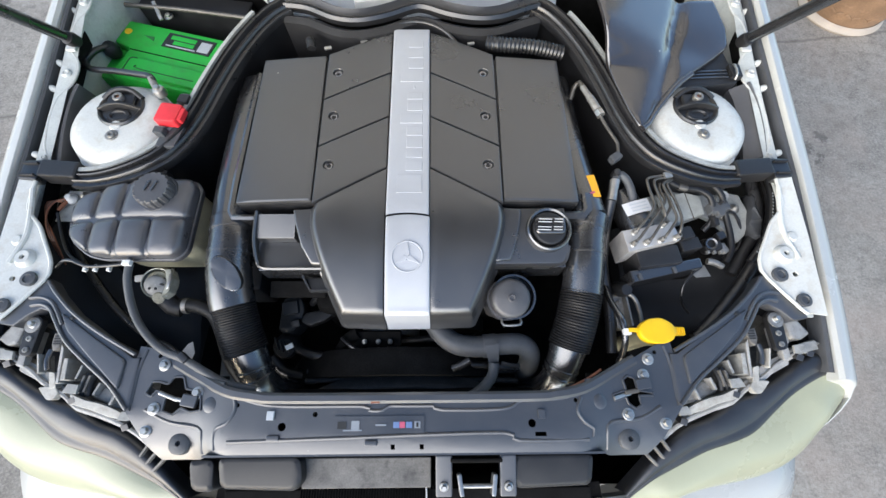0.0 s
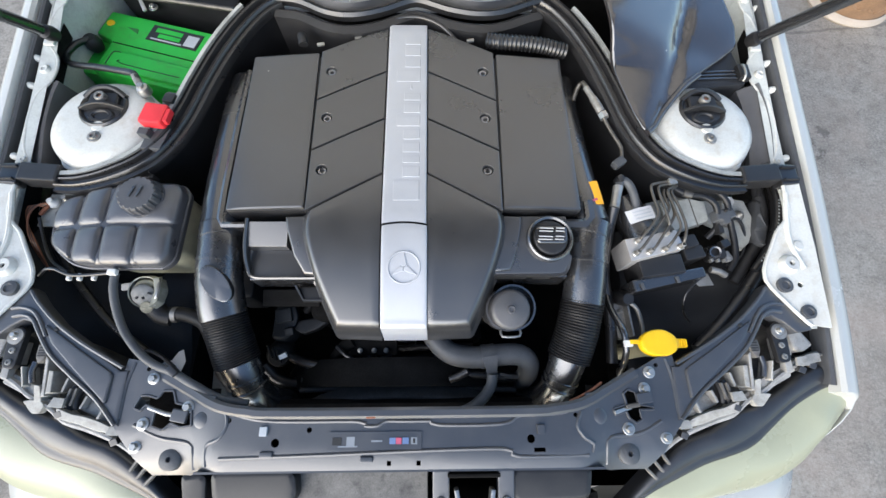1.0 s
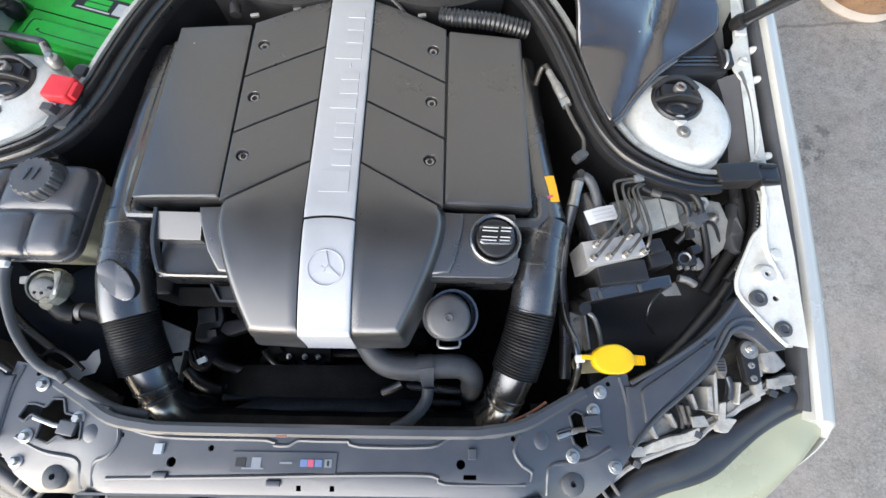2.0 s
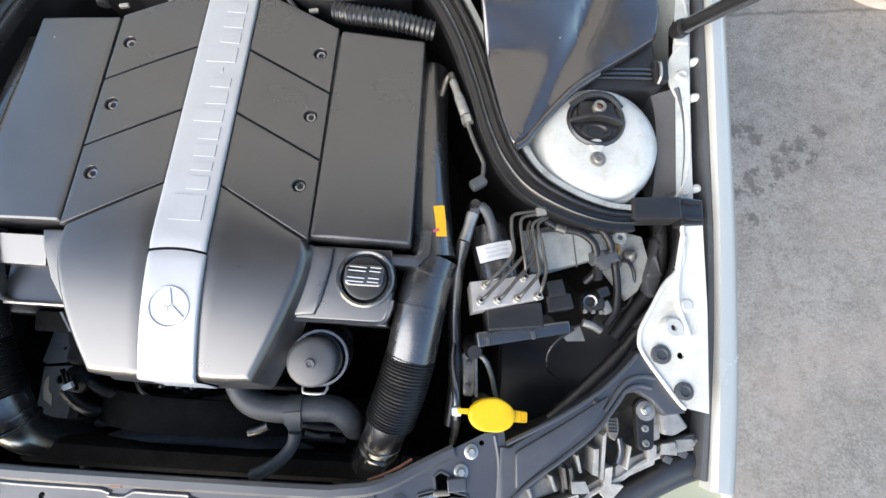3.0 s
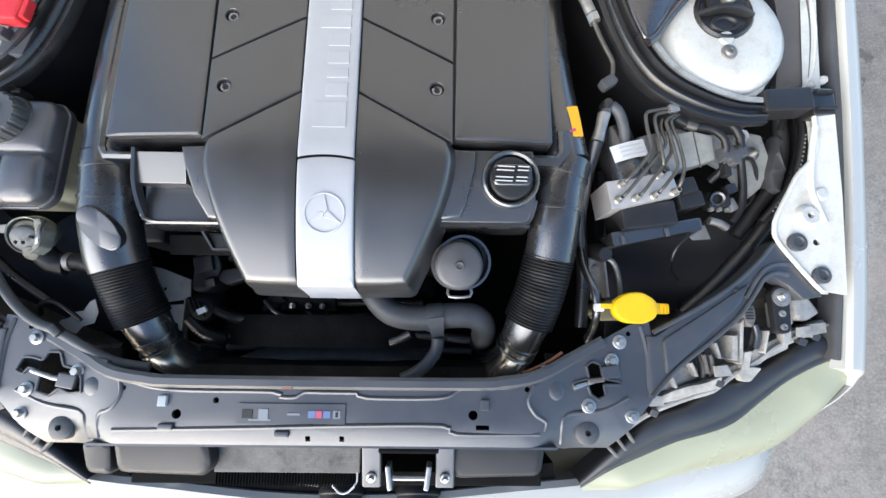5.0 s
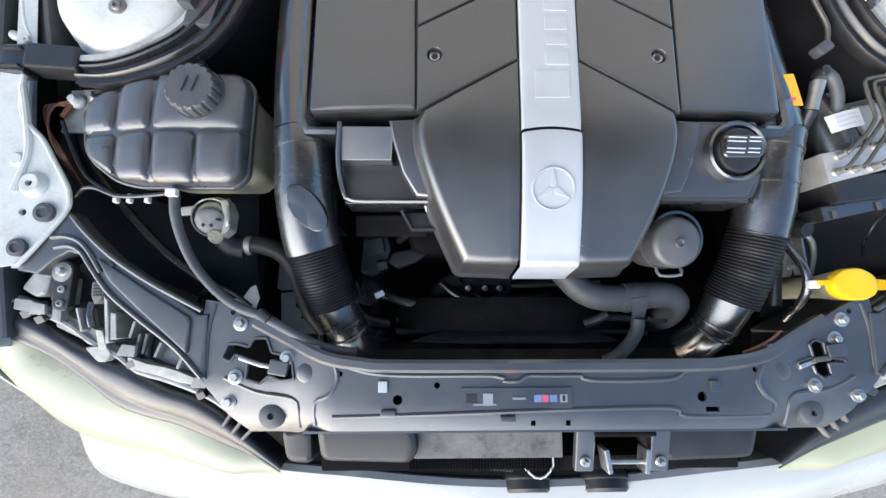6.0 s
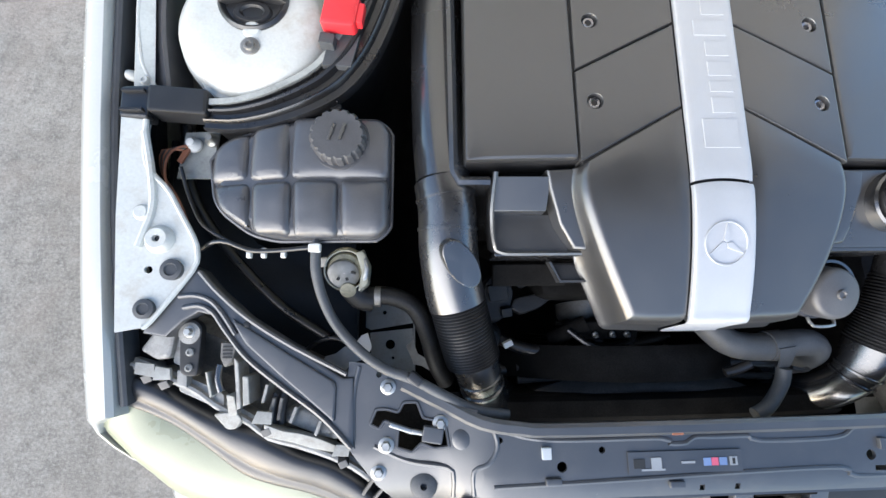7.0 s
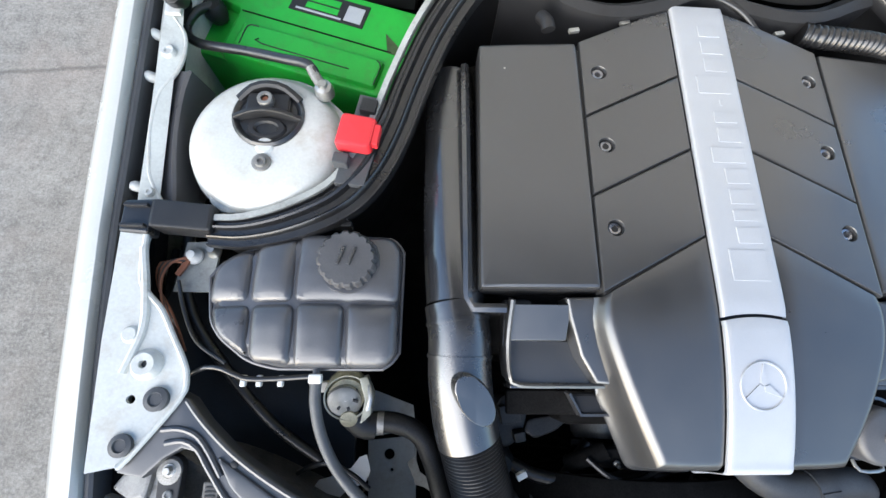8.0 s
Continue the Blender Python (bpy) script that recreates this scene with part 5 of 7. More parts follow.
def front_panel(s):
    """The downward curving front panel: a patch between four edges, its outer and front edges rolled over into a skirt."""
    outer = glide([(0.1585, -0.1520, 0), (0.1600, -0.175, 0), (0.155, -0.203, 0), (0.142, -0.243, 0), (0.126, -0.282, 0), (0.110, -0.316, 0), (0.104, -0.3285, 0)], 0.002)
    front = [(0.0375 + (0.104 - 0.0375) * k / 40, -0.331 + 0.0025 * (k / 40) ** 4) for k in range(41)]
    rim = [(p.x, p.y) for p in outer] + list(reversed(front))
    us = [1 - (1 - k / 26) ** 2.2 for k in range(27)]
    vs = [1 - (1 - k / 34) ** 2.0 for k in range(35)]
    rows = []
    bm = bmesh.new()
    for v in vs:
        k = v * (len(outer) - 1)
        i = min(int(k), len(outer) - 2)
        o = outer[i].lerp(outer[i + 1], k - i)
        inner = Vector((0.0375, -0.0846 + (-0.331 + 0.0846) * v, 0))
        row = []
        for u in us:
            p = inner.lerp(o, u)
            top = 0.0375 + (0.1585 - 0.0375) * u
            straight = -0.0846 - (top - 0.0375) * 0.557
            p.y += (straight - (-0.0846 + (-0.152 + 0.0846) * u)) * (1 - v)
            d = min(edge_gap(p.x, p.y, rim[q], rim[q + 1]) for q in range(len(rim) - 1))
            roll = 0.009
            z = cover_z(p.x, p.y)
            if d < roll:
                z -= 0.75 * roll * (1 - d / roll) ** 2
            if v == 0 or u == 0:
                z -= 0.0015
            row.append(bm.verts.new((s * p.x, p.y, z)))
        rows.append(row)
    edge_row = [r[-1] for r in rows] + list(reversed(rows[-1][:-1]))
    below = [edge_row]
    for out_by, drop in ((0.0035, 0.014), (0.0095, 0.050), (0.0130, 0.0515), (0.0130, 0.054)):
        ring = []
        for j, q in enumerate(edge_row):
            t = edge_row[min(j + 4, len(edge_row) - 1)].co - edge_row[max(j - 4, 0)].co
            n = Vector((t.y, -t.x, 0)).normalized() * -s
            ring.append(bm.verts.new(q.co + n * out_by - Vector((0, 0, drop * min(1, 0.25 + j / 16)))))
        below.append(ring)
    back = [bm.verts.new((q.co.x, q.co.y, q.co.z - 0.016)) for q in reversed(rows[0])]
    for a, c in zip(rows, rows[1:]):
        for j in range(1, len(a)):
            bm.faces.new((a[j - 1], a[j], c[j], c[j - 1]))
    for a, c in zip(below, below[1:]):
        for j in range(1, len(a)):
            bm.faces.new((a[j - 1], a[j], c[j], c[j - 1]))
    for j in range(1, len(back)):
        bm.faces.new((rows[0][len(back) - j], rows[0][len(back) - j - 1], back[j], back[j - 1]))
    return bm


cover = thing("engine_cover", (0, -0.05, 0.80), "black plastic engine cover with a central silver strip", "engine cover")
base = [(-0.158, 0.170), (-0.035, 0.232), (0.030, 0.232), (0.158, 0.170), (0.286, 0.170), (0.287, -0.145), (0.160, -0.145), (0.155, -0.18), (0.116, -0.295), (0.098, -0.326), (-0.096, -0.326), (-0.114, -0.295), (-0.154, -0.18), (-0.158, -0.145), (-0.290, -0.145), (-0.288, 0.170)]
part("shell", slab(base, 0.045, 0.003, lambda x, y: cover_z(x, y) - 0.0055, 0.04), matte_black, cover)
for s in (-1, 1):
    side = [(0.1645, 0.176), (0.289, 0.174), (0.2925, -0.144), (0.162, -0.144)]
    part("side_panel", slab(rounded(mirrored(side, s), 0.004, 2), 0.03, 0.004, cover_z, 0.03), cover_black, cover)
    # four panels divided by slanting grooves
    bounds = [(0.236, 0.178), (0.129, 0.068), (0.026, -0.036), (-0.083, -0.150)]
    for k in range(3):
        (a, b), (c, d) = bounds[k], bounds[k + 1]
        g = 0.0013
        if k == 0:
            o = [(0.0375, a - 0.004), (0.060, a - 0.012), (0.1605, b), (0.1605, d + g), (0.0375, c + g)]
        else:
            o = [(0.0375, a - g), (0.1605, b - g), (0.1605, d + g), (0.0375, c + g)]
        part("chevron_panel", slab(mirrored(o, s), 0.02, 0.0025, cover_z, 0.03, holes=[(s * 0.139, (0.131, 0.029, -0.075)[k], 0.0100)]), cover_black, cover)
    part("front_panel", front_panel(s), cover_black, cover, "", 70, False)
    for y in (0.131, 0.029, -0.075):
        part("cover_screw", lathe([(0, -0.0062), (0.0035, -0.006), (0.004, -0.0042), (0.0065, -0.0036), (0.0082, -0.0052), (0.0088, -0.008)], (s * 0.139, y, cover_z(0.139, y)), n=24), dimple_metal, cover, "recessed bright screw")
def strip(profile, x0, x1, arc):
    """A silver strip: a profile in y and z carried across from x0 to x1, with rounded sides; arc bows its joint."""
    bm = bmesh.new()
    prev = None
    n = len(profile)
    for i, (y, z) in enumerate(profile):
        fade = max(0, 1 - abs(i - arc) / 6)
        ring = []
        for x, dz in ((x0, -0.006), (x0, -0.002), (x0 + 0.0006, -0.0006), (x0 + 0.002, 0), *((x0 + (x1 - x0) * k / 10, 0) for k in range(1, 10)), (x1 - 0.002, 0), (x1 - 0.0006, -0.0006), (x1, -0.002), (x1, -0.006)):
            u = (x - x0) / (x1 - x0) * 2 - 1
            edge = -0.0012 if i in (0, n - 1) else 0
            ring.append(bm.verts.new((x, y + 0.004 * (1 - u * u) * fade, z + dz + edge - 0.16 * x * x)))
        if prev:
            for j in range(1, len(ring)):
                bm.faces.new((prev[j - 1], prev[j], ring[j], ring[j - 1]))
        prev = ring
    return bm


def strip_z(y):
    return cover_z(0, y) + 0.0035


nose = [(-0.324 - 0.0105 * math.sin(k * math.pi / 12), strip_z(-0.324) - 0.0105 * (1 - math.cos(k * math.pi / 12))) for k in range(1, 7)]
line = [(-0.1775 - 0.1465 * k / 24, strip_z(-0.1775 - 0.1465 * k / 24)) for k in range(25)] + nose + [(-0.338, 0.812), (-0.3425, 0.789), (-0.3445, 0.786)]
part("front_strip", strip(line, -0.0345, 0.0370, 0), silver, cover, "brushed silver strip", 50, False)
line = [(0.2365 - 0.4105 * k / 40, strip_z(0.2365 - 0.4105 * k / 40)) for k in range(41)]
part("rear_strip", strip(line, -0.0350, 0.0360, 40), silver, cover, "brushed silver strip", 50, False)
# plain raised bars in place of the word, ring in place of the badge
y = -0.137
for k, w in enumerate((0.040, 0.024, 0.018, 0.023, 0.024, 0.025, 0.024, 0.020, 0.016, 0.030, 0.024, 0.024, 0.022)):
    hgt = 0.042 if k in (0, 9) else (0.040 if k == 5 else (0.003 if k == 8 else 0.028))
    yc = y + w / 2
    if k == 8:
        part("raised_mark", box((0.008, yc, cover_z(0, yc) + 0.0038), (0.003, w - 0.008, 0.0012), 0.0005), silver, cover)
    else:
        part("raised_mark", box((0.024 - hgt / 2, yc, cover_z(0, yc) + 0.0038), (hgt, w - 0.005, 0.0012), 0.0005), silver, cover)
    y += w + 0.0025
by = -0.244
bz = cover_z(0, by) + 0.0035
slope = (0, -2 * 0.95 * 0.104, 1)
part("badge_ring", lathe([(0.0235, 0.0), (0.0240, 0.0012), (0.0255, 0.0012), (0.0260, 0.0)], (0.0015, by, bz), slope, 40), silver, cover)
for a in (90, 210, 330):
    c, sn = math.cos(radians(a)), math.sin(radians(a))
    bm = bmesh.new()
    pts = [(0.0232, 0), (0.004, 0.0042), (0, 0), (0.004, -0.0042)]
    up_ = [(0.0015 + u * c - v * sn, by + u * sn + v * c) for u, v in pts]
    part("badge_arm", slab(up_, 0.0012, 0.0003, lambda x, y: cover_z(0, y) + 0.0048), silver, cover)

# step with the tray beside the duct
step = thing("cover_step", (-0.2, -0.2, 0.80), "black plastic step of the cover with a sloping recess", "engine cover")


def step_z(x, y):
    return 0.850 - 0.24 * max(0, -0.160 - y)


part("step_body", slab([(-0.157, -0.148), (-0.258, -0.150), (-0.262, -0.20), (-0.258, -0.236), (-0.246, -0.248), (-0.130, -0.248)], 0.03, 0.003, lambda x, y: 0.8165 + 0.02 * (y + 0.2)), cover_black, step)
part("step_rib", sweep([(-0.256, -0.156, 0.856), (-0.260, -0.20, 0.842), (-0.256, -0.235, 0.826), (-0.245, -0.246, 0.821), (-0.19, -0.247, 0.820), (-0.132, -0.247, 0.820)], [(-0.0025, -0.014), (0.0025, -0.014), (0.0025, 0.0), (0, 0.002), (-0.0025, 0.0)]), cover_black, step)
part("step_ramp", slab([(-0.256, -0.160), (-0.190, -0.160), (-0.194, -0.198), (-0.259, -0.198)], 0.02, 0.001, lambda x, y: 0.852 - 0.42 * (-0.160 - y)), cover_black, step, "smooth sloping recess")
part("step_shoulder", slab([(-0.158, -0.150), (-0.196, -0.152), (-0.192, -0.175), (-0.180, -0.215), (-0.162, -0.244), (-0.131, -0.246), (-0.150, -0.20)], 0.03, 0.004, lambda x, y: step_z(x, y) + 0.004), cover_black, step)
part("step_tab", slab(rounded([(-0.182, -0.256), (-0.134, -0.256), (-0.126, -0.280), (-0.168, -0.280)], 0.004), 0.012, 0.003, 0.797), matte_black, step)
part("tab_rim", sweep([(-0.183, -0.256, 0.806), (-0.169, -0.280, 0.800), (-0.126, -0.280, 0.800)], [(-0.0015, -0.012), (0.0015, -0.012), (0.0015, 0), (-0.0015, 0)], straight=True), cover_black, step)
part("lower_skirt", box((-0.195, -0.247, 0.795), (0.12, 0.006, 0.045), 0.002), satin_black, step)
rim_l = [(-0.303, 0.16, 0.842), (-0.303, 0.05, 0.848), (-0.303, -0.10, 0.852), (-0.303, -0.152, 0.850), (-0.298, -0.162, 0.850), (-0.262, -0.162, 0.850)]
part("cover_flange", sweep(rim_l, [(-0.003, -0.05), (0.007, -0.05), (0.007, -0.002), (0.002, 0.0), (-0.003, -0.003)], straight=True), satin_black, step)

oil_step = thing("oil_filler_step", (0.21, -0.2, 0.80), "black plastic step of the cover round the oil filler", "engine cover")


def oil_z(x, y):
    return 0.852 - 0.25 * max(0, -0.165 - y)


o = [(0.162, -0.150), (0.268, -0.150), (0.274, -0.18), (0.272, -0.225), (0.262, -0.246), (0.140, -0.247), (0.152, -0.205)]
part("step_body", slab(o, 0.04, 0.004, oil_z), cover_black, oil_step)
part("step_shoulder", slab([(0.163, -0.152), (0.192, -0.154), (0.190, -0.18), (0.180, -0.222), (0.172, -0.240), (0.142, -0.243), (0.156, -0.195)], 0.02, 0.004, lambda x, y: oil_z(x, y) + 0.006), cover_black, oil_step)
part("step_rib", sweep([(0.142, -0.247, 0.831), (0.20, -0.247, 0.831), (0.255, -0.246, 0.831), (0.268, -0.236, 0.833), (0.273, -0.215, 0.838)], [(-0.002, -0.015), (0.002, -0.015), (0.002, 0.001), (-0.002, 0.001)]), cover_black, oil_step)
part("filler_collar", lathe([(0.031, 0.0), (0.032, 0.010), (0.035, 0.012), (0.0375, 0.010), (0.0385, -0.012)], (0.237, -0.190, 0.846), (0.02, -0.12, 1), 40), satin_black, oil_step)
part("lower_skirt", box((0.205, -0.246, 0.80), (0.125, 0.006, 0.05), 0.002), satin_black, oil_step)
oil_cap = part("cap", lathe([(0, 0.014), (0.024, 0.014), (0.0275, 0.012), (0.029, 0.006), (0.0295, -0.004), (0, -0.004)], (0.237, -0.190, 0.846), (0.02, -0.12, 1), 40), matte_black, oil_step, "round black oil filler cap with white printed lines")
part("grip", slab(rounded([(0.211, -0.175), (0.263, -0.175), (0.262, -0.203), (0.212, -0.203)], 0.008), 0.010, 0.003, lambda x, y: 0.8655 + 0.12 * (y + 0.19)), satin_black, oil_cap)
for k in range(4):
    yy = -0.179 - k * 0.0048 - (0.004 if k > 1 else 0)
    for x, w in ((0.229, 0.022), (0.2515, 0.014)):
        part("printed_bar", box((x - 0.001 * k, yy, 0.8662 + 0.12 * (yy + 0.19)), (w, 0.0012, 0.0008), 0, (7, 0, -2)), paper, oil_cap)
rim_r = [(0.306, -0.12, 0.851), (0.306, -0.150, 0.852), (0.300, -0.158, 0.851), (0.268, -0.158, 0.851)]
part("cover_flange", sweep(rim_r, [(-0.012, -0.05), (0.003, -0.05), (0.003, -0.003), (-0.002, 0.0), (-0.012, -0.002)], straight=True), satin_black, oil_step)
# ---- intake ducts ----
def intake(s, name):
    d = thing("intake_duct", (s * 0.31, -0.3, 0.7), "black plastic intake duct with a ribbed rubber sleeve", "intake duct", "pair of intake ducts")
    if s < 0:
        along = [(-0.322, 0.16, 0.800), (-0.322, 0.05, 0.806), (-0.320, -0.08, 0.811), (-0.315, -0.155, 0.814)]
        pipe = [(-0.316, -0.155, 0.812), (-0.311, -0.19, 0.812), (-0.310, -0.24, 0.806), (-0.304, -0.285, 0.796), (-0.299, -0.305, 0.790)]
        sleeve = [(-0.299, -0.303, 0.790), (-0.289, -0.34, 0.776), (-0.278, -0.375, 0.760)]
        tail = [(-0.278, -0.373, 0.760), (-0.268, -0.400, 0.745), (-0.258, -0.425, 0.725), (-0.245, -0.440, 0.690), (-0.225, -0.445, 0.640)]
    else:
        along = [(0.298, 0.16, 0.800), (0.300, 0.05, 0.806), (0.309, -0.06, 0.811), (0.316, -0.11, 0.813), (0.322, -0.152, 0.813)]
        pipe = [(0.324, -0.150, 0.812), (0.313, -0.19, 0.810), (0.306, -0.24, 0.804), (0.300, -0.285, 0.792)]
        sleeve = [(0.300, -0.283, 0.792), (0.289, -0.33, 0.778), (0.276, -0.372, 0.760)]
        tail = [(0.276, -0.370, 0.760), (0.266, -0.400, 0.745), (0.255, -0.425, 0.725), (0.240, -0.442, 0.690), (0.215, -0.448, 0.640)]
    part("runner", tube(along, 0.0325 if s < 0 else 0.0300, 28, lambda u: 1.0 + 0.08 * u), satin_black, d)
    part("pipe", tube(pipe, 0.0345 if s > 0 else 0.0365, 36), satin_black, d)
    for a in (0.18, 0.50):
        i = glide(pipe, 0.004)
        k = int(a * len(i) * (0.8 if s < 0 else 1.0))
        part("joint_ring", lathe([(0.033, -0.003), (0.0358 if s > 0 else 0.0378, -0.002), (0.0358 if s > 0 else 0.0378, 0.002), (0.033, 0.003)], tuple(i[k]), tuple(i[k + 1] - i[k]), 32), satin_black, d)
    part("sleeve", tube(sleeve, 0.0350, 32, ribs(22 if s > 0 else 20, 0.030), step=0.0005), sleeve_rubber, d, "ribbed black rubber sleeve")
    part("tail", tube(tail, 0.0285, 24, lambda u: 1.10 - 0.14 * min(1, 3 * u) + 0.05 * max(0, u - 0.45)), satin_black, d)
    for a in (0.22, 0.30):
        i = glide(tail, 0.004)
        k = int(a * len(i))
        part("joint_ring", lathe([(0.028, -0.003), (0.0305, -0.0015), (0.0305, 0.0015), (0.028, 0.003)], tuple(i[k]), tuple(i[k + 1] - i[k]), 32), satin_black, d)
    if s < 0:
        part("flat_face", lathe([(0, 0.0165), (0.0225, 0.0165), (0.0240, 0.0153), (0.0260, 0.0)], (-0.300, -0.257, 0.825), (0.22, -0.30, 0.92), 40, squash=(0.74, 1.36)), satin_black, d, "flat oval face on the duct")
    return d


intake(-1, "left")
intake(1, "right")
stick = thing("warning_sticker", (0.336, -0.10, 0.835), "orange warning sticker on the duct", "sticker")
bm = sweep([(0.323, -0.081, 0.8432), (0.326, -0.10, 0.8437), (0.329, -0.125, 0.8444)], [(-0.010, -0.0012), (-0.004, 0.0004), (0.004, 0.0004), (0.010, -0.0012), (0.010, -0.003), (0.004, -0.0016), (-0.004, -0.0016), (-0.010, -0.003)])
part("label_film", bm, orange_sticker, stick)
part("printed_mark", box((0.324, -0.117, 0.8450), (0.009, 0.004, 0.0006), 0, (0, 0, 20)), pink_ink, stick)

# ---- coolant tank ----
tank = thing("coolant_tank", (-0.48, -0.16, 0.70), "dusty black coolant expansion tank with a round cap", "coolant tank")


def tank_z(x, y):
    z = 0.846 - 0.10 * max(0, abs(y + 0.155) - 0.03) - 0.18 * max(0, -0.50 - x)
    return z


outline = [(-0.598, -0.130), (-0.590, -0.180), (-0.578, -0.197), (-0.545, -0.222), (-0.515, -0.230), (-0.395, -0.230), (-0.380, -0.215), (-0.378, -0.095), (-0.390, -0.080), (-0.470, -0.078), (-0.515, -0.086), (-0.560, -0.097), (-0.588, -0.115)]
part("lower_shell", slab(rounded([(-0.48 + (x + 0.48) * 0.94, -0.148 + (y + 0.157) * 0.80) for x, y in outline], 0.012), 0.10, 0.006, 0.812), tank_cream, tank, "cream translucent lower shell")
part("seam", slab(rounded(outline, 0.012), 0.012, 0.003, 0.820), tank_black, tank)
part("seam_lip", tube([(x, y, 0.8195) for x, y in rounded(outline + outline[:1], 0.012)[4:-4]], 0.0022, 8, step=0.01), tank_black, tank)
cells = [[(-0.594, -0.1595), (-0.5485, -0.1595), (-0.547, -0.101), (-0.565, -0.101), (-0.588, -0.120)], [(-0.5455, -0.1595), (-0.4985, -0.1595), (-0.4985, -0.087), (-0.544, -0.097)], [(-0.4955, -0.1585), (-0.383, -0.1585), (-0.382, -0.100), (-0.392, -0.083), (-0.4955, -0.082)],
         [(-0.590, -0.1625), (-0.5455, -0.1625), (-0.5425, -0.218), (-0.578, -0.193)], [(-0.5425, -0.1625), (-0.4955, -0.1625), (-0.4935, -0.226), (-0.5395, -0.221)], [(-0.4925, -0.1615), (-0.4415, -0.1615), (-0.4395, -0.227), (-0.4905, -0.228)], [(-0.4385, -0.1615), (-0.3835, -0.1615), (-0.3835, -0.214), (-0.395, -0.227), (-0.4365, -0.227)]]
part("upper_shell", slab(rounded([(x + 0.0 + (0.004 if x < -0.5 else -0.003), y * 0.985 - 0.002) for x, y in outline], 0.012), 0.03, 0.012, lambda x, y: tank_z(x, y) - 0.0035), tank_black, tank)
for c in cells:
    xs, ys = [p[0] for p in c], [p[1] for p in c]
    mx, my, hx, hy = (min(xs) + max(xs)) / 2, (min(ys) + max(ys)) / 2, (max(xs) - min(xs)) / 2, (max(ys) - min(ys)) / 2

    def pillow(x, y):
        u, v = min(1, abs(x - mx) / hx), min(1, abs(y - my) / hy)
        return tank_z(x, y) - 0.0035 + 0.006 * (1 - u ** 4) * (1 - v ** 4)
    part("cell", slab(rounded([tuple(p) for p in inset([Vector(q) for q in ccw(c)], -0.0018)], 0.012), 0.025, 0.0060, pillow, 0.006), tank_black, tank, "raised cell of the tank", 60, False)
bm = bmesh.new()
n = 96
for (ra, za), (rb, zb) in (((0.030, 0.0), (0.030, 0.020)), ((0.030, 0.020), (0.027, 0.024)), ((0.027, 0.024), (0.0, 0.025))):
    def ringpts(r, z):
        if r == 0:
            return [(0, 0, z)] * n
        return [((r + (0.0020 if (i % 6) < 4 and r > 0.026 else 0)) * math.cos(2 * math.pi * i / n), (r + (0.0020 if (i % 6) < 4 and r > 0.026 else 0)) * math.sin(2 * math.pi * i / n), z) for i in range(n)]
    a = [bm.verts.new(Vector(p) + Vector((-0.438, -0.115, 0.842))) for p in ringpts(ra, za)]
    if rb == 0:
        bm.faces.new(a)
    else:
        b = [bm.verts.new(Vector(p) + Vector((-0.438, -0.115, 0.842))) for p in ringpts(rb, zb)]
        for i in range(n):
            bm.faces.new((a[i - 1], a[i], b[i], b[i - 1]))
bmesh.ops.remove_doubles(bm, verts=bm.verts[:], dist=1e-5)
cap = part("cap", bm, dusty_cap, tank, "round knurled black cap")
for k in (-1, 1):
    part("cap_mark", box((-0.438 + k * 0.006, -0.113, 0.8675), (0.004, 0.020, 0.0015), 0.0005, (0, 0, -18)), satin_black, cap)
part("cap_flange", lathe([(0.030, 0.0), (0.034, 0.0), (0.036, -0.004), (0.036, -0.012)], (-0.438, -0.116, 0.848), n=40), tank_black, tank)
part("spout", tube([(-0.468, -0.222, 0.826), (-0.4675, -0.232, 0.828), (-0.467, -0.240, 0.828)], 0.004, 10), tank_black, tank)
part("hose_clip", box((-0.467, -0.240, 0.832), (0.014, 0.010, 0.009), 0.002), white_plastic, tank, "white plastic hose clip")
oh = thing("overflow_hose", (-0.45, -0.3, 0.79), "grey rubber overflow hose curving from the tank", "hose")
part("hose", tube([(-0.467, -0.240, 0.826), (-0.468, -0.262, 0.822), (-0.462, -0.295, 0.812), (-0.445, -0.330, 0.806), (-0.415, -0.362, 0.806), (-0.385, -0.382, 0.808), (-0.355, -0.393, 0.808), (-0.320, -0.412, 0.806), (-0.28, -0.432, 0.800), (-0.24, -0.440, 0.790)], 0.0062, 14), hose_grey, oh)
part("retainer", box((-0.352, -0.392, 0.812), (0.018, 0.012, 0.012), 0.003, (0, 0, -40)), rubber, oh)
pipe = thing("vent_pipe", (-0.54, -0.235, 0.82), "thin black vent pipe clipped along the tank", "pipe")
part("line", tube([(-0.612, -0.236, 0.800), (-0.590, -0.229, 0.815), (-0.570, -0.231, 0.819), (-0.548, -0.240, 0.819), (-0.52, -0.241, 0.819), (-0.475, -0.238, 0.822)], 0.0028, 10), rubber, pipe)
for x in (-0.548, -0.531, -0.508):
    part("clip", box((x, -0.243, 0.815), (0.006, 0.012, 0.007), 0.0015), white_plastic, pipe)
pump = thing("level_sensor", (-0.443, -0.26, 0.75), "clear plastic sensor housing on a hose below the tank", "sensor")
part("barrel", lathe([(0, 0.016), (0.015, 0.016), (0.020, 0.012), (0.021, 0.0), (0.019, -0.002), (0.021, -0.004), (0.021, -0.02), (0.018, -0.028), (0, -0.028)], (-0.444, -0.262, 0.775), (0.1, -0.5, 0.85), 28), tin, pump)
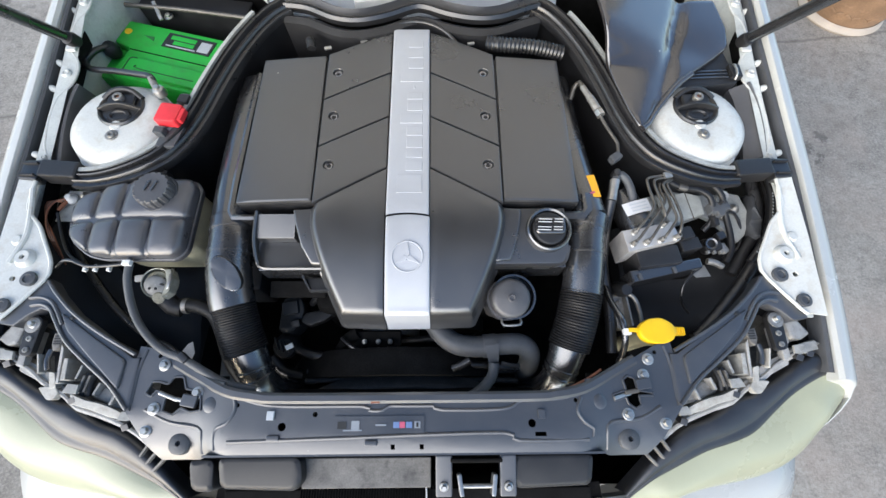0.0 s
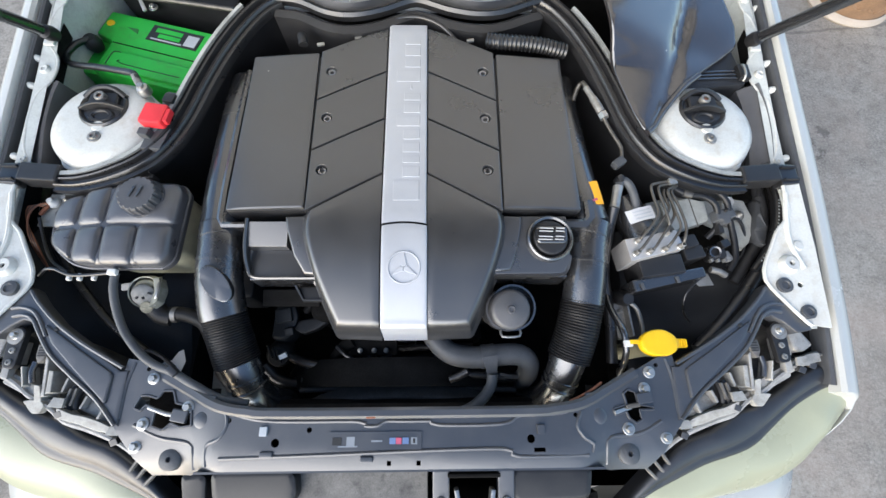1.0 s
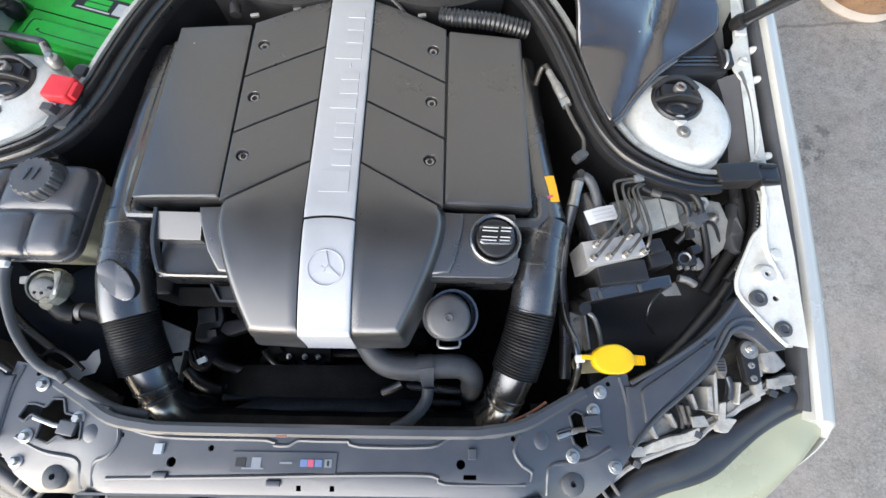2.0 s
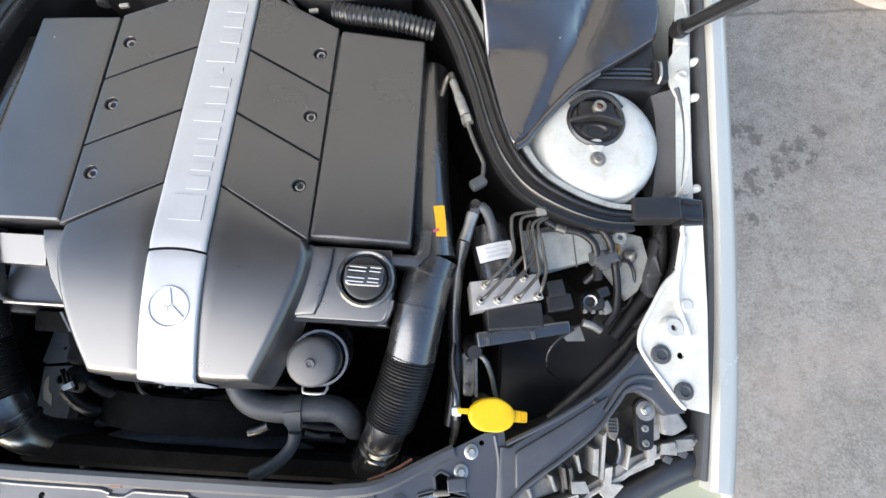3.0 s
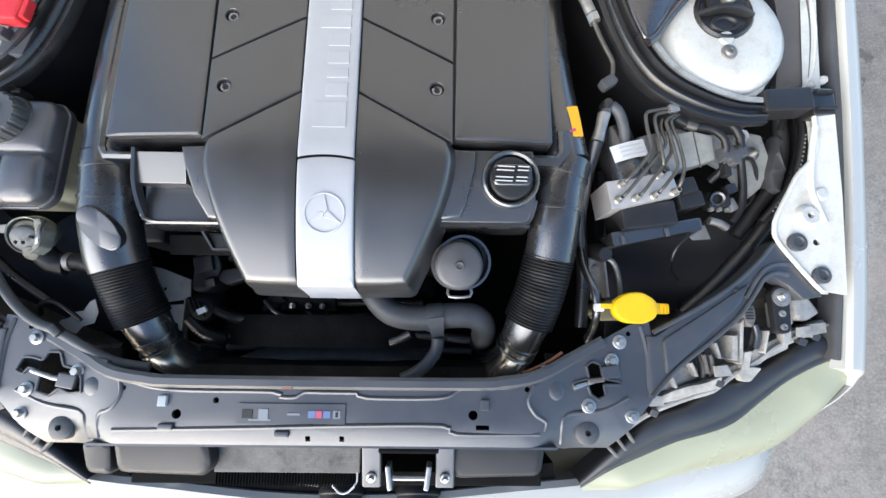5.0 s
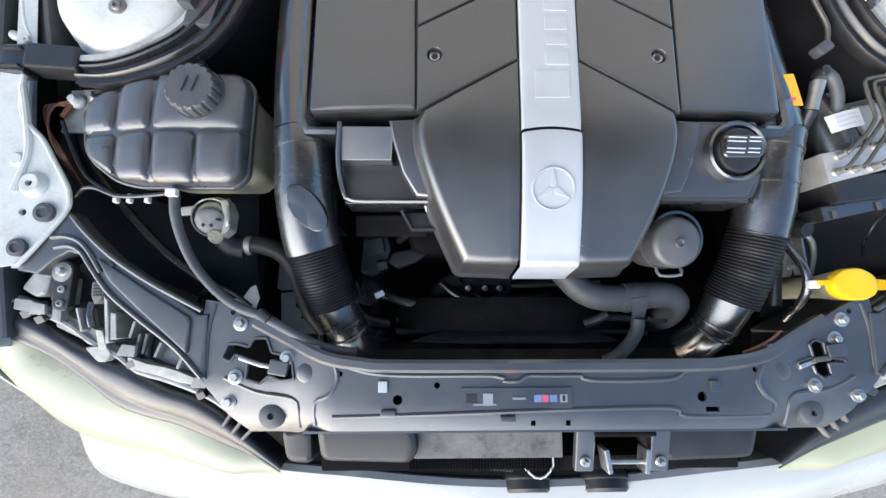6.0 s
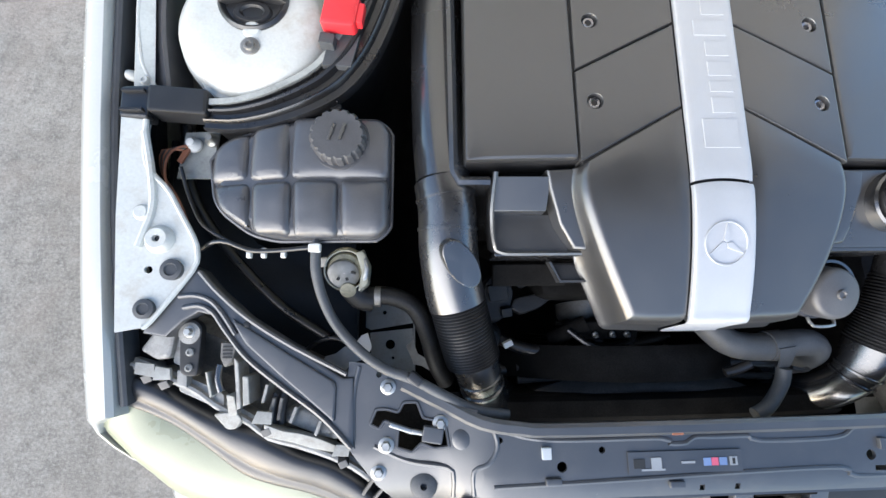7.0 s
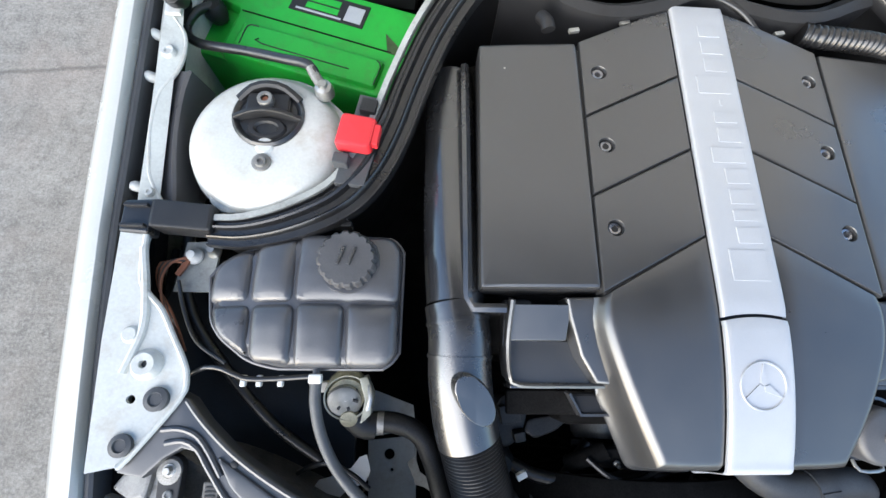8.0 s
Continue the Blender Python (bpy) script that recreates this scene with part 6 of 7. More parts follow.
part("cup", lathe([(0.0245, 0.004), (0.0262, 0.005), (0.0268, 0.002), (0.0268, -0.016), (0.024, -0.022), (0.021, -0.022), (0.0245, -0.014)], (-0.440, -0.261, 0.785), (0.12, -0.30, 0.94), 32), amber, pump, "clear yellowish plastic cup")
part("disc", lathe([(0, 0.0035), (0.004, 0.0035), (0.0046, 0.0015), (0.0085, 0.0015), (0.0095, 0.003), (0.0145, 0.003), (0.0155, 0.0), (0.021, -0.001), (0.0225, -0.004)], (-0.441, -0.262, 0.786), (0.12, -0.30, 0.94), 28), cup_grime, pump, "grimy moulded disc")
for k in range(7):
    a = 0.9 * k + 0.6
    part("disc_slot", box((-0.441 + 0.0125 * math.cos(a), -0.262 + 0.0125 * math.sin(a), 0.7905 - 0.004 * math.sin(a)), (0.0042 if k % 3 else 0.0065, 0.0032, 0.003), 0.0005, (0, 0, math.degrees(a))), ink, pump)
part("hub", lathe([(0, 0.005), (0.003, 0.005), (0.0042, 0.0035), (0.0042, 0.0)], (-0.441, -0.262, 0.787), (0.12, -0.30, 0.94), 14), zinc, pump)
part("side_shell", slab(rounded([(-0.426, -0.240), (-0.416, -0.238), (-0.408, -0.256), (-0.410, -0.280), (-0.422, -0.290), (-0.418, -0.264)], 0.003), 0.02, 0.002, 0.798), amber, pump, "clear yellowish side shell")
part("drip", lathe([(0, 0.0), (0.010, -0.002), (0.012, -0.010), (0.006, -0.018)], (-0.437, -0.288, 0.782), (0.1, -0.5, 0.85), 16), cup_grime, pump)
part("lug", box((-0.473, -0.251, 0.782), (0.022, 0.012, 0.008), 0.002, (10, 0, 6)), clip_grey, pump)
part("bail", tube([(-0.418, -0.238, 0.79), (-0.411, -0.262, 0.80), (-0.419, -0.285, 0.79)], 0.003, 8), zinc, pump)
part("neck", tube([(-0.437, -0.280, 0.765), (-0.425, -0.295, 0.755), (-0.41, -0.298, 0.750)], 0.016, 16), matte_black, pump)
rh = thing("radiator_hose", (-0.37, -0.3, 0.74), "black rubber coolant hose to the radiator", "hose")
part("hose", tube([(-0.415, -0.293, 0.752), (-0.385, -0.294, 0.752), (-0.355, -0.308, 0.745), (-0.338, -0.340, 0.735), (-0.325, -0.385, 0.715), (-0.31, -0.415, 0.69)], 0.0125, 16), grimy_plastic, rh)
part("clamp", lathe([(0.0125, -0.004), (0.0140, -0.004), (0.0140, 0.004), (0.0125, 0.004)], (-0.402, -0.294, 0.752), (1, 0, 0), 20), dull_metal, rh)
br = thing("rail_bracket", (-0.398, -0.34, 0.5), "grey steel bracket on the chassis rail", "bracket")
part("sheet", plate(ccw([(-0.441, -0.352), (-0.362, -0.345), (-0.358, -0.447), (-0.437, -0.449)]), [circle(-0.404, -0.374, 0.009), (circle(-0.399, -0.399, 0.003, 8))], 0.004, lambda x, y: 0.518 + 0.08 * (y + 0.40)), inner_white, br)
part("upper_sheet", plate(ccw([(-0.500, -0.258), (-0.43, -0.272), (-0.365, -0.296), (-0.360, -0.335), (-0.440, -0.347), (-0.484, -0.325)]), [circle(-0.415, -0.315, 0.004, 8)], 0.004, lambda x, y: 0.520 - 0.1 * (y + 0.35)), inner_white, br)
part("flange", box((-0.359, -0.39, 0.527), (0.003, 0.11, 0.02), 0.001), inner_white, br)
part("rim", tube([(-0.437, -0.449, 0.516), (-0.400, -0.450, 0.517), (-0.358, -0.447, 0.517)], 0.003, 8), inner_white, br)
flake = thing("torn_flake", (-0.345, -0.40, 0.62), "torn pale flake of tape beside the duct", "scrap")
part("sheet", slab([(-0.372, -0.372), (-0.360, -0.362), (-0.352, -0.384), (-0.338, -0.392), (-0.330, -0.412), (-0.345, -0.404), (-0.358, -0.402), (-0.364, -0.388)], 0.0012, 0.0003, lambda x, y: 0.600 + 0.4 * (x + 0.35)), pale_plastic, flake)
ws = thing("pale_scrap", (-0.473, -0.483, 0.310), "crumpled white scrap lying on the black undertray", "scrap")
part("sheet", slab([(-0.496, -0.470), (-0.484, -0.464), (-0.480, -0.474), (-0.466, -0.470), (-0.458, -0.482), (-0.470, -0.488), (-0.472, -0.498), (-0.487, -0.494), (-0.484, -0.484)], 0.002, 0.0004, lambda x, y: 0.316 + 0.25 * (x + 0.473)), paper, ws)
tag = thing("torn_tag", (-0.45, -0.37, 0.70), "torn pale foil scrap on a cable", "scrap")
part("scrap", slab([(-0.502, -0.394), (-0.492, -0.380), (-0.476, -0.376), (-0.463, -0.366), (-0.448, -0.364), (-0.436, -0.349), (-0.426, -0.345), (-0.420, -0.366), (-0.428, -0.384), (-0.450, -0.390), (-0.462, -0.402), (-0.480, -0.398)], 0.001, 0.0003, lambda x, y: 0.66 + 0.15 * (x + 0.46) + 0.2 * (y + 0.37)), paper, tag)
loop = thing("cable_loop", (-0.45, -0.36, 0.68), "thin black cable looping below the arm", "cable")
part("strand", tube([(-0.52, -0.37, 0.66), (-0.495, -0.355, 0.69), (-0.470, -0.350, 0.70), (-0.44, -0.362, 0.705), (-0.418, -0.380, 0.70)], 0.0035, 10), rubber, loop)
# loom and fittings between tank and wing
loom = thing("wiring_loom", (-0.65, -0.14, 0.75), "thin copper and black wires beside the tank", "wires")
for k in range(5):
    part("strand", tube([(-0.632 - 0.003 * k, -0.100 - 0.002 * k, 0.800), (-0.655 - 0.003 * k, -0.110, 0.803), (-0.664 - 0.002 * k, -0.135, 0.800 - 0.002 * k), (-0.660 + 0.002 * k, -0.170, 0.785), (-0.655, -0.21, 0.74)], 0.0016, 6), copper if k % 2 == 0 else rubber, loom)
part("strand", tube([(-0.645, -0.13, 0.80), (-0.640, -0.165, 0.785), (-0.625, -0.20, 0.775), (-0.585, -0.225, 0.78)], 0.0025, 8), rubber, loom)
fit_ = thing("earth_fitting", (-0.63, -0.115, 0.78), "grey metal plate with two bright studs beside the tank", "bracket")
part("sheet", slab([(-0.655, -0.142), (-0.612, -0.142), (-0.605, -0.078), (-0.648, -0.080)], 0.004, 0.001, 0.790), grime_white, fit_)
part("stud", lathe([(0, 0.014), (0.005, 0.013), (0.0065, 0.008), (0.010, 0.004), (0.010, 0.0)], (-0.634, -0.099, 0.792), n=16), white_plastic, fit_)
part("stud", lathe([(0, 0.012), (0.004, 0.012), (0.006, 0.006), (0.009, 0.003), (0.009, 0.0)], (-0.612, -0.092, 0.792), n=16), zinc, fit_)
part("tie", box((-0.643, -0.113, 0.797), (0.007, 0.024, 0.004), 0.001, (0, 0, -28)), copper, fit_)
shelf = thing("grey_bracket", (-0.54, -0.065, 0.79), "grey metal shelf between tank and seal", "bracket")
part("sheet", slab([(-0.60, -0.068), (-0.55, -0.082), (-0.49, -0.072), (-0.485, -0.050), (-0.53, -0.055), (-0.60, -0.050)], 0.004, 0.0015, 0.800), grime_white, shelf)
part("comb", box((-0.46, -0.066, 0.825), (0.040, 0.006, 0.02), 0.001), matte_black, shelf)
for k in range(4):
    part("tooth", box((-0.477 + k * 0.011, -0.058, 0.838), (0.003, 0.012, 0.010), 0.001), matte_black, shelf)

# ---- battery and its terminal ----
bat = thing("battery", (-0.53, 0.25, 0.6), "bright green car battery with a black label", "battery")
ang = radians(-16)
ux, uy = Vector((math.cos(ang), math.sin(ang))), Vector((-math.sin(ang), math.cos(ang)))
org = Vector((-0.533, 0.251))
bp = lambda u, v: tuple(org + ux * u + uy * v)
part("case", slab(rounded([bp(-0.152, -0.076), bp(0.160, -0.076), bp(0.160, 0.083), bp(-0.152, 0.083)], 0.008), 0.19, 0.006, 0.772), green, bat)
part("lid", slab(rounded([bp(-0.105, -0.076), bp(0.150, -0.076), bp(0.160, -0.050), bp(0.160, 0.082), bp(-0.148, 0.078), bp(-0.148, 0.012), bp(-0.105, 0.004)], 0.006), 0.022, 0.005, 0.790), green, bat)
part("vent_bar", slab(rounded([bp(-0.085, -0.068), bp(0.128, -0.068), bp(0.128, -0.022), bp(-0.085, -0.022)], 0.005), 0.012, 0.005, 0.7985), green, bat)
part("end_rib", slab(rounded([bp(0.135, -0.078), bp(0.150, -0.078), bp(0.150, -0.030), bp(0.135, -0.030)], 0.004), 0.03, 0.003, 0.796), green, bat)
for line in ([(-0.060, -0.026), (-0.075, -0.030), (-0.075, -0.062)], [(-0.052, -0.045), (-0.045, -0.052), (0.085, -0.052)], [(0.118, -0.026), (0.126, -0.034), (0.126, -0.066)], [(0.143, -0.034), (0.143, -0.064)]):
    part("groove", tube([(*bp(u, v), 0.7990 if u < 0.13 else 0.7965) for u, v in line], 0.0009, 6, step=0.004), ink, bat)
part("seam_line", tube([(*bp(-0.10, 0.0), 0.7905), (*bp(0.0, 0.0), 0.7905), (*bp(0.13, 0.0), 0.7905)], 0.0012, 6), deep_black, bat)
lab = part("label", slab([bp(-0.039, 0.026), bp(0.076, 0.026), bp(0.076, 0.067), bp(-0.039, 0.067)], 0.0015, 0.0003, 0.7915), ink, bat, "black label with pale green bars")
for u, v, w, h in ((0.003, 0.055, 0.060, 0.011), (0.009, 0.041, 0.050, 0.010), (0.006, 0.031, 0.070, 0.003), (0.058, 0.045, 0.026, 0.028)):
    part("printed_bar", slab([bp(u - w / 2, v - h / 2), bp(u + w / 2, v - h / 2), bp(u + w / 2, v + h / 2), bp(u - w / 2, v + h / 2)], 0.001, 0.0002, 0.7925), pale_ink if w < 0.03 or h < 0.005 else green, lab)
part("printed_mark", slab([bp(0.112, 0.030), bp(0.158, -0.002), bp(0.125, -0.002)], 0.001, 0.0002, 0.7912), mat("worn dark print", (0.05, 0.09, 0.03), 0.5, stain=(40, 0.4)), bat)
part("printed_mark", slab([bp(-0.092, 0.045), bp(-0.062, 0.034), bp(-0.066, 0.046)], 0.001, 0.0002, 0.7912), mat("faded print", (0.03, 0.16, 0.04), 0.5), bat)
part("eye", lathe([(0, 0.002), (0.007, 0.002), (0.0085, 0)], (*bp(-0.132, 0.046), 0.790), n=20), yellow, bat, "round yellow charge eye")
part("terminal", lathe([(0, 0.018), (0.012, 0.017), (0.016, 0.010), (0.017, 0.0), (0.013, -0.012)], (*bp(-0.134, -0.016), 0.790), n=20), matte_black, bat, "black terminal clamp")
ec = thing("earth_cable", (-0.6, 0.15, 0.78), "black earth cable from the battery to the tower", "cable")
part("strand", tube([(*bp(-0.134, -0.016), 0.802), (-0.680, 0.250, 0.812), (-0.684, 0.215, 0.818), (-0.660, 0.186, 0.826), (-0.590, 0.163, 0.842), (-0.535, 0.142, 0.856), (-0.500, 0.128, 0.864), (-0.490, 0.112, 0.862)], 0.0062, 14), rubber, ec)
part("lug", lathe([(0, 0.012), (0.005, 0.012), (0.006, 0.008), (0.010, 0.006), (0.012, 0.0), (0.012, -0.008)], (-0.481, 0.100, 0.856), n=18), zinc, ec, "bright earth stud")
part("ferrule", tube([(-0.497, 0.124, 0.864), (-0.490, 0.112, 0.862), (-0.484, 0.103, 0.861)], 0.0066, 12), dull_metal, ec)
jt = thing("jump_terminal", (-0.434, 0.035, 0.85), "red jump start terminal cover on a grey base", "terminal")
part("cover", slab(rounded([(-0.459, 0.014), (-0.418, 0.010), (-0.411, 0.048), (-0.452, 0.055)], 0.006), 0.018, 0.004, 0.880), red, jt, "red plastic cover")
part("hinge", box((-0.412, 0.028, 0.872), (0.008, 0.026, 0.012), 0.002, (0, 0, -8)), red, jt)
part("base", slab([(-0.460, -0.024), (-0.425, -0.026), (-0.397, 0.088), (-0.437, 0.096)], 0.02, 0.002, 0.856), hose_grey, jt, "grey plastic base")
part("post", box((-0.452, 0.002, 0.860), (0.018, 0.014, 0.018), 0.002, (0, 0, -10)), hose_grey, jt)
part("post", box((-0.424, 0.074, 0.860), (0.020, 0.018, 0.014), 0.002, (0, 0, -12)), matte_black, jt)
# dark items behind the battery
fb = thing("fuse_box", (-0.52, 0.41, 0.75), "black fuse box and brackets behind the battery", "fuse box")
part("box", box((-0.50, 0.395, 0.77), (0.26, 0.05, 0.08), 0.006, (0, 0, -8)), matte_black, fb)
part("rod", tube([(-0.66, 0.385, 0.815), (-0.52, 0.365, 0.818), (-0.37, 0.335, 0.822)], 0.005, 10), pipe_metal, fb)
part("strap", box((-0.575, 0.365, 0.815), (0.008, 0.045, 0.004), 0.001, (20, 0, 25)), zinc, fb)
part("nut", bolt((-0.556, 0.362, 0.802), 0.010), zinc, fb)
part("bracket", slab([(-0.40, 0.40), (-0.34, 0.37), (-0.31, 0.34), (-0.30, 0.42), (-0.37, 0.46)], 0.01, 0.002, 0.86), grime_white, fb, "grey white bracket with small holes")
for k in range(4):
    part("hole_mark", lathe([(0, 0.001), (0.004, 0.001), (0.005, 0)], (-0.325 - 0.012 * k, 0.385 + 0.01 * (k % 2), 0.861), n=10), ink, fb)

# ---- right-hand side: intake cover ----
air = thing("air_intake_cover", (0.5, 0.18, 0.80), "glossy dark plastic air intake cover behind the tower", "air duct")


def air_z(x, y):
    edge = 0.500 + 0.35 * (y - 0.15)
    upper = 1 / (1 + math.exp(-(y - 0.165) / 0.012))
    fall = max(0, edge - x)
    crease = math.exp(-((x - edge) / 0.014) ** 2)
    dent = math.exp(-((x - 0.56) ** 2 + (y - 0.19) ** 2) / 0.002)
    return 0.868 + 0.40 * fall * upper + 0.05 * fall * (1 - upper) - 0.006 * crease - 0.006 * dent + 0.05 * (y - 0.1) - 0.06 * max(0, x - 0.56)


out = [(0.345, 0.268), (0.352, 0.285), (0.372, 0.292), (0.47, 0.310), (0.632, 0.325), (0.642, 0.25), (0.634, 0.200), (0.590, 0.166), (0.544, 0.132), (0.506, 0.102), (0.466, 0.056), (0.441, 0.020), (0.424, 0.008), (0.408, 0.045), (0.383, 0.130)]
part("shell", slab(rounded(out, 0.008), 0.012, 0.004, air_z, 0.010), brown_film, air, angle=60, even=False)
part("lip", tube([(x, y, air_z(x, y) - 0.002) for x, y in ((0.544, 0.131), (0.507, 0.101), (0.467, 0.055), (0.442, 0.019), (0.427, 0.006))], 0.0062, 10), brown_film, air)
part("fastener", lathe([(0, -0.001), (0.003, 0.001), (0.005, 0.0015), (0.006, 0)], (0.365, 0.262, air_z(0.365, 0.262) + 0.001), n=16), ink, air)
part("lower_box", box((0.56, 0.175, 0.80), (0.17, 0.12, 0.10), 0.01, (0, 0, 8)), matte_black, air)
for k in range(3):
    part("ridge", box((0.590, 0.137 + k * 0.008, 0.850), (0.11, 0.004, 0.006), 0.001, (0, 0, 3)), satin_black, air)
part("spring_clip", tube([(0.640, 0.132, 0.852), (0.640, 0.138, 0.862), (0.640, 0.160, 0.862), (0.640, 0.166, 0.852)], 0.0022, 8), zinc, air, "bright wire clip")
part("clip_block", box((0.643, 0.150, 0.852), (0.022, 0.034, 0.014), 0.003), matte_black, air)
ch = thing("corrugated_conduit", (0.21, 0.185, 0.86), "black corrugated conduit behind the engine cover", "conduit")
part("sleeve", tube([(0.152, 0.212, 0.866), (0.175, 0.204, 0.870), (0.210, 0.199, 0.872), (0.250, 0.196, 0.870), (0.300, 0.192, 0.860)], 0.0138, 18, ribs(20, 0.085), step=0.0011), rubber, ch)
fhose = thing("bulkhead_hose", (0.0, 0.25, 0.87), "thin black hose arched behind the engine cover", "hose")
part("hose", tube([(-0.080, 0.205, 0.862), (-0.060, 0.232, 0.872), (-0.02, 0.252, 0.878), (0.025, 0.254, 0.878), (0.065, 0.236, 0.874), (0.095, 0.206, 0.864)], 0.0042, 10), rubber, fhose)
for x, y in ((-0.095, 0.212), (0.118, 0.208), (-0.165, 0.196), (0.165, 0.222)):
    part("clip", box((x, y, 0.868), (0.014, 0.006, 0.005), 0.001, (0, 0, 12)), zinc, fhose)
part("nozzle", tube([(-0.205, 0.222, 0.862), (-0.200, 0.208, 0.868), (-0.198, 0.197, 0.866)], 0.009, 14), matte_black, fhose)

# refrigerant line along the seal
ac = thing("coolant_line", (0.36, 0.03, 0.84), "metal line with a crimped end beside the seal", "pipe")
part("crimp", tube([(0.334, 0.112, 0.853), (0.345, 0.082, 0.855), (0.355, 0.056, 0.854)], 0.0068, 14, lambda u: 0.85 if u < 0.55 else 1.1), dull_metal, ac, "bright crimped end")
part("nut", lathe([(0.0, 0.012), (0.0085, 0.012), (0.0085, 0), (0, 0)], (0.356, 0.054, 0.854), (0.3, -0.95, 0), 6), zinc, ac)
part("line", tube([(0.358, 0.046, 0.853), (0.366, 0.026, 0.850), (0.376, 0.004, 0.848), (0.385, -0.014, 0.845), (0.384, -0.034, 0.842)], 0.0032, 12), pipe_metal, ac)
part("loop", tube([(0.335, 0.110, 0.853), (0.331, 0.126, 0.850), (0.324, 0.124, 0.840), (0.318, 0.106, 0.825)], 0.0045, 10), pipe_metal, ac)
part("clip", box((0.379, -0.041, 0.838), (0.024, 0.016, 0.016), 0.004, (0, 0, 35)), hose_grey, ac)
ah = thing("refrigerant_hose", (0.38, -0.1, 0.8), "black hose with a bright crimped metal end", "hose")
part("crimp", tube([(0.374, -0.085, 0.832), (0.369, -0.105, 0.829), (0.364, -0.124, 0.826)], 0.0085, 14, ribs(3, 0.06)), zinc, ah)
part("hose", tube([(0.364, -0.122, 0.826), (0.358, -0.16, 0.80), (0.358, -0.22, 0.76), (0.365, -0.30, 0.74), (0.362, -0.38, 0.73)], 0.0095, 14), rubber, ah)
part("elbow", tube([(0.374, -0.088, 0.832), (0.380, -0.075, 0.835), (0.392, -0.080, 0.834), (0.402, -0.102, 0.828), (0.408, -0.13, 0.815)], 0.0075, 14), hose_grey, ah)
part("cap", lathe([(0, 0.012), (0.006, 0.011), (0.008, 0.004), (0.008, -0.006)], (0.376, -0.074, 0.834), n=16), rubber, ah)

# ---- hydraulic brake unit ----
abs_ = thing("brake_control_unit", (0.44, -0.2, 0.70), "alloy brake control unit with bent metal pipes", "brake unit")
blk = [(0.375, -0.181), (0.468, -0.163), (0.477, -0.197), (0.381, -0.221)]
part("block", slab(blk, 0.06, 0.002, 0.822), alloy, abs_, "machined alloy block")
part("motor", lathe([(0, 0.045), (0.026, 0.044), (0.0285, 0.040), (0.0285, -0.04), (0, -0.04)], (0.408, -0.135, 0.795), (0.25, -0.97, 0.12), 28), satin_black, abs_, "black motor can")
bm = sweep([(0.384, -0.144, 0.8265), (0.407, -0.137, 0.8285), (0.431, -0.131, 0.8265)], [(-0.012, 0), (0.012, 0), (0.012, 0.0012), (-0.012, 0.0012)])
lab = part("label", bm, paper, abs_, "white paper label with grey bars")
for k in range(3):
    part("printed_bar", box((0.408 + 0.002 * k, -0.131 - k * 0.006, 0.8302), (0.032, 0.002, 0.0005), 0, (0, 0, 15)), pale_ink, lab)
part("control_box", slab(rounded([(0.400, -0.212), (0.478, -0.200), (0.482, -0.235), (0.404, -0.245)], 0.003), 0.06, 0.003, 0.806), matte_black, abs_)
part("lid", slab(rounded([(0.388, -0.247), (0.520, -0.222), (0.522, -0.240), (0.392, -0.268)], 0.003), 0.05, 0.003, 0.796), satin_black, abs_)
for x, y in ((0.405, -0.258), (0.468, -0.246)):
    part("lid_clip", box((x, y, 0.798), (0.006, 0.012, 0.003), 0.001, (0, 0, 11)), hose_grey, abs_)
part("connector", slab(rounded([(0.482, -0.172), (0.506, -0.166), (0.512, -0.188), (0.488, -0.194)], 0.003), 0.05, 0.003, 0.812), matte_black, abs_)
part("connector", slab(rounded([(0.484, -0.190), (0.520, -0.184), (0.525, -0.206), (0.488, -0.214)], 0.003), 0.05, 0.003, 0.804), matte_black, abs_)
ports = [(0.396, -0.185), (0.449, -0.171), (0.390, -0.207), (0.414, -0.204), (0.440, -0.200), (0.468, -0.195)]
for x, y in ports:
    part("union", bolt((x, y, 0.822), 0.0058), zinc, abs_)
    part("union_collar", lathe([(0.0024, 0.012), (0.0042, 0.011), (0.0046, 0.0)], (x, y, 0.824), n=12), dull_metal, abs_)
runs = [[(0.396, -0.185, 0.826), (0.397, -0.184, 0.838), (0.421, -0.158, 0.843), (0.432, -0.140, 0.844), (0.427, -0.112, 0.843), (0.427, -0.086, 0.841), (0.473, -0.074, 0.835), (0.510, -0.064, 0.826)],
        [(0.449, -0.170, 0.826), (0.448, -0.160, 0.841), (0.444, -0.137, 0.843), (0.439, -0.098, 0.841), (0.443, -0.087, 0.839), (0.482, -0.077, 0.833), (0.520, -0.068, 0.825)],
        [(0.440, -0.200, 0.826), (0.443, -0.197, 0.838), (0.467, -0.167, 0.841), (0.460, -0.123, 0.841), (0.455, -0.097, 0.839), (0.474, -0.084, 0.833)],
        [(0.468, -0.195, 0.826), (0.470, -0.187, 0.839), (0.476, -0.163, 0.840), (0.471, -0.129, 0.840), (0.463, -0.096, 0.837), (0.480, -0.083, 0.831)],
        [(0.390, -0.207, 0.826), (0.395, -0.203, 0.836), (0.436, -0.155, 0.839), (0.456, -0.130, 0.837), (0.450, -0.104, 0.835), (0.455, -0.092, 0.832)],
        [(0.414, -0.205, 0.826), (0.418, -0.201, 0.836), (0.440, -0.172, 0.838), (0.463, -0.142, 0.836), (0.462, -0.108, 0.834), (0.468, -0.092, 0.830)]]
for r in runs:
    part("pipe", tube(bent(r, 0.009), 0.0024, 10, step=0.003), pipe_metal, abs_, "thin bent metal brake pipe")
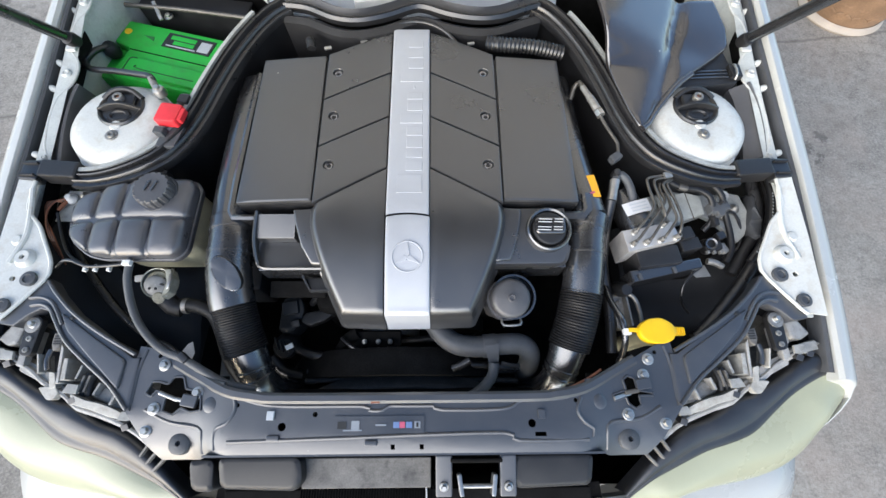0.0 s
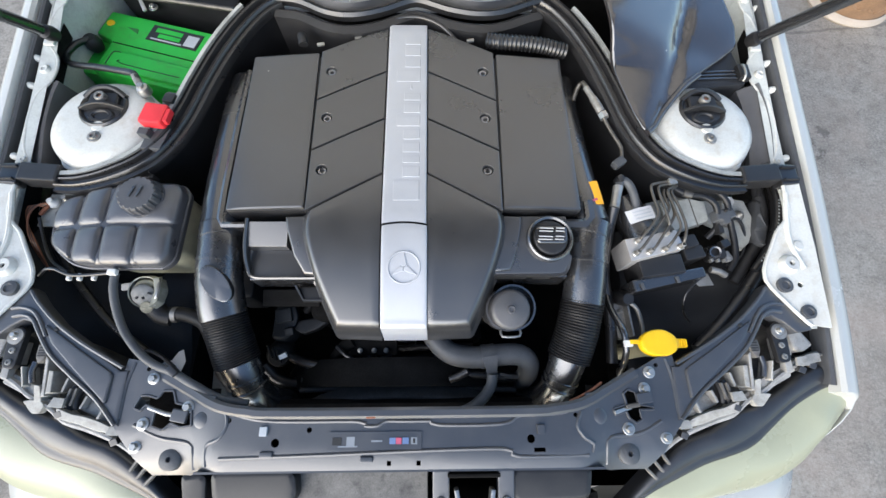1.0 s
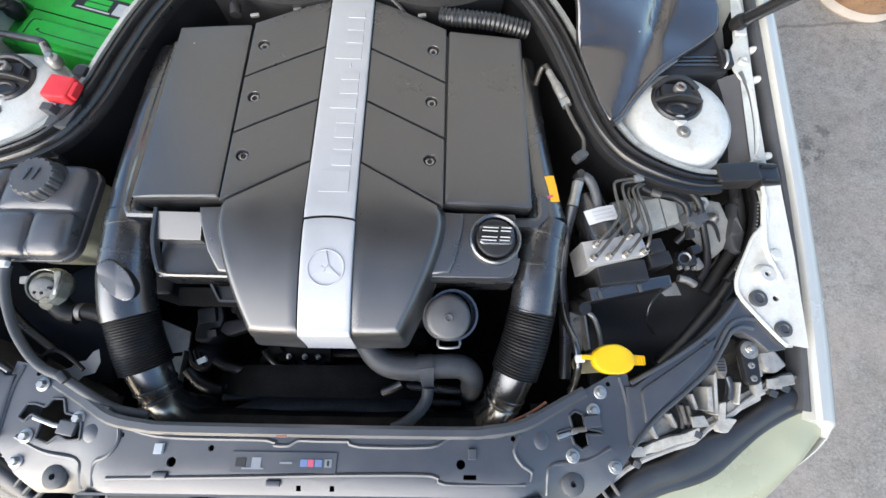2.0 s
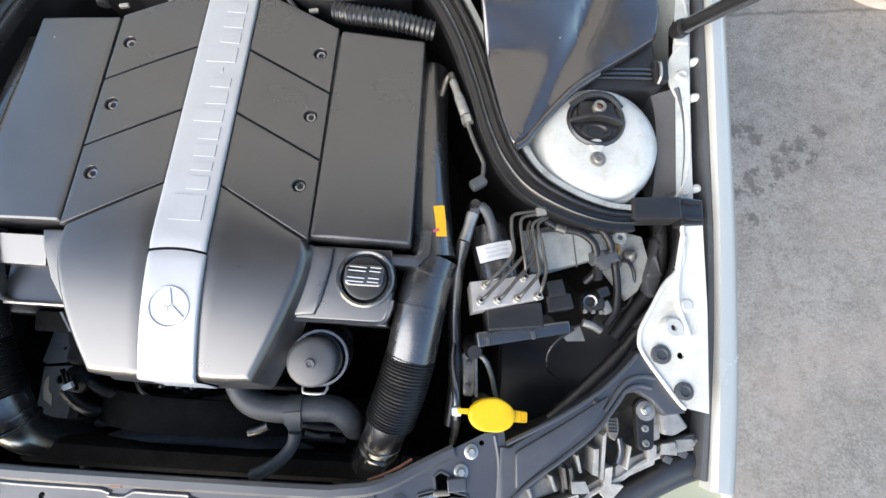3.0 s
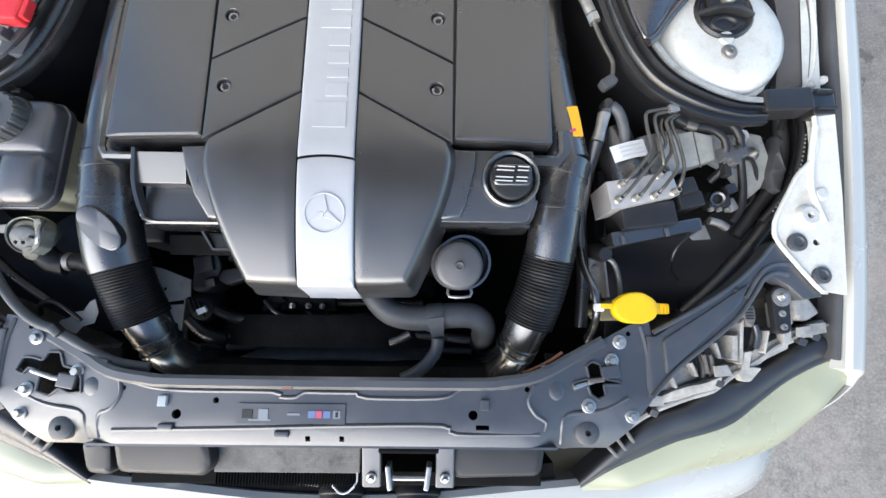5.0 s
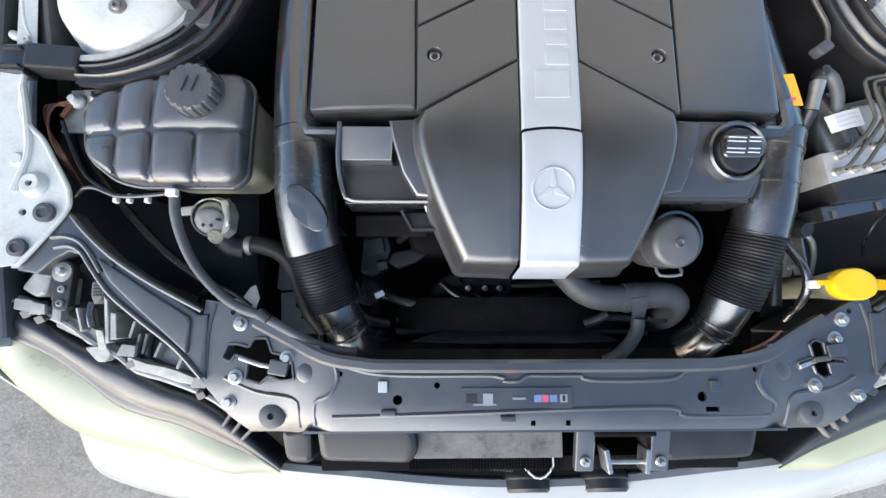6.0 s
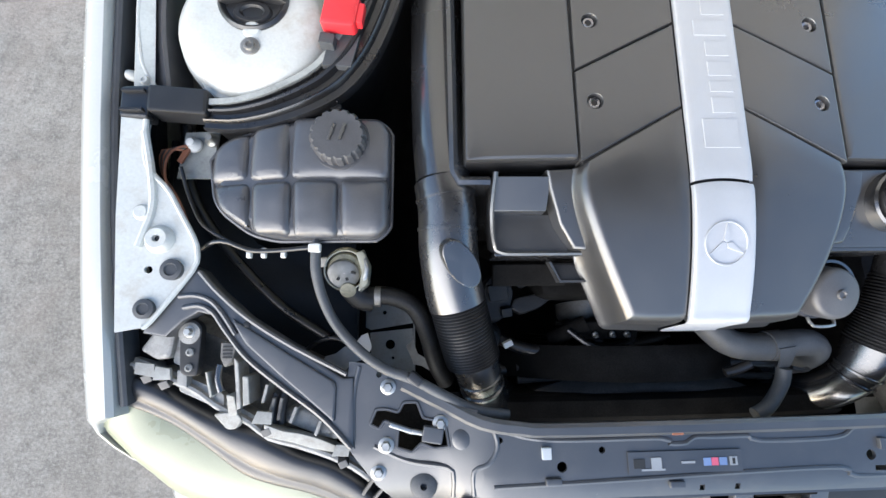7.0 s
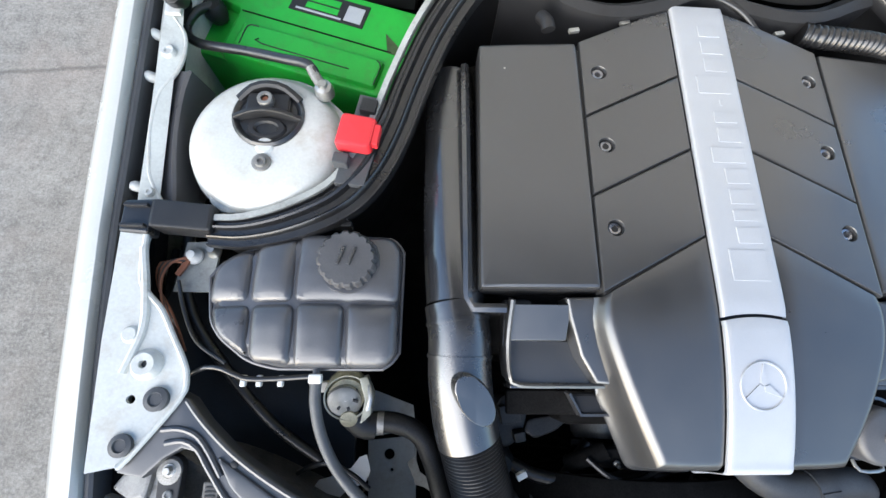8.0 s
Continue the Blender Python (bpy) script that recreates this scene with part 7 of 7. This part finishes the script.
part("pipe_clip", box((0.468, -0.079, 0.840), (0.014, 0.012, 0.006), 0.001, (0, 0, 12)), zinc, abs_)
wing = thing("inner_panel", (0.52, -0.11, 0.6), "dusty off-white inner panel behind the brake unit", "panel")
part("sheet", slab([(0.455, -0.085), (0.52, -0.07), (0.60, -0.075), (0.640, -0.085), (0.650, -0.13), (0.630, -0.17), (0.612, -0.185), (0.598, -0.165), (0.580, -0.14), (0.560, -0.128), (0.492, -0.152), (0.470, -0.15)], 0.01, 0.003, lambda x, y: 0.766 + 0.06 * (x - 0.47)), grime_white, wing)
part("pressing", slab([(0.475, -0.092), (0.530, -0.082), (0.560, -0.090), (0.560, -0.128), (0.492, -0.150), (0.478, -0.120)], 0.006, 0.003, 0.782), apron_paint, wing)
for x, y in ((0.595, -0.130), (0.618, -0.118)):
    part("stud", lathe([(0, 0.016), (0.003, 0.016), (0.005, 0.010), (0.010, 0.006), (0.011, 0.0)], (x, y, 0.776), n=16), dull_metal, wing)
part("eyelet", lathe([(0.004, 0.004), (0.009, 0.005), (0.010, 0.0)], (0.600, -0.093, 0.786), n=18), inner_white, wing)
part("wire_drop", tube([(0.594, -0.132, 0.79), (0.612, -0.128, 0.785), (0.625, -0.150, 0.775), (0.618, -0.19, 0.765), (0.59, -0.210, 0.755)], 0.0028, 8), rubber, wing)
for run in ([(0.483, -0.074, 0.828), (0.522, -0.084, 0.828), (0.556, -0.094, 0.826), (0.572, -0.112, 0.820), (0.576, -0.125, 0.812), (0.588, -0.138, 0.795), (0.594, -0.175, 0.785), (0.592, -0.205, 0.778), (0.580, -0.224, 0.772)], [(0.477, -0.087, 0.828), (0.499, -0.097, 0.826), (0.527, -0.101, 0.826), (0.548, -0.115, 0.822), (0.554, -0.132, 0.812), (0.560, -0.148, 0.796), (0.548, -0.163, 0.780)]):
    bh = thing("brake_hose", (0.56, -0.12, 0.79), "thick black brake hose clipped over the panel", "hose", "brake hoses")
    part("hose", tube(run, 0.0056, 12), sleeve_rubber, bh)
    part("ferrule", lathe([(0.0056, -0.008), (0.0066, -0.007), (0.0066, 0.007), (0.0056, 0.008)], run[1], tuple(Vector(run[2]) - Vector(run[0])), 14), pipe_metal, bh)
cl = thing("hose_clip_block", (0.57, -0.125, 0.81), "grey plastic block holding two brake hoses", "clip")
part("block", slab(rounded([(0.546, -0.124), (0.582, -0.118), (0.586, -0.136), (0.574, -0.139), (0.572, -0.148), (0.560, -0.150), (0.558, -0.142), (0.549, -0.143)], 0.003), 0.016, 0.003, 0.818), hose_grey, cl)
part("screw", bolt((0.5665, -0.1255, 0.818), 0.0035), matte_black, cl)
part("leg", box((0.560, -0.145, 0.800), (0.010, 0.036, 0.014), 0.002), matte_black, cl)
sv = thing("purge_valve", (0.565, -0.19, 0.76), "small round black valve with a bright clamp", "valve")
part("body", box((0.560, -0.190, 0.772), (0.034, 0.028, 0.024), 0.006, (8, -6, 12)), matte_black, sv)
part("socket", lathe([(0.007, 0.002), (0.010, 0.003), (0.0115, 0.0), (0.0115, -0.01)], (0.553, -0.192, 0.786), (-0.2, -0.3, 0.93), 20), satin_black, sv)
part("plug", box((0.571, -0.178, 0.788), (0.016, 0.014, 0.013), 0.002, (0, 0, 20)), rubber, sv)
part("arm", box((0.580, -0.198, 0.776), (0.014, 0.020, 0.010), 0.003, (0, 0, 25)), dull_metal, sv)
for k in range(3):
    part("lug", box((0.548 + 0.012 * k, -0.206, 0.778), (0.005, 0.006, 0.008), 0.001, (0, 0, 12)), tin, sv)
part("thin_cable", tube([(0.535, -0.232, 0.768), (0.515, -0.246, 0.766), (0.500, -0.268, 0.755), (0.505, -0.292, 0.735), (0.525, -0.305, 0.715)], 0.0022, 8), rubber, sv)
part("nozzle", tube([(0.545, -0.222, 0.775), (0.56, -0.226, 0.775), (0.572, -0.232, 0.772)], 0.006, 10), dull_metal, sv)
part("foil", slab([(0.515, -0.238), (0.545, -0.226), (0.552, -0.248), (0.525, -0.250)], 0.002, 0.0005, 0.765), tin, sv)
part("seam", box((0.533, -0.112, 0.7825), (0.0016, 0.060, 0.0012), 0, (0, 0, 6)), grime_grey, wing)
part("earth_tab", slab(rounded([(0.588, -0.098), (0.598, -0.082), (0.614, -0.080), (0.612, -0.096), (0.602, -0.112), (0.594, -0.112)], 0.004), 0.004, 0.001, 0.784), grime_white, wing)
part("tie", tube([(0.596, -0.104, 0.788), (0.598, -0.112, 0.789), (0.596, -0.120, 0.788)], 0.0028, 8), orange_tan, wing, "tan cable tie")
wrap = thing("rubber_grommet", (0.65, -0.13, 0.76), "creased grey rubber boot round a cable", "grommet")
part("boot", slab(rounded([(0.657, -0.084), (0.661, -0.104), (0.661, -0.150), (0.648, -0.182), (0.638, -0.176), (0.636, -0.150), (0.646, -0.120)], 0.005), 0.022, 0.005, lambda x, y: 0.790 + 0.003 * math.sin(300 * y)), strip_grey, wrap)
part("stem", tube([(0.659, -0.084, 0.788), (0.664, -0.066, 0.792), (0.668, -0.050, 0.792)], 0.005, 10), rubber, wrap)
beads = thing("beaded_tube", (0.68, -0.12, 0.77), "black tube with a line of pale stitches", "tube")
run = [(0.682, -0.060, 0.806), (0.680, -0.100, 0.803), (0.668, -0.150, 0.798), (0.648, -0.190, 0.790), (0.620, -0.225, 0.780)]
part("tube", tube(run, 0.0065, 12), rubber, beads)
bm = bmesh.new()
for p in glide([(x - 0.002, y, z + 0.0062) for x, y, z in run], 0.006)[6:26]:
    box(tuple(p), (0.0018, 0.0026, 0.0010), 0, bm=bm)
part("stitching", bm, pale_ink, beads, "pale stitches")
wl = thing("wing_loom", (0.66, -0.16, 0.77), "black taped loom along the wing", "cable")
part("loom", tube([(0.692, -0.06, 0.79), (0.688, -0.11, 0.79), (0.670, -0.165, 0.785), (0.640, -0.215, 0.775), (0.600, -0.265, 0.768), (0.54, -0.325, 0.765), (0.50, -0.36, 0.76)], 0.011, 14, ribs(60, 0.025)), rubber, wl)
part("branch", tube([(0.664, -0.06, 0.785), (0.664, -0.115, 0.780), (0.655, -0.158, 0.772), (0.625, -0.203, 0.76), (0.60, -0.24, 0.75)], 0.010, 12), matte_black, wl)
ll = thing("wing_loom", (-0.66, -0.16, 0.74), "black taped loom along the wing", "cable")
part("loom", tube([(-0.66, -0.06, 0.77), (-0.655, -0.15, 0.75), (-0.62, -0.22, 0.72), (-0.55, -0.30, 0.70), (-0.48, -0.35, 0.69)], 0.007, 12), rubber, ll)

# ---- washer filler ----
wf = thing("washer_filler", (0.41, -0.35, 0.72), "yellow washer bottle cap on a black filler neck", "filler cap")
o = rounded([(0.381, -0.354), (0.385, -0.343), (0.400, -0.333), (0.423, -0.331), (0.440, -0.341), (0.446, -0.353), (0.440, -0.367), (0.424, -0.375), (0.398, -0.374), (0.385, -0.366)], 0.008, 3)
part("cap", slab(o, 0.012, 0.004, lambda x, y: 0.806 - 1.0 * ((x - 0.414) ** 2 + (y + 0.353) ** 2)), yellow, wf, "yellow plastic cap")
part("tab", slab(rounded([(0.438, -0.346), (0.461, -0.347), (0.461, -0.361), (0.438, -0.361)], 0.003), 0.004, 0.001, 0.799), yellow, wf)
for k in range(3):
    part("tab_rib", box((0.451 + k * 0.004, -0.354, 0.800), (0.0012, 0.012, 0.002), 0), yellow, wf)
part("tab", box((0.376, -0.351, 0.797), (0.016, 0.007, 0.004), 0.001), yellow, wf)
part("neck", lathe([(0.020, 0.0), (0.020, -0.02), (0.016, -0.05), (0.016, -0.14)], (0.415, -0.354, 0.795), n=24), tank_cream, wf, "translucent filler neck")
wp = thing("washer_pipe", (0.365, -0.33, 0.70), "black pipes with a white clip beside the filler", "pipe")
part("pipe", tube([(0.362, -0.24, 0.74), (0.358, -0.29, 0.765), (0.366, -0.335, 0.785), (0.368, -0.37, 0.775), (0.366, -0.40, 0.74)], 0.0055, 12), satin_black, wp)
part("pipe", tube([(0.385, -0.27, 0.745), (0.405, -0.282, 0.755), (0.418, -0.305, 0.745), (0.43, -0.34, 0.72)], 0.004, 10), dull_metal, wp)
part("clip", box((0.367, -0.353, 0.792), (0.013, 0.011, 0.010), 0.002), white_plastic, wp, "white clip")
part("casting", slab(rounded([(0.372, -0.275), (0.392, -0.272), (0.398, -0.300), (0.394, -0.338), (0.378, -0.338), (0.376, -0.305)], 0.005), 0.02, 0.003, lambda x, y: 0.738 + 0.15 * (y + 0.30)), dull_metal, wp, "dull cast bracket")
part("casting_rib", box((0.395, -0.306, 0.745), (0.004, 0.060, 0.022), 0.001, (0, 0, 3)), dull_metal, wp)
for yy in (-0.290, -0.324):
    part("casting_bolt", bolt((0.384, yy, 0.740), 0.005), tin, wp)
part("casting_head", lathe([(0, 0.02), (0.010, 0.02), (0.014, 0.01), (0.014, -0.02), (0, -0.02)], (0.388, -0.268, 0.752), (0.1, -0.3, 0.95), 18), matte_black, wp)
part("edge_wire", tube([(0.258, -0.441, 0.798), (0.275, -0.434, 0.801), (0.295, -0.424, 0.801), (0.312, -0.414, 0.796)], 0.002, 8), copper, wp, "orange sheathed wire along the crossmember")

# ---- oil filter and coolant hose ----
of = thing("oil_filter", (0.172, -0.30, 0.74), "black oil filter housing with a round flat cap", "oil filter")
part("cap", lathe([(0, 0.003), (0.003, 0.003), (0.004, 0.0045), (0.006, 0.0045), (0.007, 0.002), (0.026, 0.0), (0.031, -0.003), (0.033, -0.008), (0.033, -0.03), (0.036, -0.03), (0.036, -0.07), (0, -0.07)], (0.172, -0.302, 0.824), (0.06, -0.20, 1), 44), dusty_cap, of)
part("collar", lathe([(0.0345, -0.006), (0.038, -0.006), (0.038, -0.05), (0.0345, -0.05)], (0.179, -0.296, 0.812), (0.06, -0.20, 1), 44), satin_black, of)
part("housing", lathe([(0.030, 0), (0.034, -0.02), (0.034, -0.09), (0.02, -0.12)], (0.168, -0.292, 0.775), (0.06, -0.25, 1), 32), dull_metal, of, "cast metal filter housing")
part("bail", tube([(0.158, -0.330, 0.790), (0.160, -0.341, 0.795), (0.188, -0.340, 0.795), (0.190, -0.329, 0.790)], 0.002, 8), zinc, of, "bright wire clip")
uh = thing("upper_coolant_hose", (0.14, -0.36, 0.72), "grey rubber upper coolant hose with a strap", "hose")
part("hose", tube([(0.030, -0.30, 0.735), (0.048, -0.335, 0.748), (0.075, -0.362, 0.752), (0.115, -0.370, 0.752), (0.160, -0.366, 0.752), (0.195, -0.366, 0.748), (0.212, -0.378, 0.735), (0.216, -0.395, 0.70), (0.215, -0.405, 0.65)], 0.0185, 20), hose_grey, uh)
part("sleeve", tube([(0.128, -0.369, 0.752), (0.140, -0.3685, 0.752), (0.152, -0.367, 0.752)], 0.0205, 20), hose_grey, uh)
part("strap", sweep([(0.141, -0.370, 0.774), (0.143, -0.385, 0.768), (0.145, -0.398, 0.758)], [(-0.012, -0.003), (0.012, -0.003), (0.012, 0.0), (-0.012, 0.0)], size=lambda u: 1 - 0.3 * u), hose_grey, uh)
part("drop_hose", tube([(0.145, -0.398, 0.758), (0.143, -0.415, 0.755), (0.132, -0.432, 0.755), (0.112, -0.448, 0.760), (0.095, -0.456, 0.760)], 0.009, 14), hose_grey, uh)
part("strap_end", tube([(0.158, -0.398, 0.755), (0.175, -0.402, 0.752), (0.190, -0.402, 0.745)], 0.0035, 8), matte_black, uh)

# ---- planter out on the yard ----
pot = thing("planter", (2.10, 1.42, 0), "round brown clay planter standing on the yard", "planter")
part("foot", lathe([(0.0, 0.0), (0.200, 0.0), (0.208, 0.010), (0.202, 0.025), (0.19, 0.035)], (2.10, 1.42, 0), n=56), pot_rim, pot, "pale round foot")
part("body", lathe([(0.185, 0.03), (0.195, 0.06), (0.215, 0.15), (0.235, 0.28), (0.25, 0.42), (0.262, 0.44), (0.262, 0.47), (0.24, 0.47), (0.23, 0.40), (0.0, 0.40)], (2.10, 1.42, 0), n=56), pot_mat, pot)
for row in range(5):
    for k in range(36):
        a = 2 * math.pi * k / 36 + 0.09 * row
        if math.cos(a) > 0.2:
            continue
        z = 0.09 + row * 0.045
        r = 0.197 + 0.135 * (z - 0.05)
        part("leaf_relief", box((2.10 + r * math.cos(a), 1.42 + r * math.sin(a), z), (0.006, 0.030, 0.012), 0.002, (25 if k % 2 else -25, 0, math.degrees(a))), pot_mat, pot)
